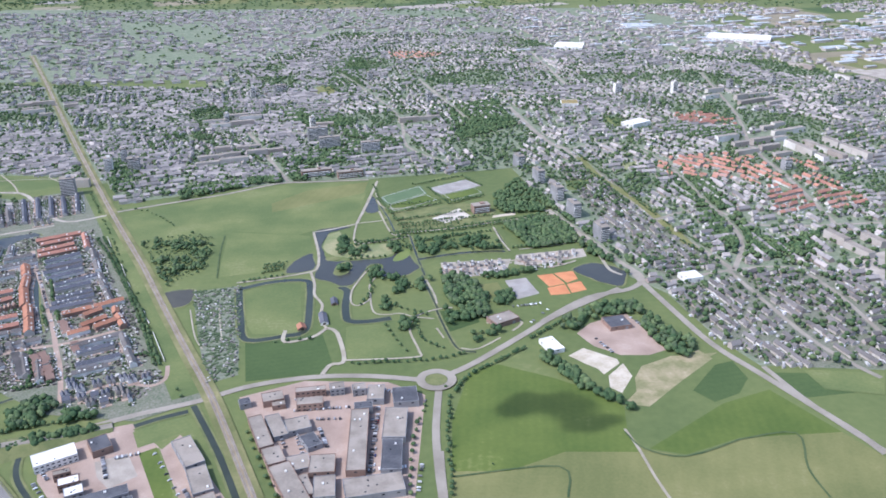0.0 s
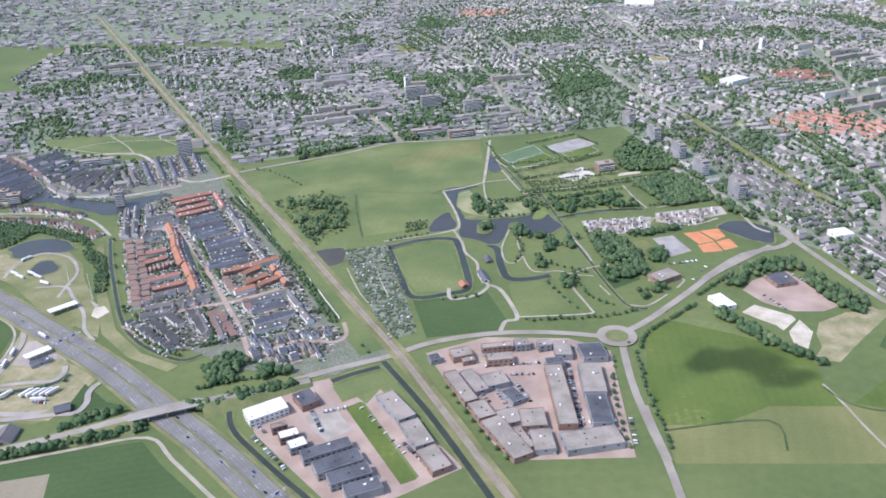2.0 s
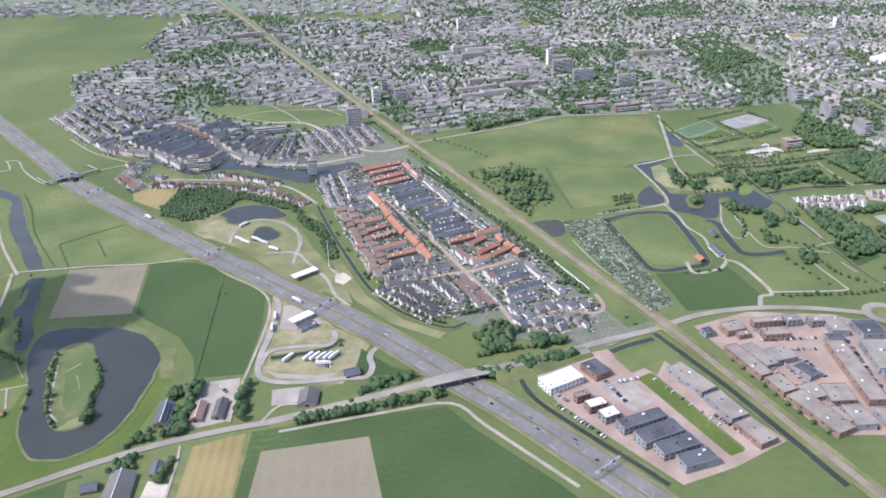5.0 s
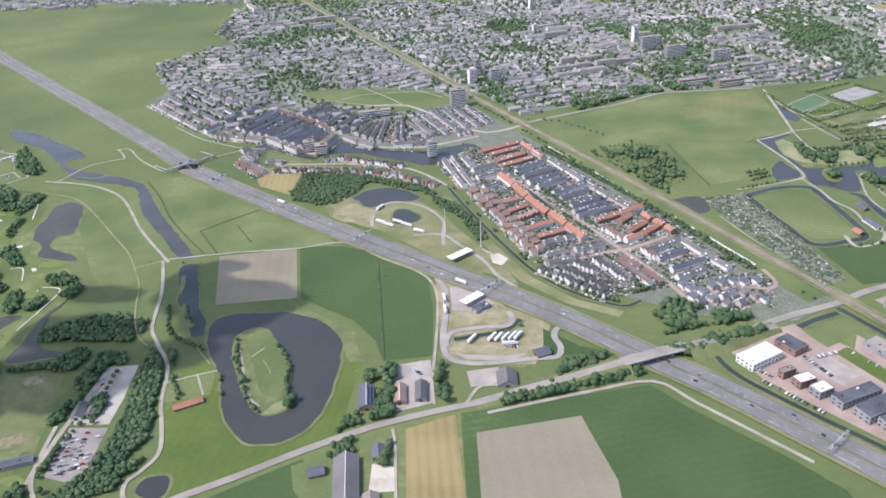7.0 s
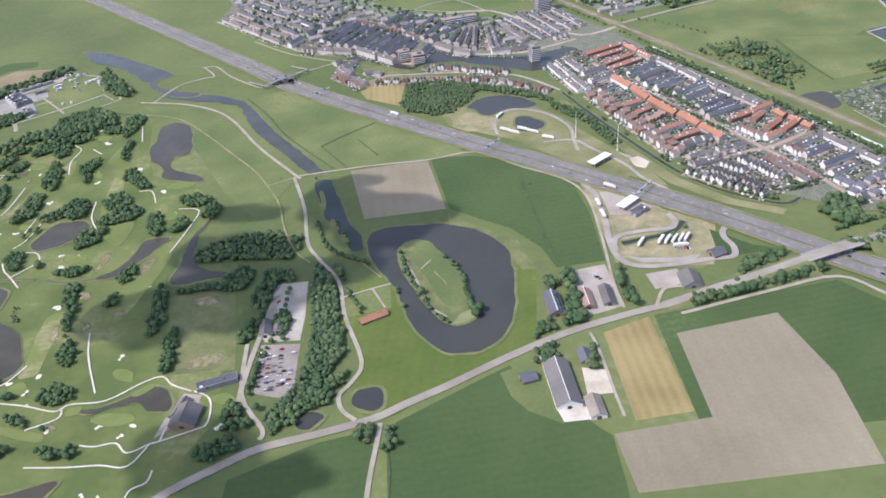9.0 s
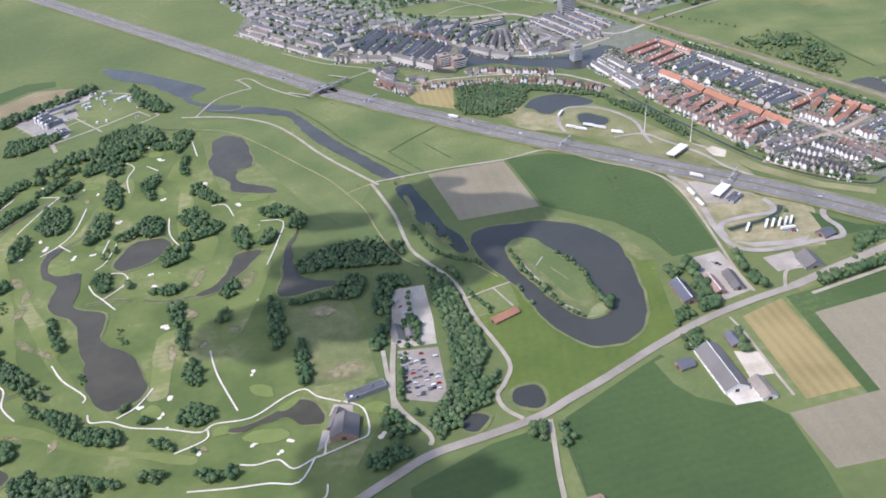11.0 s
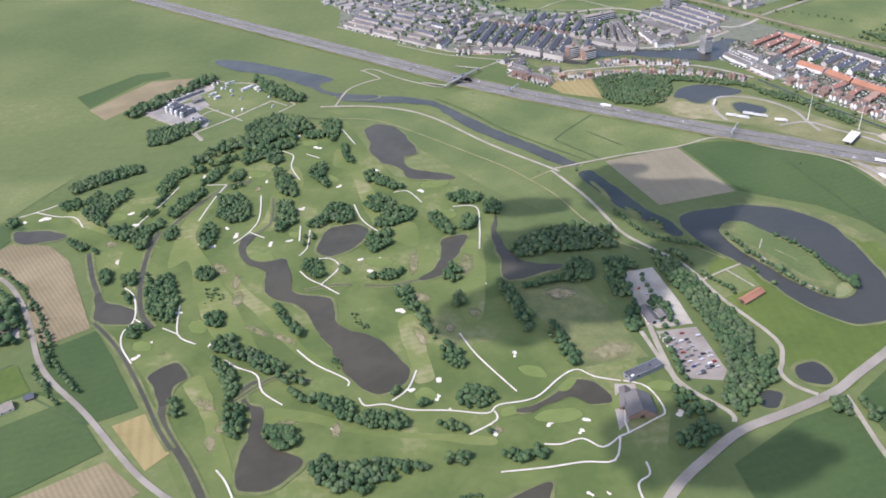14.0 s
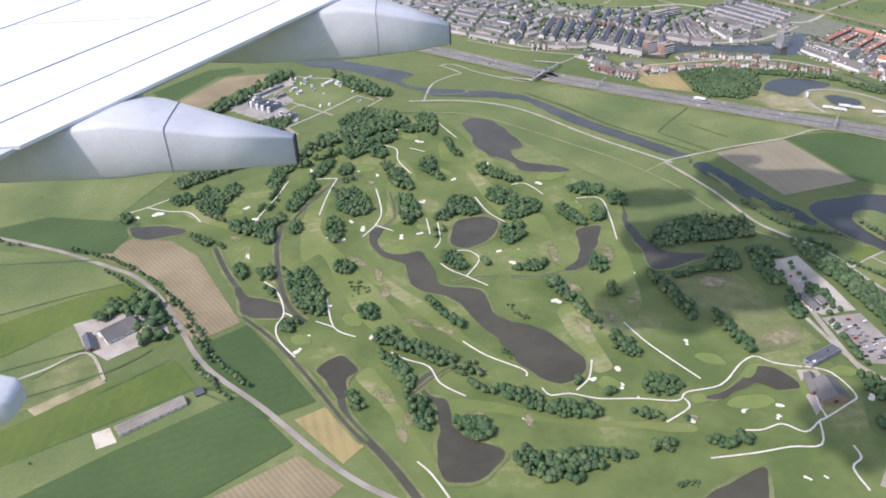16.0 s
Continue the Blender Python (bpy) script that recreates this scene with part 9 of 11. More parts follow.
terrace((-1289, 1564), (-1243, 1515), ROOFDARK, 8.2, 5.5)
terrace((-1237, 1508), (-1197, 1464), ROOFDARK, 8.2, 5.5)
terrace((-1191, 1459), (-1151, 1415), ROOFDARK, 8.2, 5.5)
terrace((-1279, 1585), (-1233, 1536), ROOFGREY, 8.2, 5.5)
terrace((-1227, 1529), (-1187, 1486), ROOFGREY, 8.2, 5.5)
terrace((-1182, 1480), (-1141, 1436), ROOFGREY, 8.2, 5.5)
terrace((-1269, 1606), (-1223, 1557), ROOFDARK, 8.2, 5.5)
terrace((-1217, 1551), (-1177, 1508), ROOFDARK, 8.2, 5.5)
terrace((-1171, 1502), (-1131, 1458), ROOFDARK, 8.2, 5.5)
terrace((-1258, 1628), (-1213, 1579), ROOFGREY, 8.2, 5.5)
terrace((-1207, 1573), (-1166, 1530), ROOFGREY, 8.2, 5.5)
terrace((-1161, 1524), (-1120, 1481), ROOFGREY, 8.2, 5.5)
terrace((-1248, 1650), (-1202, 1602), ROOFDARK, 8.2, 5.5)
terrace((-1196, 1595), (-1156, 1553), ROOFDARK, 8.2, 5.5)
terrace((-1150, 1547), (-1110, 1504), ROOFDARK, 8.2, 5.5)
terrace((-1152, 1353), (-1134, 1384), ROOFDARK, 9.2, 7)
terrace((-1129, 1398), (-1111, 1441), ROOFDARK, 9.2, 7)
terrace((-1106, 1449), (-1090, 1479), ROOFDARK, 9.2, 7)
terrace((-1098, 1368), (-1055, 1457), ROOFDARK, 8.4, 6)
terrace((-1083, 1352), (-1041, 1446), ROOFDARK, 8.4, 6)
terrace((-1066, 1341), (-1025, 1431), ROOFDARK, 8.4, 6)
terrace((-1051, 1336), (-1008, 1419), ROOFDARK, 8.4, 6)
terrace((-1035, 1326), (-991, 1408), ROOFDARK, 8.4, 6)
terrace((-1014, 1309), (-973, 1384), ROOFDARK, 8.4, 6)
terrace((-996, 1296), (-958, 1368), ROOFDARK, 8.4, 6)
terrace((-980, 1284), (-945, 1352), ROOFDARK, 8.4, 6)
terrace((-965, 1272), (-934, 1333), ROOFDARK, 8.4, 6)
terrace((-1125, 1330), (-1101, 1316), ROOFBROWN, 9.4, 8)
terrace((-1098, 1323), (-1070, 1314), ROOFGREY, 8.6, 6)
terrace((-1067, 1314), (-1037, 1304), ROOFGREY, 8.6, 6)
terrace((-1027, 1308), (-993, 1275), ROOFGREY, 9.6, 9)
terrace((-988, 1272), (-962, 1246), ROOFGREY, 9.6, 9)
terrace((-930, 1244), (-908, 1305), ROOFDARK, 10, 8)
terrace((-994, 1429), (-963, 1494), ROOFDARK, 8.4, 6)
terrace((-976, 1414), (-944, 1478), ROOFDARK, 8.4, 6)
terrace((-958, 1394), (-925, 1465), ROOFDARK, 8.4, 6)
terrace((-940, 1374), (-905, 1456), ROOFDARK, 8.4, 6)
terrace((-923, 1354), (-882, 1440), ROOFDARK, 8.4, 6)
terrace((-907, 1335), (-857, 1420), ROOFDARK, 8.4, 6)
terrace((-1042, 1452), (-1006, 1428), ROOFBROWN, 9.4, 7)
terrace((-1000, 1421), (-961, 1385), ROOFBROWN, 9.4, 7)
terrace((-956, 1379), (-930, 1352), ROOFBROWN, 9.4, 7)
terrace((-896, 1313), (-869, 1286), ROOFGREY, 8.6, 6.5)
terrace((-866, 1283), (-839, 1266), ROOFGREY, 8.6, 6.5)
terrace((-806, 1267), (-776, 1273), ROOFGREY, 8.6, 6.5)
terrace((-774, 1275), (-750, 1285), ROOFGREY, 8.6, 6.5)
terrace((-877, 1325), (-858, 1385), ROOFGREY, 8.2, 6)
terrace((-863, 1312), (-847, 1377), ROOFGREY, 8.2, 6)
terrace((-849, 1300), (-838, 1382), ROOFGREY, 8.2, 6)
terrace((-834, 1287), (-831, 1384), ROOFGREY, 8.2, 6)
terrace((-804, 1283), (-812, 1384), ROOFGREY, 8.2, 6)
terrace((-795, 1292), (-802, 1382), ROOFGREY, 8.2, 6)
terrace((-793, 1379), (-752, 1304), ROOFGREY, 8.2, 5.5)
terrace((-781, 1386), (-744, 1316), ROOFGREY, 8.2, 5.5)
terrace((-776, 1435), (-719, 1319), ROOFDARK, 7.2, 4.6)
terrace((-754, 1444), (-702, 1333), ROOFDARK, 7.2, 4.6)
terrace((-732, 1450), (-686, 1348), ROOFDARK, 7.2, 4.6)
terrace((-711, 1453), (-666, 1356), ROOFDARK, 7.2, 4.6)
terrace((-690, 1466), (-648, 1368), ROOFDARK, 7.2, 4.6)
terrace((-703, 1311), (-676, 1327), ROOFDARK, 9, 7)
terrace((-987, 1174), (-977, 1174), ROOFBROWN, 9, 5)
terrace((-973, 1174), (-964, 1173), ROOFBROWN, 9, 5)
terrace((-960, 1173), (-950, 1172), ROOFGREY, 9, 5)
terrace((-946, 1172), (-936, 1172), ROOFBROWN, 9, 5)
terrace((-932, 1172), (-923, 1171), ROOFBROWN, 9, 5)
terrace((-919, 1170), (-909, 1169), ROOFGREY, 9, 5)
terrace((-905, 1169), (-896, 1168), ROOFBROWN, 9, 5)
terrace((-892, 1167), (-882, 1166), ROOFBROWN, 9, 5)
terrace((-878, 1166), (-868, 1164), ROOFGREY, 9, 5)
terrace((-864, 1164), (-855, 1163), ROOFBROWN, 9, 5)
terrace((-851, 1162), (-842, 1161), ROOFBROWN, 9, 5)
terrace((-838, 1161), (-828, 1158), ROOFGREY, 9, 5)
terrace((-824, 1158), (-815, 1155), ROOFBROWN, 9, 5)
terrace((-811, 1154), (-802, 1151), ROOFBROWN, 9, 5)
terrace((-798, 1150), (-789, 1146), ROOFGREY, 9, 5)
terrace((-785, 1143), (-776, 1137), ROOFBROWN, 9, 5)
terrace((-772, 1134), (-764, 1128), ROOFBROWN, 9, 5)
terrace((-760, 1126), (-752, 1119), ROOFGREY, 9, 5)
terrace((-748, 1116), (-739, 1110), ROOFBROWN, 9, 5)
terrace((-736, 1107), (-728, 1101), ROOFBROWN, 9, 5)
terrace((-916, 1214), (-907, 1215), ROOFGREY, 9, 5)
terrace((-904, 1216), (-895, 1217), ROOFBROWN, 9, 5)
terrace((-892, 1218), (-882, 1216), ROOFGREY, 9, 5)
terrace((-879, 1215), (-870, 1213), ROOFBROWN, 9, 5)
terrace((-866, 1213), (-857, 1208), ROOFGREY, 9, 5)
terrace((-854, 1206), (-844, 1201), ROOFBROWN, 9, 5)
terrace((-841, 1199), (-832, 1195), ROOFGREY, 9, 5)
terrace((-829, 1195), (-820, 1192), ROOFBROWN, 9, 5)
terrace((-817, 1191), (-808, 1188), ROOFGREY, 9, 5)
terrace((-805, 1188), (-795, 1185), ROOFBROWN, 9, 5)
terrace((-792, 1184), (-783, 1182), ROOFGREY, 9, 5)
terrace((-1053, 1210), (-1030, 1182), ROOFBROWN, 9, 5)
terrace((-1026, 1179), (-1005, 1154), ROOFBROWN, 9, 5)
terrace((-1053, 1224), (-1029, 1195), ROOFGREY, 8.4, 5)
terrace((-1025, 1192), (-1000, 1167), ROOFGREY, 8.4, 5)
terrace((-1048, 1238), (-1026, 1211), ROOFGREY, 8.4, 5)
terrace((-1046, 1245), (-1025, 1257), ROOFGREY, 8.4, 5)
terrace((-1050, 1235), (-1031, 1245), ROOFGREY, 8.4, 5)
terrace((-1007, 1206), (-993, 1212), ROOFGREY, 8.4, 5)
terrace((-991, 1207), (-980, 1203), ROOFGREY, 8.4, 5)
terrace((-1060, 1256), (-1051, 1268), ROOFGREY, 8.4, 5)
terrace((-2, 1118), (3, 1118), ROOFGREY, 7.5, 5.5)
terrace((7, 1113), (12, 1113), ROOFGREY, 7.5, 5.5)
terrace((19, 1121), (23, 1121), ROOFMIX, 7.5, 5.5)
terrace((27, 1116), (32, 1116), ROOFGREY, 7.5, 5.5)
terrace((39, 1124), (44, 1124), ROOFGREY, 7.5, 5.5)
terrace((48, 1119), (53, 1119), ROOFMIX, 7.5, 5.5)
terrace((60, 1126), (65, 1126), ROOFGREY, 7.5, 5.5)
terrace((68, 1122), (73, 1122), ROOFGREY, 7.5, 5.5)
terrace((80, 1129), (85, 1129), ROOFMIX, 7.5, 5.5)
terrace((1, 1094), (5, 1094), ROOFGREY, 7.5, 5.5)
terrace((10, 1089), (14, 1089), ROOFGREY, 7.5, 5.5)
terrace((22, 1096), (26, 1096), ROOFMIX, 7.5, 5.5)
terrace((31, 1092), (35, 1092), ROOFGREY, 7.5, 5.5)
terrace((43, 1099), (48, 1099), ROOFGREY, 7.5, 5.5)
terrace((52, 1094), (56, 1094), ROOFMIX, 7.5, 5.5)
terrace((64, 1102), (69, 1102), ROOFGREY, 7.5, 5.5)
terrace((73, 1097), (78, 1097), ROOFGREY, 7.5, 5.5)
terrace((85, 1104), (90, 1104), ROOFMIX, 7.5, 5.5)
terrace((112, 1140), (117, 1140), ROOFGREY, 7.5, 5.5)
terrace((120, 1136), (125, 1136), ROOFGREY, 7.5, 5.5)
terrace((132, 1145), (137, 1145), ROOFMIX, 7.5, 5.5)
terrace((141, 1141), (146, 1141), ROOFGREY, 7.5, 5.5)
terrace((153, 1150), (158, 1150), ROOFGREY, 7.5, 5.5)
terrace((162, 1146), (167, 1146), ROOFMIX, 7.5, 5.5)
terrace((174, 1155), (179, 1155), ROOFGREY, 7.5, 5.5)
terrace((183, 1152), (188, 1151), ROOFGREY, 7.5, 5.5)
terrace((196, 1161), (201, 1161), ROOFMIX, 7.5, 5.5)
terrace((121, 1115), (126, 1115), ROOFGREY, 7.5, 5.5)
terrace((131, 1112), (136, 1112), ROOFGREY, 7.5, 5.5)
terrace((146, 1121), (151, 1121), ROOFMIX, 7.5, 5.5)
terrace((156, 1119), (161, 1119), ROOFGREY, 7.5, 5.5)
terrace((170, 1128), (175, 1128), ROOFGREY, 7.5, 5.5)
# parks and open ground inside the town
open_place([(387.5, 2043.1), (442.7, 1998.9), (438.7, 1900.6), (398.4, 1913.4)])
open_place([(-593.9, 2772.5), (-536.0, 2809.0), (-514.7, 2687.2), (-568.7, 2662.8)])
open_place([(-372.7, 2431.1), (-318.7, 2427.3), (-305.9, 2318.9), (-357.7, 2322.4)])
open_place([(908.8, 1823.6), (946.4, 1821.6), (926.4, 1765.4), (885.7, 1758.3)])
open_place([(354.8, 1623.5), (397.6, 1633.3), (394.0, 1590.6), (357.1, 1577.3)])
open_place([(602.9, 1123.9), (673.4, 1153.7), (619.0, 1044.3), (599.7, 1063.8)])
open_place([(410.4, 815.4), (499.8, 804.5), (478.1, 760.9), (418.4, 773.6)])
open_place([(154.9, 2310.1), (236.3, 2327.0), (237.1, 2254.0), (157.6, 2231.1)])
open_place([(235.6, 1517.8), (280.2, 1522.8), (276.0, 1465.2), (232.4, 1457.4)])
# town districts
open_place([(313.7, 1003.9), (421.3, 1085.4), (506.1, 1092.4), (575.9, 1064.6), (601.4, 1008.8), (593.3, 942.6), (525.7, 812.4), (399.9, 821.9), (368.8, 835.4), (338.4, 897.4), (316.1, 970.2)])
open_place([(234.3, 1590.6), (313.5, 1586.9), (380.8, 1276.9), (408.5, 1109.9), (323.9, 1057.7), (285.0, 1178.8), (257.0, 1352.7)])
plots([(-726, 1234), (-692, 1279), (-658, 1249), (-590, 1291), (-555, 1223), (-505, 1127), (-450, 1026), (-435, 1026), (-404, 957), (-396, 937), (-358, 854), (-386, 829), (-428, 819), (-452, 802), (-510, 794), (-561, 850), (-595, 884), (-646, 1043), (-684, 1096)], 2600)
plots([(-595, 868), (-511, 917), (-457, 823), (-430, 829), (-325, 833), (-336, 777), (-383, 760), (-421, 779), (-448, 804), (-511, 781)], 900)
plots([(-1319, 1549), (-1164, 1379), (-1130, 1344), (-1032, 1317), (-966, 1272), (-932, 1273), (-910, 1327), (-900, 1348), (-854, 1431), (-886, 1474), (-950, 1491), (-998, 1466), (-1058, 1501), (-1104, 1515), (-1251, 1661)], 1500)
plots([(-894, 1333), (-840, 1289), (-806, 1289), (-749, 1308), (-703, 1328), (-656, 1378), (-699, 1476), (-774, 1463), (-793, 1404), (-831, 1410), (-863, 1409)], 700)
town([(-841.4, 1850.2), (-588.8, 1417.1), (-414.9, 1489.1), (-293.0, 1534.9), (-138.8, 1545.5), (74.5, 1586.9), (138.4, 1602.8), (188.8, 1361.2), (235.2, 1196.6), (264.0, 1078.9), (305.8, 1018.1), (336.2, 890.4), (365.2, 825.3), (503.4, 811.7), (1267.1, 2347.7), (1015.2, 2888.4), (442.4, 2996.6), (272.0, 3421.3), (-425.6, 3490.1), (-681.6, 2759.1), (-716.4, 2128.3)])
town([(-998.2, 1601.2), (-836.8, 1606.2), (-734.2, 1624.2), (-687.9, 1612.2), (-306.7, 1541.3), (-289.1, 1576.4), (-431.0, 2371.2), (-1375.6, 2519.1), (-1364.0, 2124.6)])
town([(-1416.3, 1817.6), (-1325.5, 1969.4), (-783.0, 1928.4), (-657.8, 1546.4), (-717.7, 1511.8), (-754.7, 1584.6), (-949.6, 1606.7), (-1031.2, 1588.8), (-1016.9, 1551.4), (-884.1, 1476.4), (-788.4, 1445.8), (-766.0, 1309.2), (-909.9, 1338.0), (-1052.5, 1362.3), (-1196.3, 1399.6)])
OPEN_PLACES[-2:] = []
town([(313.7, 1003.9), (421.3, 1085.4), (506.1, 1092.4), (575.9, 1064.6), (601.4, 1008.8), (593.3, 942.6), (525.7, 812.4), (399.9, 821.9), (368.8, 835.4), (338.4, 897.4), (316.1, 970.2)], -72, 15.5)
town([(234.3, 1590.6), (313.5, 1586.9), (380.8, 1276.9), (408.5, 1109.9), (323.9, 1057.7), (285.0, 1178.8), (257.0, 1352.7)], -78, 16)
sheet('open_ground', [(387.5, 2043.1), (442.7, 1998.9), (438.7, 1900.6), (398.4, 1913.4)], 0.05, MEADOW, 'open ground between houses of the town')
sheet('open_ground', [(-593.9, 2772.5), (-536.0, 2809.0), (-514.7, 2687.2), (-568.7, 2662.8)], 0.05, WHEAT2, 'open ground between houses of the town')
sheet('open_ground', [(-372.7, 2431.1), (-318.7, 2427.3), (-305.9, 2318.9), (-357.7, 2322.4)], 0.05, WHEAT2, 'open ground between houses of the town')
sheet('open_ground', [(908.8, 1823.6), (946.4, 1821.6), (926.4, 1765.4), (885.7, 1758.3)], 0.05, DRYGRASS, 'open ground between houses of the town')
sheet('open_ground', [(354.8, 1623.5), (397.6, 1633.3), (394.0, 1590.6), (357.1, 1577.3)], 0.05, DRYGRASS, 'open ground between houses of the town')
sheet('open_ground', [(602.9, 1123.9), (673.4, 1153.7), (619.0, 1044.3), (599.7, 1063.8)], 0.05, YARD2, 'open ground between houses of the town')
sheet('open_ground', [(410.4, 815.4), (499.8, 804.5), (478.1, 760.9), (418.4, 773.6)], 0.05, MEADOW, 'open ground between houses of the town')
sheet('open_ground', [(154.9, 2310.1), (236.3, 2327.0), (237.1, 2254.0), (157.6, 2231.1)], 0.05, YARD2, 'open ground between houses of the town')
sheet('open_ground', [(235.6, 1517.8), (280.2, 1522.8), (276.0, 1465.2), (232.4, 1457.4)], 0.05, MEADOW, 'open ground between houses of the town')

# small gardens, sheds and parked cars of the new quarter
if GARDEN_SHEDS:
    g = np.array(GARDEN_SHEDS)
    rng = np.random.default_rng(5)
    tagged(joined("garden_sheds", BOX_V, BOX_F, np.c_[g[:, :2], np.zeros(len(g))], np.c_[rng.uniform(1.4, 3.4, len(g)), rng.uniform(1.2, 2.8, len(g)), rng.uniform(1.2, 2.7, len(g))], np.radians(g[:, 2]), GARDENWHITE), "wooden garden sheds behind the terraces", "sheds", kind="stuff")
    trees_at(GARDEN_TREES, (1.1, 2.1), far=True, name="garden_shrubs", label="shrubs and small trees in back gardens")
    f = np.array(GARDEN_FRONTS)
    k = len(f)
    tagged(joined("front_paving", BOX_V, BOX_F, np.c_[f[:, :2], np.zeros(k)], np.c_[f[:, 3], np.full(k, 4.6), rng.uniform(0.93, 0.97, k)], np.radians(f[:, 2]), BRICKPAVE), "pale brick paving before the terraces", "paving", kind="stuff")
    # hedges and fences between the gardens
    k = len(GARDEN_HEDGES)
    h = np.array(GARDEN_HEDGES)
    tagged(joined("garden_hedges", BOX_V, BOX_F, np.c_[h[:, :2], np.zeros(k)], np.c_[rng.uniform(0.5, 1.1, k), rng.uniform(3, 6.5, k), rng.uniform(1.0, 1.9, k)], np.radians(h[:, 2]), LEAF2), "clipped hedges between the back gardens", "hedges", kind="stuff")
    tagged(joined("terraces_paving", BOX_V, BOX_F, np.c_[h[::2, :2] + rng.uniform(-3, 3, (len(h[::2]), 2)), np.zeros(len(h[::2]))], np.c_[rng.uniform(2, 4.5, len(h[::2])), rng.uniform(2, 3.5, len(h[::2])), np.full(len(h[::2]), 0.9)], np.radians(h[::2, 2]), GARDENWHITE), "pale paved terraces in back gardens", "paving", kind="stuff")
sheet("quarter_ground", [(-735, 1200), (-640, 1480), (-560, 1310), (-250, 780), (-330, 730), (-430, 745), (-520, 800), (-640, 1000), (-700, 1130)], 0.03, QUARTER, "paved streets and gardens of the new quarter")
sheet("quarter_ground", [(-1311, 1735), (-1321, 1529), (-1160, 1359), (-1127, 1330), (-1070, 1309), (-1030, 1304), (-948, 1243), (-928, 1235), (-902, 1318), (-858, 1271), (-748, 1254), (-692, 1274), (-651, 1326), (-639, 1411), (-688, 1494), (-735, 1482), (-803, 1442), (-886, 1468), (-1015, 1501), (-1109, 1550), (-1205, 1695)], 0.02, QUARTER, "paved streets and quays of the new quarter")

def tapered_ramp(length, h):
    """A thin sloping deck down to the ground."""
    v = [(x, y, z + k) for x, z in ((0, h), (length, 0.5)) for y in (-1.3, 1.3) for k in (-0.45, 0)]
    return mesh_of("ramp", v, [(0, 2, 3, 1), (4, 5, 7, 6), (1, 3, 7, 5), (0, 4, 6, 2), (0, 1, 5, 4), (2, 6, 7, 3)], YARD2)


# ---- the bridge over the motorway ----
BRIDGE = [(-665, 597), (-622, 615), (-591, 626), (-546, 642), (-515, 654), (-483, 667), (-440, 684), (-406, 697), (-372, 712), (-350, 722)]
bridge_line = spline(BRIDGE, step=6)
KEEP_CLEAR.append((np.array([tuple(v) for v in bridge_line]), 7))
over = Vector((-486, 666))


def deck_height(v):
    d = (v - over).length
    return 1.2 + 6.6 * max(0.0, min(1.0, (170 - d) / 130)) ** 1.3


bridge = tagged(new("bridge"), "grey concrete road bridge over the motorway", "bridge")
verts, faces = [], []
span = [v for v in bridge_line if (v - over).length < 40]
for i, v in enumerate(span):
    d = (span[min(i + 1, len(span) - 1)] - span[max(i - 1, 0)]).normalized()
    s = Vector((-d.y, d.x))
    h = deck_height(v)
    verts += [(*(v - s * 7), h - 1.1), (*(v - s * 7), h - 0.02), (*(v + s * 7), h - 0.02), (*(v + s * 7), h - 1.1)]
    if i:
        k = 4 * i
        faces += [(k - 4, k, k + 1, k - 3), (k - 3, k + 1, k + 2, k - 2), (k - 2, k + 2, k + 3, k - 1), (k - 1, k + 3, k, k - 4)]
part("deck", verts, faces, YARD, bridge)
for s in (-1, 1):
    rail = strip("parapet", beside(span, s * 6.7), 0.5, 0.9, YARD2, deck_height)
    rail.parent = bridge
    d = (span[-1] - span[0]).normalized()
for off in (-18, 0, 18):
    across = Vector((0.92, 0.38)) * off
    c = over + across
    piece("pier", box_mesh("pier", 1.2, 11, 0, 6.6, YARD, 0.1), pose(c.x, c.y, 0, 0, 0, 22), bridge)
tagged(strip("bridge_road", bridge_line, 9, 0, ASPHALT3, deck_height), "grey asphalt road across the bridge", "road", kind="structure")
# its earth ramps
for lo, hi in ((30, 240), (-240, -30)):
    side = [v for v in bridge_line if (lo < (v - over).dot(Vector((0.92, 0.38))) < hi)]
    verts, faces = [], []
    for i, v in enumerate(side):
        d = (side[min(i + 1, len(side) - 1)] - side[max(i - 1, 0)]).normalized()
        s = Vector((-d.y, d.x))
        h = deck_height(v) - 0.12
        verts += [(*(v - s * (7 + 2 * h)), 0), (*(v - s * 6.5), h), (*(v + s * 6.5), h), (*(v + s * (7 + 2 * h)), 0)]
        if i:
            k = 4 * i
            faces += [(k - 4 + j, k - 3 + j, k + 1 + j, k + j) for j in range(3)]
    tagged(new("embankment", mesh_of("embankment", verts, [f[::-1] for f in faces], MEADOW2)), "grassy earth ramp of the bridge", "embankment", kind="structure")

# footbridge over the motorway
p, q = Vector((-1160, 1176)), Vector((-1101, 1234))
foot = tagged(new("footbridge"), "narrow grey footbridge over the motorway", "bridge")
foot.matrix_basis = pose((p.x + q.x) / 2, (p.y + q.y) / 2, 0, 0, 0, math.degrees(math.atan2((q - p).y, (q - p).x)))
half = (q - p).length / 2
piece("deck", box_mesh("deck", 2 * half, 2.6, 5.2, 5.8, YARD2, 0.1), Matrix.Identity(4), foot)
for s in (-1.5, 1.5):
    piece("railing", box_mesh("railing", 2 * half, 0.12, 5.8, 6.8, WHITEWALL, 0.03), pose(0, s * 0.8, 0), foot)
for s in (-0.9, -0.45, 0.0, 0.45, 0.9):
    piece("pier", box_mesh("pier", 0.8, 1.8, 0, 5.2, YARD, 0.1), pose(s * half, 0, 0), foot)
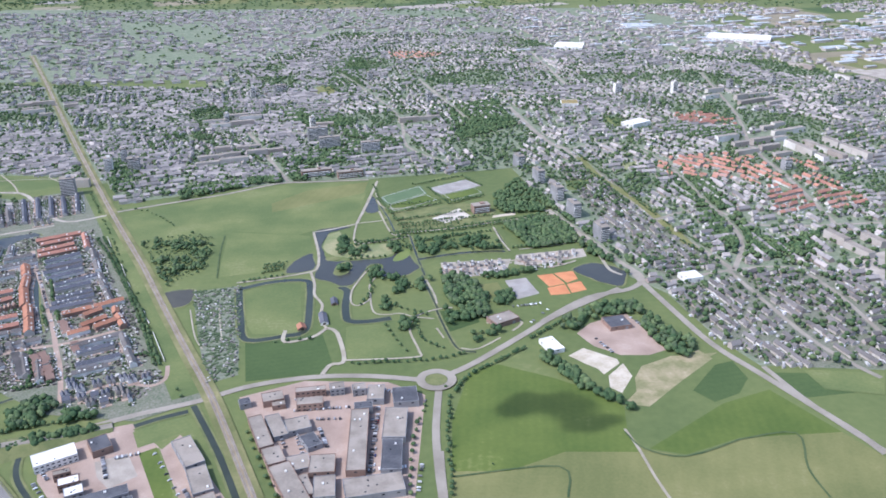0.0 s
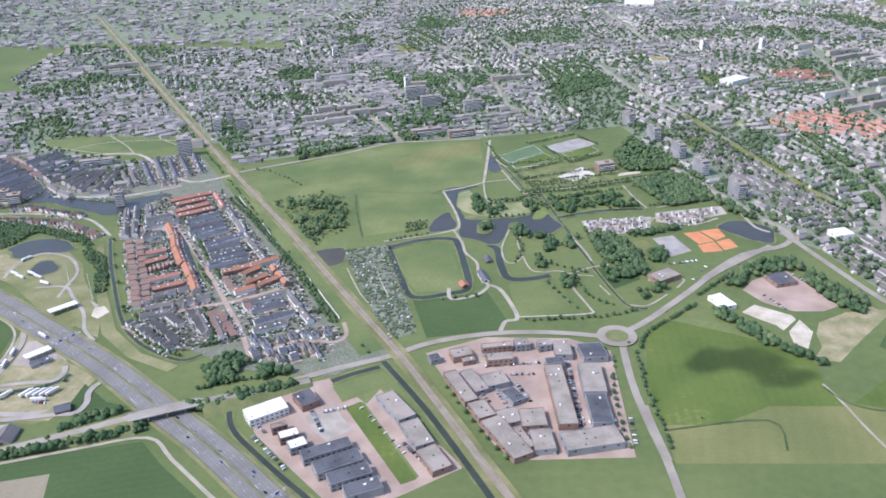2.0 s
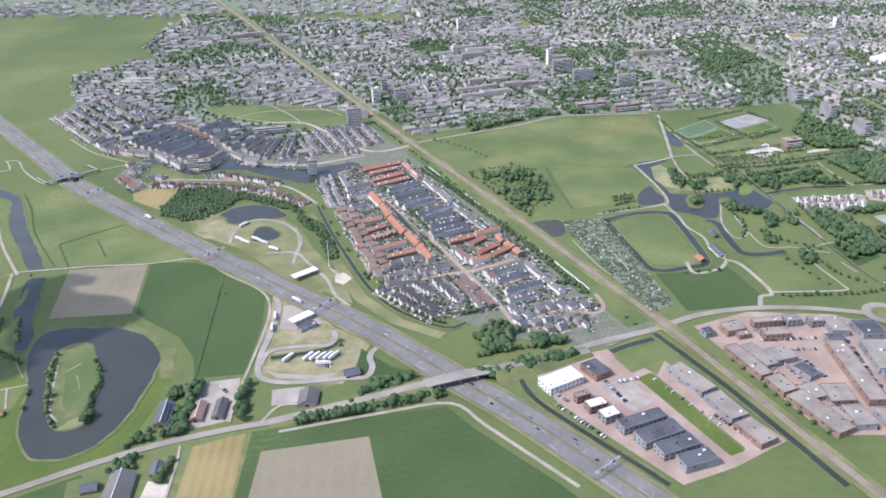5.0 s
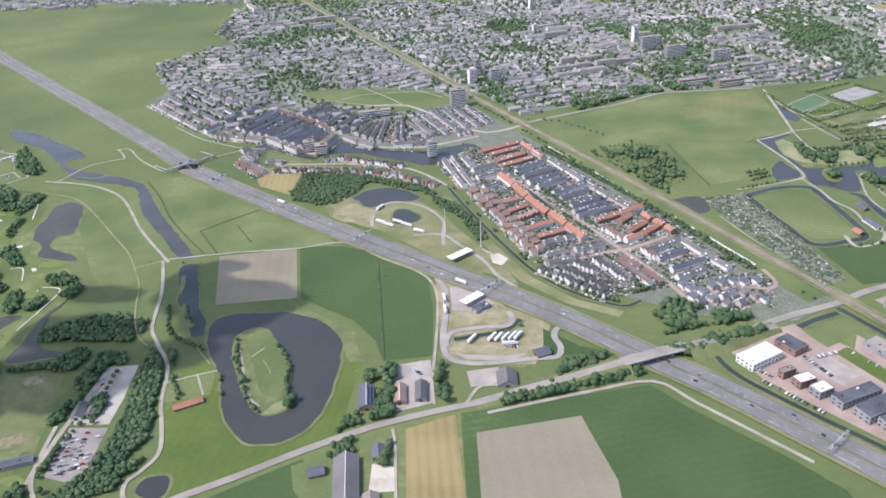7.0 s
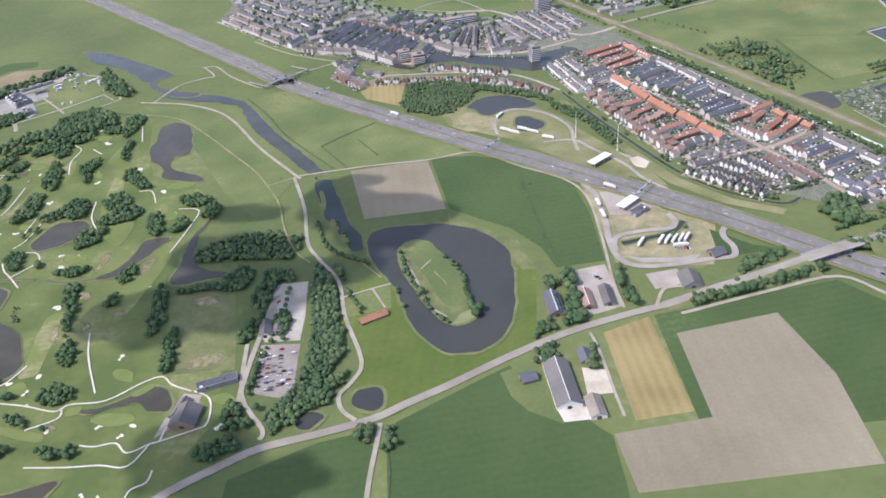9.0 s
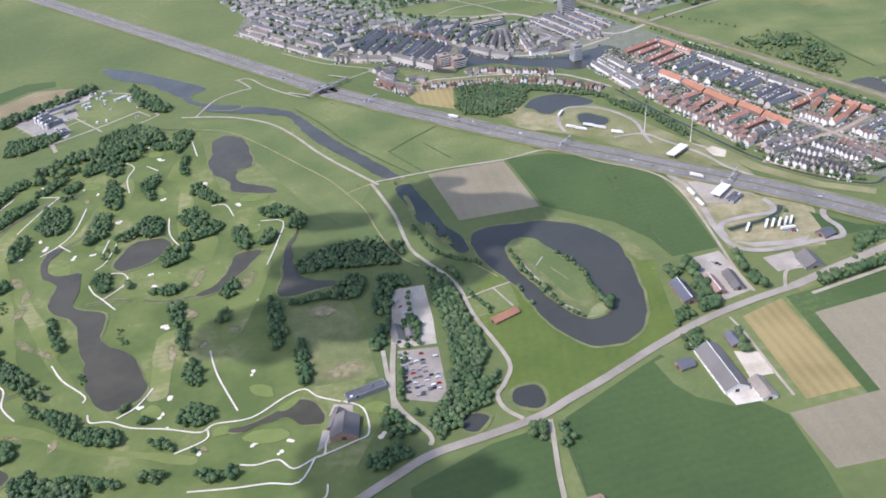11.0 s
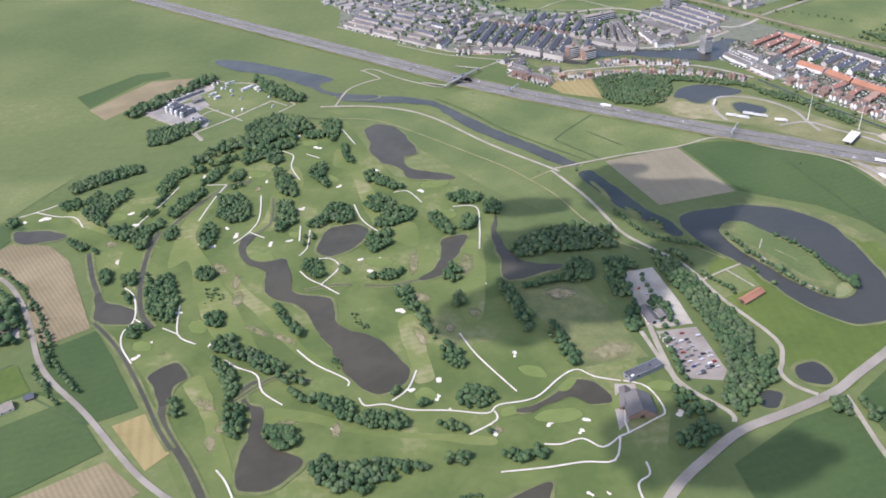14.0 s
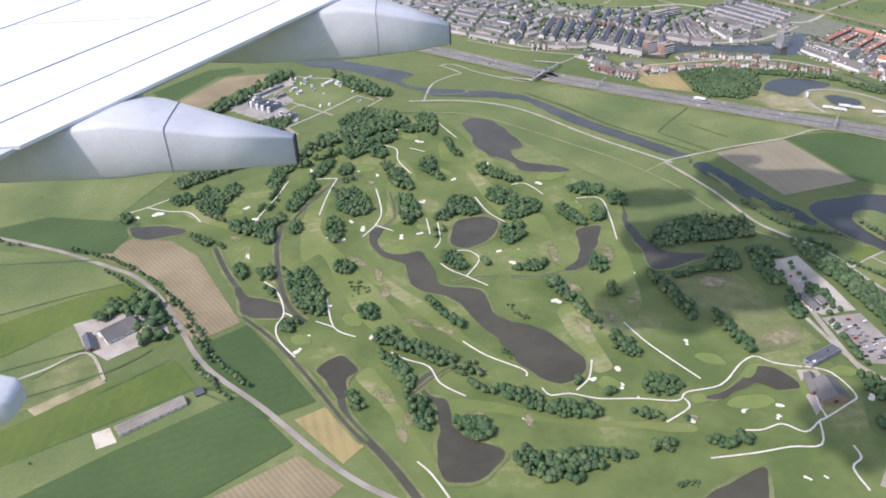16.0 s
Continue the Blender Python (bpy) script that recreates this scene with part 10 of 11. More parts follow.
for s in (-1, 1):
    turned = pose(s * half, 1.3, 0, 0, 0, 90)
    piece("ramp", tapered_ramp(46, 5.8), turned, foot)
    for k in (12, 24, 34):
        piece("post", box_mesh("post", 0.5, 1.2, 0, 5.4 - 0.116 * k, YARD, 0.05), turned @ Matrix.Translation((k, 0, 0)), foot)

# pale screens between the gardens and the railway
for (x0, y0), (x1, y1) in (((-552, 1251), (-529, 1206)), ((-490, 1140), (-469, 1099)), ((-465, 1090), (-448, 1058)), ((-372, 923), (-335, 851)), ((-407, 990), (-400, 976)), ((-395, 964), (-385, 948))):
    p, q = Vector((x0, y0)), Vector((x1, y1))
    screen = tagged(new("noise_screen"), "low white screen beside the railway", "screen", "railway screens")
    n = max(2, int((q - p).length / 6))
    pane = box_mesh("panel", (q - p).length / n * 0.97, 0.5, 0, 2.4, WHITEWALL, 0.05)
    for i in range(n):
        c = p.lerp(q, (i + 0.5) / n)
        piece("panel", pane, pose(c.x, c.y, 0.9, 0, 0, math.degrees(math.atan2((q - p).y, (q - p).x))), screen)

# ---- gantries, masts and roundabout ----
SIGN = box_mesh("sign", 0.25, 3.6, 0, 2.4, material("sign_blue", (0.03, 0.1, 0.3), (0.04, 0.13, 0.38), 1, 0.1, rough=0.4), 0.03)
GPOST = box_mesh("post", 0.6, 0.6, 0, 7.0, STEEL, 0.08)


def truss_mesh(length):
    bm = bmesh.new()
    for y in (-0.7, 0.7):
        for z in (0, 1.4):
            bmesh.ops.create_cube(bm, size=1, matrix=Matrix.Translation((y, 0, z)) @ Matrix.Diagonal((0.22, length, 0.22, 1)))
    n = int(length / 2)
    for i in range(n):
        y0 = -length / 2 + (i + 0.5) * length / n
        for x in (-0.7, 0.7):
            bmesh.ops.create_cube(bm, size=1, matrix=Matrix.Translation((x, y0, 0.7)) @ Matrix.Rotation(0.9 * (-1) ** i, 4, "X") @ Matrix.Diagonal((0.12, 0.12, 2.1, 1)))
    me = bpy.data.meshes.new("truss")
    bm.to_mesh(me)
    bm.free()
    me.materials.append(material("galvanised_steel", (0.5, 0.5, 0.5), (0.66, 0.66, 0.66), 1, 0.1, rough=0.5, metallic=0.3))
    return me


TRUSS = truss_mesh(34)
for x, y in ((-356, 536), (-643, 813), (-815, 933), (-1061, 1141), (-1137, 1206)):
    v = min(mid, key=lambda q: (q - Vector((x, y))).length)
    k = mid.index(v)
    d = mid[k + 1] - mid[k - 1]
    turn = math.degrees(math.atan2(d.y, d.x))
    g = tagged(new("sign_gantry"), "galvanised steel sign gantry across the motorway", "gantry", "sign gantries")
    g.matrix_basis = pose(x if k == 0 else v.x, v.y, 1.2, 0, 0, turn)
    truss = piece("truss", TRUSS, pose(0, 0, 6.6), g)
    for s in (-16.8, 0, 16.8):
        piece("post", GPOST, pose(0, s, 0), g)
    for s in (-9, 7):
        piece("sign", SIGN, pose(0.9, s, -0.4), truss)
for x, y in ((-707, 952), (-660, 911)):
    m = tagged(new("radio_mast"), "slim pale steel mast in the rest area", "mast", "masts")
    m.matrix_basis = pose(x, y, 0)
    bm = bmesh.new()
    bmesh.ops.create_cone(bm, cap_ends=True, segments=8, radius1=0.55, radius2=0.22, depth=36, matrix=Matrix.Translation((0, 0, 18)))
    me = bpy.data.meshes.new("pole")
    bm.to_mesh(me)
    bm.free()
    me.materials.append(WHITEWALL)
    piece("pole", me, Matrix.Identity(4), m)
    piece("lamp_crown", box_mesh("lamp_crown", 2.2, 2.2, 0, 0.6, STEEL, 0.2), pose(0, 0, 35.6), m)
    piece("foot", box_mesh("foot", 3, 3, 0, 0.9, YARD2, 0.1), Matrix.Identity(4), m)


def ring(x, y, r0, r1, z, mat, name, label):
    verts, faces = [], []
    for i in range(40):
        a = 6.2832 * i / 40
        verts += [(x + r0 * math.cos(a), y + r0 * math.sin(a), z), (x + r1 * math.cos(a), y + r1 * math.sin(a), z)]
        k = 2 * i
        faces.append((k, k + 1, (k + 3) % 80, (k + 2) % 80))
    return tagged(new(name, mesh_of(name, verts, faces, mat)), label, name, kind="structure")


ring(-11, 803, 13, 23, 1.6, ASPHALT3, "roundabout", "grey asphalt roundabout")
ring(-11, 803, 0.5, 12.6, 1.62, MEADOW2, "traffic_island", "grassed island of the roundabout")

# ---- vehicles ----
PAINTS = [material("car_" + n, c, c2, 1, 0.1, rough=0.25, spec=0.6) for n, c, c2 in (("white", (0.7, 0.7, 0.7), (0.78, 0.78, 0.78)), ("black", (0.02, 0.02, 0.022), (0.03, 0.03, 0.033)), ("grey", (0.2, 0.2, 0.21), (0.26, 0.26, 0.27)), ("silver", (0.42, 0.42, 0.43), (0.5, 0.5, 0.5)), ("red", (0.35, 0.03, 0.02), (0.42, 0.04, 0.03)), ("blue", (0.03, 0.06, 0.2), (0.04, 0.08, 0.26)))]
TYRE = material("tyre", (0.02, 0.02, 0.02), (0.035, 0.035, 0.035), 2, 0.3)


def wheel_mesh(r, w):
    bm = bmesh.new()
    bmesh.ops.create_cone(bm, cap_ends=True, segments=12, radius1=r, radius2=r, depth=w, matrix=Matrix.Rotation(math.pi / 2, 4, "X"))
    me = bpy.data.meshes.new("wheel")
    bm.to_mesh(me)
    bm.free()
    me.materials.append(TYRE)
    return me


WHEEL, BIGWHEEL = wheel_mesh(0.33, 0.22), wheel_mesh(0.5, 0.6)


def tapered(name, l0, l1, w0, w1, z0, z1, shift, mat, chamfer):
    v = [(-l0 / 2, -w0 / 2, z0), (l0 / 2, -w0 / 2, z0), (l0 / 2, w0 / 2, z0), (-l0 / 2, w0 / 2, z0), (shift - l1 / 2, -w1 / 2, z1), (shift + l1 / 2, -w1 / 2, z1), (shift + l1 / 2, w1 / 2, z1), (shift - l1 / 2, w1 / 2, z1)]
    bm = bmesh.new()
    b = [bm.verts.new(q) for q in v]
    for f in ((3, 2, 1, 0), (4, 5, 6, 7), (0, 1, 5, 4), (1, 2, 6, 5), (2, 3, 7, 6), (3, 0, 4, 7)):
        bm.faces.new([b[i] for i in f])
    bmesh.ops.bevel(bm, geom=bm.edges[:], offset=chamfer, segments=2, affect="EDGES")
    me = bpy.data.meshes.new(name)
    bm.to_mesh(me)
    bm.free()
    me.materials.append(mat)
    return me


CARS = []
for mat in PAINTS:
    c = new("car")
    colour = mat.name[4:]
    tagged(c, f"{colour} car parked or driving on asphalt", "car", "cars")
    piece("body", tapered("body", 4.3, 4.1, 1.75, 1.65, 0.3, 0.9, 0, mat, 0.12), Matrix.Identity(4), c)
    piece("cabin_glass", tapered("cabin_glass", 2.7, 1.9, 1.6, 1.35, 0.88, 1.38, -0.2, GLASS, 0.06), Matrix.Identity(4), c)
    piece("roof", tapered("roof", 1.9, 1.7, 1.36, 1.25, 1.37, 1.46, -0.2, mat, 0.03), Matrix.Identity(4), c)
    for sx in (-1.35, 1.35):
        for sy in (-0.78, 0.78):
            piece("wheel", WHEEL, pose(sx, sy, 0.33), c)
    CARS.append(c)
car_rng = random.Random(11)
FIRST = [True] * len(CARS)


def car_at(x, y, z, turn):
    k = car_rng.choices(range(6), (5, 2, 3, 3, 1, 1))[0]
    m = pose(x, y, z, 0, 0, turn)
    if FIRST[k]:
        FIRST[k] = False
        CARS[k].matrix_basis = m
    else:
        copy_thing(CARS[k], m)


LORRY = tagged(new("lorry"), "white articulated lorry with a box trailer", "lorry", "lorries")
cab = piece("cab", tapered("cab", 2.3, 2.0, 2.5, 2.4, 0.7, 3.3, -0.1, PAINTS[0], 0.12), pose(7.0, 0, 0), LORRY)
piece("windscreen", box_mesh("windscreen", 0.1, 2.1, 0, 0.9, GLASS, 0.02), pose(1.12, 0, 2.0), cab)
piece("trailer", box_mesh("trailer", 13.4, 2.55, 1.1, 4.0, WHITEWALL, 0.06), pose(-1.2, 0, 0), LORRY)
piece("chassis", box_mesh("chassis", 15.6, 1.0, 0.7, 1.1, TYRE, 0.03), Matrix.Identity(4), LORRY)
for sx in (7.0, 4.2, -4.5, -5.8):
    for sy in (-1.0, 1.0):
        piece("wheel", BIGWHEEL, pose(sx, sy, 0.5), LORRY)
placed = False
lorries = [(-668, 701, 60, 1.3), (-647, 704, 60, 1.3), (-640, 704, 60, 1.3), (-633, 704, 60, 1.3), (-626, 705, 60, 1.3), (-620, 706, 60, 1.3), (-629, 692, 5, 1.3), (-701, 784, 100, 1.0), (-699, 760, 100, 1.0), (-796, 984, -30, 0.5), (-785, 975, -30, 0.5), (-773, 984, -30, 0.5), (-760, 974, -30, 0.5), (-742, 955, -25, 0.5), (-802, 1030, 60, 0.5)]
for s, off in ((0.37, 10.4), (0.6, -10.4)):
    k = int(s * (len(mid) - 20)) + 1
    v, d = beside(mid, off)[k], mid[k + 1] - mid[k - 1]
    lorries.append((v.x, v.y, math.degrees(math.atan2(d.y, d.x)) + (180 if off > 0 else 0), 1.3))
for x, y, turn, z in lorries:
    if placed:
        copy_thing(LORRY, pose(x, y, z, 0, 0, turn))
    else:
        LORRY.matrix_basis, placed = pose(x, y, z, 0, 0, turn), True
lanes = {o: beside(mid, o) for o in (-10.4, -7.0, -3.7, 3.7, 7.0, 10.4)}
for i in range(34):
    off = car_rng.choice(list(lanes))
    k = car_rng.randrange(6, len(mid) - 32)
    v, d = lanes[off][k].lerp(lanes[off][k + 1], car_rng.random()), mid[k + 1] - mid[k - 1]
    car_at(v.x, v.y, 1.3, math.degrees(math.atan2(d.y, d.x)) + (180 if off > 0 else 0))
car_rng.shuffle(PARKED)
for x, y, turn in PARKED[:14]:
    car_at(x, y, 0.1, turn)
for x0, y0, x1, y1, n, turn in (
    (-1038, 557, -1031, 505, 9, 5),
    (-1030, 555, -1023, 501, 8, 5),
    (-1019, 558, -1013, 504, 9, 5),
    (-1006, 532, -1005, 504, 4, 5),
    (-162, 723, -136, 651, 12, 20),
    (-90, 729, -78, 643, 8, 80),
    (-72, 740, -70, 634, 8, 80),
    (-158, 713, -141, 678, 8, 60),
    (-391, 647, -379, 634, 5, 40),
    (-292, 676, -240, 598, 8, 40),
    (-726, 652, -717, 642, 5, 20),
    (-635, 690, -619, 688, 6, 100),
    (-1040, 643, -1028, 606, 4, 40),
):
    for i in range(n):
        u = (i + car_rng.uniform(0.2, 0.8)) / n
        car_at(x0 + (x1 - x0) * u, y0 + (y1 - y0) * u, 0.4, turn + car_rng.choice((0, 180)))

# the many cars parked further off along the streets and yards
CAR_MIX = material("mixed_car_paint", (0.03, 0.03, 0.035), (0.42, 0.42, 0.43), 1, 0.1, third=(0.8, 0.8, 0.8), island=0.9, rough=0.3, spec=0.5)
CAR_V = [(sx * l, sy * w, z) for l, w, z in ((2.1, 0.85, 0.3), (2.1, 0.85, 0.9), (1.2, 0.7, 1.45)) for sx, sy in ((-1, -1), (1, -1), (1, 1), (-1, 1))]
CAR_F = [t for k in (0, 4) for i in range(4) for t in ((k + i, k + (i + 1) % 4, k + 4 + (i + 1) % 4), (k + i, k + 4 + (i + 1) % 4, k + 4 + i))] + [(8, 9, 10), (8, 10, 11)]
spots = [(x, y, 0.9, turn) for x, y, turn in PARKED[14:]]
for x0, y0, x1, y1, n, turn in ((-73, 751, -74, 638, 26, -1), (-165, 745, -103, 751, 18, 96), (-168, 761, -160, 773, 4, 145), (-185, 728, -147, 651, 14, 26), (-132, 713, -119, 679, 12, 21), (-135, 616, -100, 600, 14, 66), (-89, 642, -38, 648, 16, 97), (-78, 729, -76, 709, 8, 5), (-392, 630, -350, 581, 16, 41), (-246, 619, -213, 572, 16, 35), (-329, 667, -301, 676, 12, 109), (-344, 676, -324, 635, 12, 26), (-24, 652, -27, 610, 10, -5), (-70, 785, -21, 760, 12, 63), (-138, 729, -108, 729, 10, 91), (90, 983, 130, 992, 14, 102), (42, 975, 57, 950, 8, 31), (138, 975, 109, 935, 8, -36), (179, 909, 203, 853, 12, 23), (238, 953, 267, 892, 14, 26), (-961, 1457, -735, 1403, 30, 76), (-880, 1271, -745, 1237, 30, 76), (-645, 1188, -514, 952, 44, 29), (-1036, 553, -1029, 505, 14, 9), (-1024, 556, -1019, 501, 14, 5), (-1016, 560, -1009, 504, 14, 8), (-1007, 559, -1004, 503, 10, 4), (187, 1695, 173, 1381, 0, -2)):
    for i in range(n):
        if car_rng.random() < (0.2 if x0 < -900 else 0.75):
            u = (i + 0.5) / n
            spots.append((x0 + (x1 - x0) * u + car_rng.uniform(-0.4, 0.4), y0 + (y1 - y0) * u + car_rng.uniform(-0.4, 0.4), 0.9, turn + car_rng.choice((0, 180))))
spots = np.array(spots)
tagged(joined("parked_cars", CAR_V, CAR_F, spots[:, :3], np.ones((len(spots), 1)), np.radians(spots[:, 3]), CAR_MIX), "mixed cars parked along streets and yards", "cars", kind="stuff")

# ---- plant, allotments and far country ----


def tank(x, y, r, h, label="white cylindrical tank in the plant"):
    base = tagged(new("tank"), label, "tank", "plant tanks")
    base.matrix_basis = pose(x, y, 0)
    bm = bmesh.new()
    bmesh.ops.create_cone(bm, cap_ends=True, segments=18, radius1=r, radius2=r, depth=h, matrix=Matrix.Translation((0, 0, h / 2)))
    me = bpy.data.meshes.new("shell")
    bm.to_mesh(me)
    bm.free()
    me.materials.append(WHITEWALL)
    piece("shell", me, Matrix.Identity(4), base)
    bm = bmesh.new()
    bmesh.ops.create_cone(bm, cap_ends=True, segments=18, radius1=r * 1.03, radius2=r * 0.3, depth=h * 0.18, matrix=Matrix.Translation((0, 0, h * 1.09)))
    me = bpy.data.meshes.new("roof")
    bm.to_mesh(me)
    bm.free()
    me.materials.append(WHITEROOF)
    piece("roof", me, Matrix.Identity(4), base)


hall([(-1582.4, 1193.2), (-1578.8, 1189.0), (-1561.0, 1205.2), (-1564.6, 1209.4)], 7, BITUMENDARK, GREYWALL, 'dark pipe rack with white steel posts')
hall([(-1572.9, 1184.3), (-1569.3, 1180.1), (-1551.5, 1196.3), (-1555.1, 1200.5)], 7, BITUMENDARK, GREYWALL, 'dark pipe rack with white steel posts')
hall([(-1563.5, 1175.5), (-1559.9, 1171.3), (-1542.1, 1187.5), (-1545.7, 1191.7)], 7, BITUMENDARK, GREYWALL, 'dark pipe rack with white steel posts')
hall([(-1553.4, 1166.5), (-1549.8, 1162.3), (-1532.0, 1178.5), (-1535.6, 1182.7)], 7, BITUMENDARK, GREYWALL, 'dark pipe rack with white steel posts')
tank(-1576, 1187, 2.2, 8)
tank(-1567, 1177, 2.2, 8)
tank(-1559, 1168, 2.2, 8)
tank(-1550, 1160, 2.2, 8)
tank(-1573, 1195, 2.2, 8)
hall([(-1527.5, 1136.0), (-1519.1, 1126.1), (-1509.5, 1134.8), (-1517.9, 1144.7)], 6, BITUMENDARK, GREYWALL, 'dark grey compressor building of the plant')
hall([(-1535.2, 1148.6), (-1533.3, 1146.3), (-1529.6, 1149.6), (-1531.5, 1151.9)], 4, WHITEROOF, WHITEWALL, 'small white unit beside the compressor building')
hall([(-1533.4, 1137.9), (-1531.5, 1135.6), (-1527.8, 1138.9), (-1529.7, 1141.2)], 4, WHITEROOF, WHITEWALL, 'small white unit beside the compressor building')
hall([(-1530.8, 1129.2), (-1528.9, 1126.9), (-1525.2, 1130.2), (-1527.1, 1132.5)], 4, WHITEROOF, WHITEWALL, 'small white unit beside the compressor building')
hall([(-1572.5, 1225.7), (-1569.2, 1221.9), (-1530.7, 1256.9), (-1534.0, 1260.7)], 4.5, BITUMEN, GREYWALL, 'long grey pipe gallery')
hall([(-1575.3, 1226.9), (-1573.0, 1224.2), (-1547.9, 1247.1), (-1550.2, 1249.8)], 4, WHITEROOF, WHITEWALL, 'long low white shed of the plant')
hall([(-1595.7, 1217.9), (-1591.8, 1213.3), (-1579.9, 1224.1), (-1583.8, 1228.7)], 4, WHITEROOF, WHITEWALL, 'white gate house of the plant')
hall([(-1543.4, 1212.6), (-1539.5, 1208.1), (-1526.2, 1220.2), (-1530.1, 1224.7)], 5, BITUMEN, GREYWALL, 'grey plant building among pipes')
hall([(-1522.1, 1235.8), (-1519.5, 1232.8), (-1509.1, 1242.2), (-1511.7, 1245.2)], 3, WHITEROOF, WHITEWALL, 'small white container on the plant lawn')
hall([(-1512.0, 1221.8), (-1508.7, 1218.0), (-1502.0, 1224.0), (-1505.3, 1227.8)], 4, WHITEROOF, WHITEWALL, 'small white container on the plant lawn')
hall([(-1523.7, 1283.4), (-1521.0, 1280.4), (-1517.3, 1283.8), (-1520.0, 1286.8)], 3, WHITEROOF, WHITEWALL, 'small white container on the plant lawn')
hall([(-1519.1, 1264.3), (-1517.1, 1262.0), (-1512.7, 1266.1), (-1514.7, 1268.4)], 3, WHITEROOF, WHITEWALL, 'small white container on the plant lawn')
hall([(-1500.8, 1260.3), (-1498.1, 1257.3), (-1494.4, 1260.7), (-1497.1, 1263.7)], 3, WHITEROOF, WHITEWALL, 'small white container on the plant lawn')
hall([(-1490.0, 1246.0), (-1487.4, 1242.9), (-1484.4, 1245.6), (-1487.0, 1248.7)], 3, WHITEROOF, WHITEWALL, 'small white container on the plant lawn')
hall([(-1487.6, 1228.2), (-1485.7, 1225.9), (-1482.0, 1229.2), (-1483.9, 1231.5)], 2.5, WHITEROOF, WHITEWALL, 'small white container on the plant lawn')
hall([(-1472.2, 1213.1), (-1470.2, 1210.8), (-1467.2, 1213.5), (-1469.2, 1215.8)], 2.5, WHITEROOF, WHITEWALL, 'small white container on the plant lawn')
hall([(-1501.6, 1276.7), (-1499.7, 1274.4), (-1486.4, 1286.5), (-1488.3, 1288.8)], 3, WHITEROOF, WHITEWALL, 'small white container on the plant lawn')
hall([(-1473.5, 1246.1), (-1470.2, 1242.3), (-1453.9, 1257.1), (-1457.2, 1260.9)], 3.5, WHITEROOF, WHITEWALL, 'small white container on the plant lawn')
hall([(-1452.9, 1246.9), (-1448.4, 1241.6), (-1441.7, 1247.7), (-1446.2, 1253.0)], 4, WHITEROOF, WHITEWALL, 'small white container on the plant lawn')
hall([(-1446.9, 1236.3), (-1444.3, 1233.3), (-1439.9, 1237.3), (-1442.5, 1240.3)], 3, WHITEROOF, WHITEWALL, 'small white container on the plant lawn')
hall([(-1429.1, 1208.9), (-1427.1, 1206.6), (-1424.1, 1209.3), (-1426.1, 1211.6)], 2, WHITEROOF, WHITEWALL, 'small white container on the plant lawn')
hall([(-1422.2, 1168.8), (-1420.3, 1166.5), (-1416.6, 1169.8), (-1418.5, 1172.1)], 2, WHITEROOF, WHITEWALL, 'small white container on the plant lawn')
tank(-1513, 1284, 1.8, 3.5)
tank(-1504, 1260, 1.8, 3.5)
tank(-1476, 1162, 1.8, 3.5)
tank(-1463, 1165, 1.8, 3.5)
road('plant_road', [(-1621, 1184), (-1579, 1237), (-1521, 1304)], 3.5, 0.9, PATH, 'pale road inside the plant')
road('plant_road', [(-1521, 1304), (-1494, 1284), (-1453, 1268), (-1414, 1213), (-1386, 1170)], 3.5, 0.9, PATH, 'pale road inside the plant')
road('plant_road', [(-1386, 1170), (-1409, 1145)], 3, 0.9, PATH, 'pale road inside the plant')
road('plant_road', [(-1524, 1099), (-1474, 1141), (-1422, 1192)], 3.5, 0.9, PATH, 'pale road inside the plant')
road('plant_road', [(-1422, 1192), (-1398, 1168)], 3, 0.9, PATH, 'pale road inside the plant')
road('plant_road', [(-1460, 1127), (-1474, 1143), (-1541, 1218), (-1533, 1239)], 3, 0.9, PATH, 'pale road inside the plant')
road('plant_road', [(-1618, 1196), (-1554, 1130), (-1522, 1093), (-1509, 1071)], 4.5, 0.9, PATH, 'pale road inside the plant')
road('plant_road', [(-1554, 1130), (-1531, 1145), (-1513, 1172), (-1498, 1176)], 2.5, 0.9, PATH, 'pale road inside the plant')
road('plant_road', [(-1616, 1191), (-1594, 1200), (-1582, 1215)], 2, 0.9, PATH, 'pale road inside the plant')
road('plant_road', [(-1606, 1176), (-1587, 1186), (-1576, 1196)], 2, 0.9, PATH, 'pale road inside the plant')
road('plant_road', [(-1597, 1165), (-1580, 1174), (-1568, 1181)], 2, 0.9, PATH, 'pale road inside the plant')
road('plant_road', [(-1587, 1154), (-1567, 1160), (-1562, 1167)], 2, 0.9, PATH, 'pale road inside the plant')
road('plant_road', [(-1509, 1071), (-1524, 1099)], 6, 0.9, PATH, 'pale road inside the plant')
HUTS = material("hut_boards", (0.16, 0.15, 0.13), (0.34, 0.32, 0.29), 0.8, 0.05, third=(0.66, 0.65, 0.62), island=0.75)
ALLOT_PLAN = [(-355, 1044), (-291, 1063), (-241, 821), (-272, 802), (-309, 903)]
rng = np.random.default_rng(3)
p = rng.uniform((-355, 800), (-240, 1065), (1500, 2))
p = p[inside(p, ALLOT_PLAN)]
h = p[:170]
tagged(joined("allotment_huts", BOX_V, BOX_F, np.c_[h, np.zeros(len(h))], np.c_[rng.uniform(1.6, 3, len(h)), rng.uniform(1.6, 2.6, len(h)), rng.uniform(1.6, 2.3, len(h))], rng.choice([1.2, 2.77], len(h)), HUTS), "small pale huts and greenhouses of the allotments", "huts", kind="stuff")
b = p[170:]
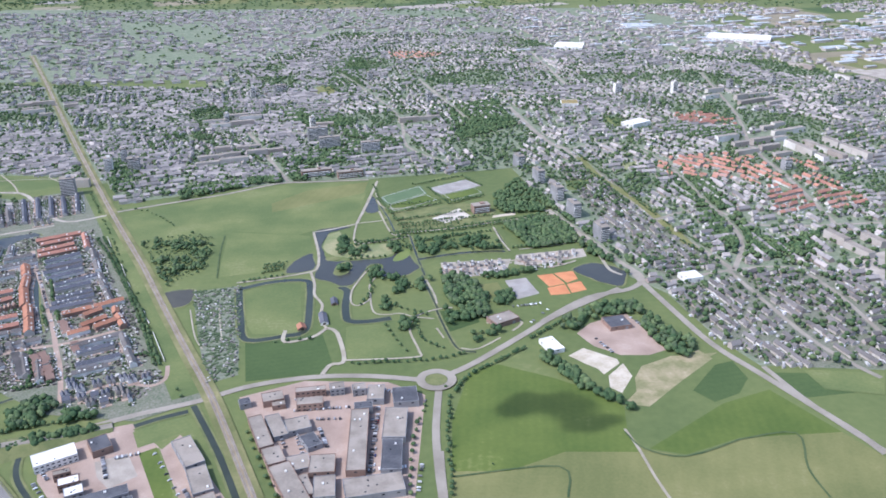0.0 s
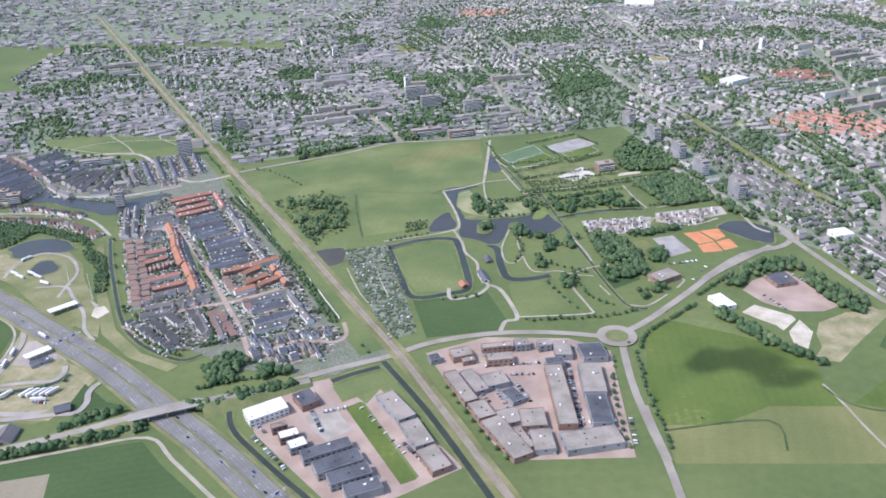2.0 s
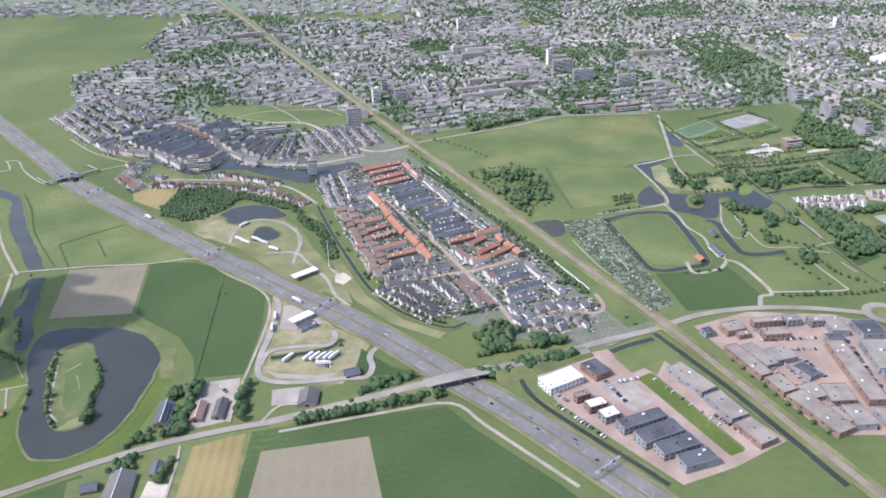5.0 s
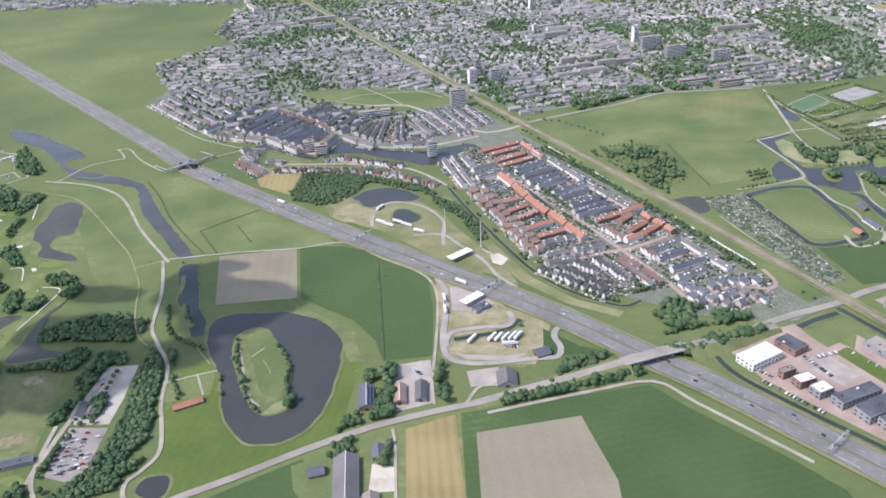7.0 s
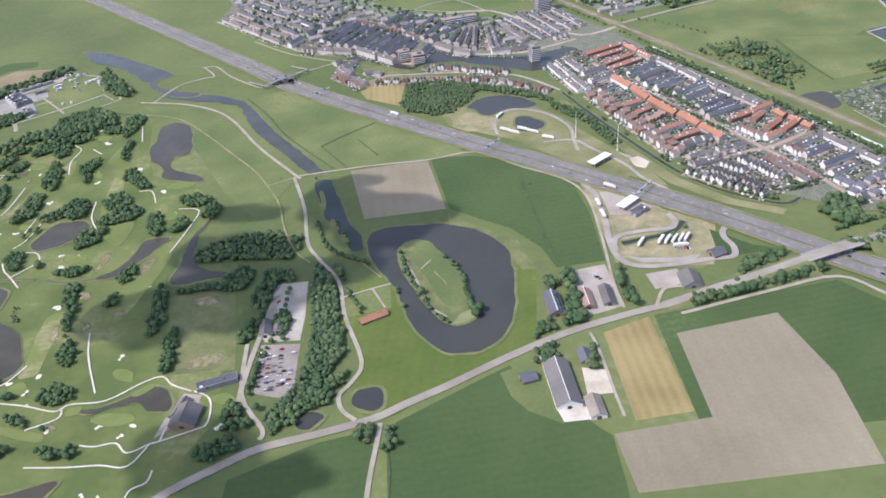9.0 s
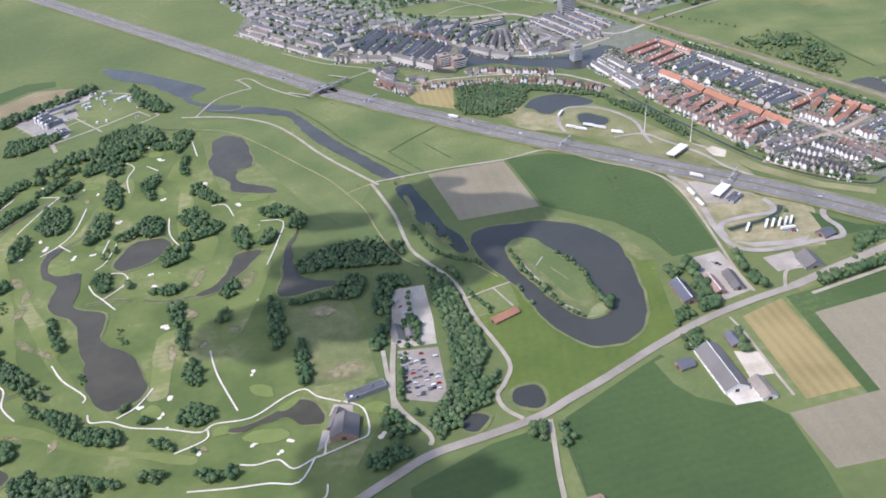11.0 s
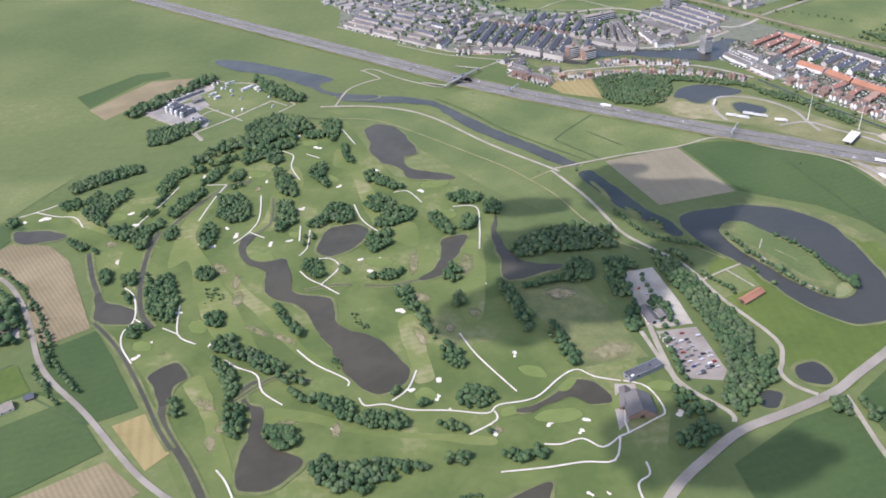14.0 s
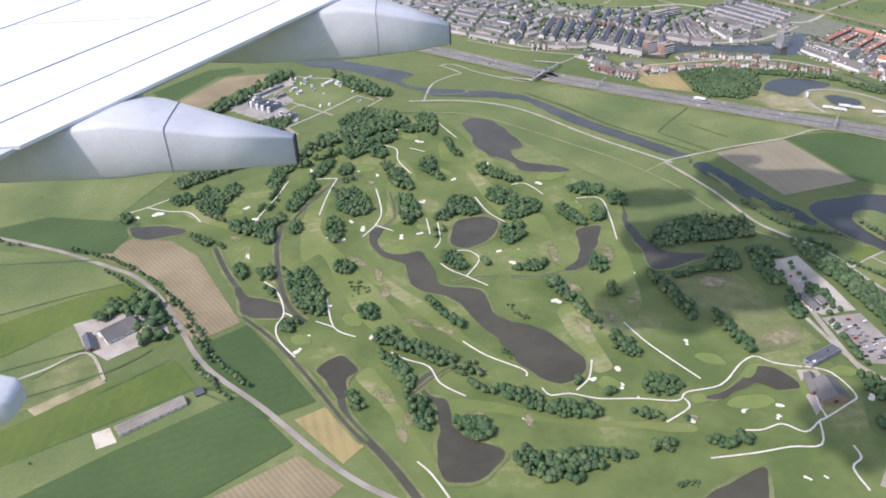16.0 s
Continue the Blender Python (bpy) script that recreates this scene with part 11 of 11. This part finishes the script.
tagged(joined("allotment_beds", BOX_V, BOX_F, np.c_[b, np.zeros(len(b))], np.c_[rng.uniform(3, 7, len(b)), rng.uniform(1.5, 3, len(b)), rng.uniform(0.5, 1.3, len(b))], rng.choice([1.2, 2.77], len(b)), LEAF2), "green beds and hedges of the allotments", "plants", kind="stuff")

# patchwork of fields, greenhouses and woods on the far side of the town
far_rng = np.random.default_rng(8)
for i in range(185):
    x, y = far_rng.uniform(-2600, 3400), far_rng.uniform(2950, 5600)
    if i >= 150:
        x, y = far_rng.uniform(1000, 2600), far_rng.uniform(2100, 2960)
        if any(inside([(x, y)], t)[0] for t in TOWNS):
            continue
    elif x < 250 and y < 3600:
        continue
    a, b, turn = far_rng.uniform(60, 190), far_rng.uniform(50, 140), radians(far_rng.choice([12, 17, 22]))
    c, s = math.cos(turn), math.sin(turn)
    quad = [(x + u * c - v * s, y + u * s + v * c) for u, v in ((-a, -b), (a, -b), (a, b), (-a, b))]
    sheet("far_field", quad, 0.05, (MEADOW, WHEAT2, FALLOW, YARD2, WHEAT2, FALLOW, CROP, YARD)[i % 8], "distant field behind the town")
n = 480
x, y = far_rng.uniform(250, 2800, n), far_rng.uniform(2500, 4000, n)
keep = (far_rng.random(n) < np.clip((x - 100) / 900, 0.1, 1)) & ((y > 2950) | (x > 1300))
p3 = np.c_[x, y, np.zeros(n)][keep]
tagged(joined("far_halls", BOX_V, BOX_F, p3, np.c_[far_rng.uniform(20, 75, n), far_rng.uniform(12, 34, n), far_rng.uniform(5, 9, n)][keep], np.full(len(p3), radians(17.0)), [WALL, GLASSROOF], [0] * 8 + [1] * 2), "distant greenhouses and halls behind the town", "halls", kind="stuff")
n = 9500
x, y = far_rng.uniform(-2600, 3600, n), far_rng.uniform(2700, 6400, n)
v = np.array([noise.noise((a * 0.0022, b * 0.0022, 7.0)) for a, b in zip(x, y)])
keep = (v + far_rng.uniform(-0.12, 0.12, n) > np.where(y > 4150, -0.3, np.where(x < 300, -0.12, 0.2)))
rad = far_rng.uniform(6, 12, n)
tagged(joined("far_woodland", *CROWNS_FAR[0], np.c_[x, y, np.zeros(n)][keep], np.c_[rad, rad, rad * 0.55][keep], far_rng.uniform(0, 6.28, n)[keep], LEAF), "distant woods on the horizon", "woods", kind="stuff")
n = 3200
x, y = far_rng.uniform(-3800, 4800, n), far_rng.uniform(4700, 6900, n)
rad = far_rng.uniform(14, 26, n)
tagged(joined("far_woodland", *CROWNS_FAR[1], np.c_[x, y, np.zeros(n)], np.c_[rad, rad, rad * 0.5], far_rng.uniform(0, 6.28, n), LEAF), "distant woods on the horizon", "woods", kind="stuff")
sheet("far_town_ground", [(-2600, 2560), (-600, 2560), (1250, 3000), (1100, 4200), (-2300, 4500)], 0.02, TOWN, "streets and gardens of the far town")
n = 12500
x, y = far_rng.uniform(-2600, 2600, n), far_rng.uniform(1900, 4300, n)
v = np.array([noise.noise((a * 0.0026, b * 0.0026, 2.0)) for a, b in zip(x, y)])
keep = (v > -0.3) & off_lines(np.c_[x, y], 3) & ((x < 1250) | (v > 0.05)) & ((y > 2500) | ((x > 900) & (v > -0.1)))
for t in TOWNS:
    keep &= ~inside(np.c_[x, y], t)
sz = np.c_[far_rng.uniform(10, 26, n), far_rng.uniform(8, 12, n), far_rng.uniform(7, 11, n)]
tn = radians(17.5) + far_rng.choice([0, math.pi / 2], n)
tagged(joined("far_houses", ROW_V, ROW_F, np.c_[x, y, np.zeros(n)][keep], sz[keep], tn[keep], WALL), "distant houses", "houses", kind="stuff")
tagged(joined("far_roofs", ROOF_V, ROOF_F, np.c_[x, y, np.zeros(n)][keep], sz[keep], tn[keep], ROOFMIX), "mixed roofs of distant houses", "roofs", kind="stuff")
# hedges and bushes scattered over the polder
n = 700
x, y = far_rng.uniform(-2600, 900, n), far_rng.uniform(250, 1500, n)
v = np.array([noise.noise((a * 0.012, b * 0.012, 5.0)) for a, b in zip(x, y)])
ok = v > 0.38
trees_at(np.c_[x, y][ok], (0.8, 1.8), far=True, name="bushes", label="low bushes in the meadows")

# ---- clouds over the land, out of view, that shade parts of it ----
CLOUD = bpy.data.materials.new("thin_cloud")
CLOUD.use_nodes = True
cn = CLOUD.node_tree.nodes
bs = cn["Principled BSDF"]
bs.inputs["Base Color"].default_value, bs.inputs["Roughness"].default_value, bs.inputs["Alpha"].default_value = (0.9, 0.9, 0.92, 1), 1.0, 0.85
VEIL = CLOUD.copy()
VEIL.name = "veil_cloud"
VEIL.node_tree.nodes["Principled BSDF"].inputs["Alpha"].default_value = 0.34
for x, y, a, b in ((-1004, 815, 45, 80), (-936, 782, 72, 54), (-950, 745, 60, 40), (-1096, 633, 80, 58), (-1032, 662, 42, 50), (-1110, 720, 84, 44), (-1192, 612, 48, 46), (-1136, 636, 52, 50), (-1152, 596, 42, 36), (-1072, 612, 44, 40), (-1100, 668, 60, 30), (-1110, 802, 52, 26), (-976, 709, 30, 70), (-1076, 437, 56, 40), (-1019, 405, 60, 34), (-1060, 410, 60, 30), (104, 748, 62, 34), (147, 716, 40, 22)):
    high = 950.0
    r = random.Random(int(x))
    bm = bmesh.new()
    for i in range(26):
        ang, d = r.uniform(0, 6.28), math.sqrt(r.random())
        s = r.uniform(0.3, 0.5) * min(a, b)
        bmesh.ops.create_icosphere(bm, subdivisions=2, radius=1, matrix=Matrix.Translation((d * (a - s) * math.cos(ang), d * (b - s) * math.sin(ang), r.uniform(0, 0.3) * b)) @ Matrix.Diagonal((s * 1.2, s, s * 0.5, 1)))
    me = bpy.data.meshes.new("cloud")
    bm.to_mesh(me)
    bm.free()
    me.materials.append(CLOUD if x < 0 else VEIL)
    ob = new("cloud", me)
    ob.matrix_basis = pose(x + to_sun.x / to_sun.z * high, y + to_sun.y / to_sun.z * high, high)
    tagged(ob, "small thin white fair-weather cumulus cloud", "cloud", "clouds")

# ---- the airliner's wing, as it stands when the clip ends ----
WHITE_SKIN = material("wing_skin", (0.72, 0.73, 0.74), (0.8, 0.8, 0.8), 40, 3.0, rough=0.35, spec=0.5)
GREY_SKIN = material("wing_grey", (0.5, 0.505, 0.505), (0.58, 0.584, 0.584), 40, 3.0, rough=0.45, spec=0.3)
SEAM = material("panel_seam", (0.2, 0.2, 0.21), (0.3, 0.3, 0.31), 30, 3.0)
DARK_GAP = material("wing_gap", (0.03, 0.03, 0.035), (0.06, 0.06, 0.065), 30, 3.0)
wing = tagged(new("aircraft_wing"), "white airliner wing with flaps and grey flap fairings", "wing")
wing.matrix_basis = pose(-1437.4, 29.5, 464.7, 0, 0, -6.48)


def trailing(y):
    return -2.79 + 0.776 * (y - 4.76)


def slab(name, y0, y1, c0, c1, drop, thick, mat, label=""):
    """A panel of the wing between two distances ahead of the trailing edge."""
    bm = bmesh.new()
    rows = 8
    grid = []
    for i in range(rows + 1):
        y = y0 + (y1 - y0) * i / rows
        for c in (c0, c1):
            z = -2.6 + 0.07 * y - drop - 0.012 * max(0.0, 1.2 - c) ** 2
            grid.append((trailing(y) - c, y, z))
    top = [bm.verts.new(q) for q in grid]
    low = [bm.verts.new((x, y, z - thick)) for x, y, z in grid]
    for i in range(rows):
        a, b, c, d = 2 * i, 2 * i + 1, 2 * i + 3, 2 * i + 2
        bm.faces.new([top[a], top[d], top[c], top[b]])
        bm.faces.new([low[a], low[b], low[c], low[d]])
        bm.faces.new([top[a], low[a], low[d], top[d]])
        bm.faces.new([top[b], top[c], low[c], low[b]])
    e = 2 * rows
    bm.faces.new([top[0], top[1], low[1], low[0]])
    bm.faces.new([top[e], low[e], low[e + 1], top[e + 1]])
    bmesh.ops.recalc_face_normals(bm, faces=bm.faces)
    me = bpy.data.meshes.new(name)
    bm.to_mesh(me)
    bm.free()
    me.materials.append(mat)
    return piece(name, me, Matrix.Identity(4), wing)


slab("wing_box", 2.0, 14.0, 0.46, 5.6, 0.03, 0.16, DARK_GAP)
for y0, y1 in ((2.0, 4.93), (4.96, 14.0)):
    slab("flap", y0, y1, 0.0, 0.482, 0.0, 0.025, GREY_SKIN if y0 < 4 else WHITE_SKIN)
    slab("flap", y0, y1, 0.51, 1.165, 0.0, 0.025, WHITE_SKIN)
for y0, y1 in ((2.0, 5.4), (5.42, 7.1), (7.12, 8.8), (8.82, 10.5), (10.52, 14.0)):
    slab("spoiler", y0, y1, 1.205, 2.53, 0.0, 0.025, WHITE_SKIN)
slab("wing_skin", 2.0, 14.0, 2.57, 5.6, 0.0, 0.025, WHITE_SKIN)
slab("underside", 2.0, 14.0, 0.45, 5.6, 0.2, 0.03, GREY_SKIN)


def fairing(name, rings, mat):
    """A canoe-shaped flap fairing: rings of x, top, bottom and width along a line y."""
    bm = bmesh.new()
    loops = []
    for x, y, hi, lo, w in rings:
        loop = []
        for i in range(16):
            a = 6.2832 * i / 16
            ca, sa = math.cos(a), math.sin(a)
            loop.append(bm.verts.new((x, y + w / 2 * math.copysign(abs(ca) ** 0.22, ca), (hi + lo) / 2 + (hi - lo) / 2 * math.copysign(abs(sa) ** 0.22, sa))))
        loops.append(loop)
    for p, q in zip(loops[:-1], loops[1:]):
        for i in range(16):
            bm.faces.new([p[i], p[(i + 1) % 16], q[(i + 1) % 16], q[i]])
    bm.faces.new(loops[0])
    bm.faces.new(loops[-1][::-1])
    bmesh.ops.recalc_face_normals(bm, faces=bm.faces)
    for f in bm.faces:
        f.smooth = len(f.verts) == 4
    me = bpy.data.meshes.new(name)
    bm.to_mesh(me)
    bm.free()
    me.materials.append(mat)
    return piece(name, me, Matrix.Identity(4), wing)


fairing("flap_fairing", [(-4.6, 5.5, -2.45, -2.55, 0.1), (-4.0, 5.5, -2.4, -2.66, 0.4), (-3.1, 5.5, -2.34, -2.69, 0.52), (-2.14, 5.5, -2.25, -2.695, 0.58), (-1.9, 5.5, -2.295, -2.67, 0.56), (-1.45, 5.5, -2.425, -2.715, 0.37), (-0.95, 5.5, -2.54, -2.76, 0.08)], GREY_SKIN)
fairing("flap_fairing", [(-3.0, 7.45, -2.3, -2.42, 0.1), (-2.4, 7.45, -2.25, -2.56, 0.38), (-1.5, 7.45, -2.2, -2.61, 0.52), (-0.66, 7.45, -2.12, -2.61, 0.56), (-0.45, 7.45, -2.16, -2.6, 0.53), (-0.1, 7.45, -2.27, -2.595, 0.36), (0.25, 7.45, -2.4, -2.585, 0.08)], GREY_SKIN)
fairing("flap_fairing", [(-4.0, 3.12, -2.6, -2.93, 0.4), (-3.0, 3.12, -2.67, -2.92, 0.34), (-2.2, 3.12, -2.725, -2.895, 0.24), (-2.1, 3.12, -2.74, -2.88, 0.2), (-2.06, 3.12, -2.77, -2.85, 0.13)], GREY_SKIN)
for x, hi, lo, w, y, wide, mat in ((-1.79, -2.321, -2.683, 0.52, 5.5, 0.002, SEAM), (-0.4, -2.172, -2.602, 0.51, 7.45, 0.002, SEAM), (-0.948, -2.537, -2.763, 0.086, 5.5, 0.006, DARK_GAP), (0.252, -2.397, -2.588, 0.086, 7.45, 0.006, DARK_GAP)):
    fairing("seam", [(x - wide, y, hi, lo, w), (x + wide, y, hi, lo, w)], mat)

# ---- the whole land to the scale of the model ----
for ob in list(scene.objects):
    if ob.parent is None and ob.type in {"MESH", "EMPTY"}:
        ob.matrix_basis = Matrix.Scale(MODEL, 4) @ ob.matrix_basis
for kit in TREES:
    for ob in (*kit.children_recursive, kit):
        bpy.data.objects.remove(ob)
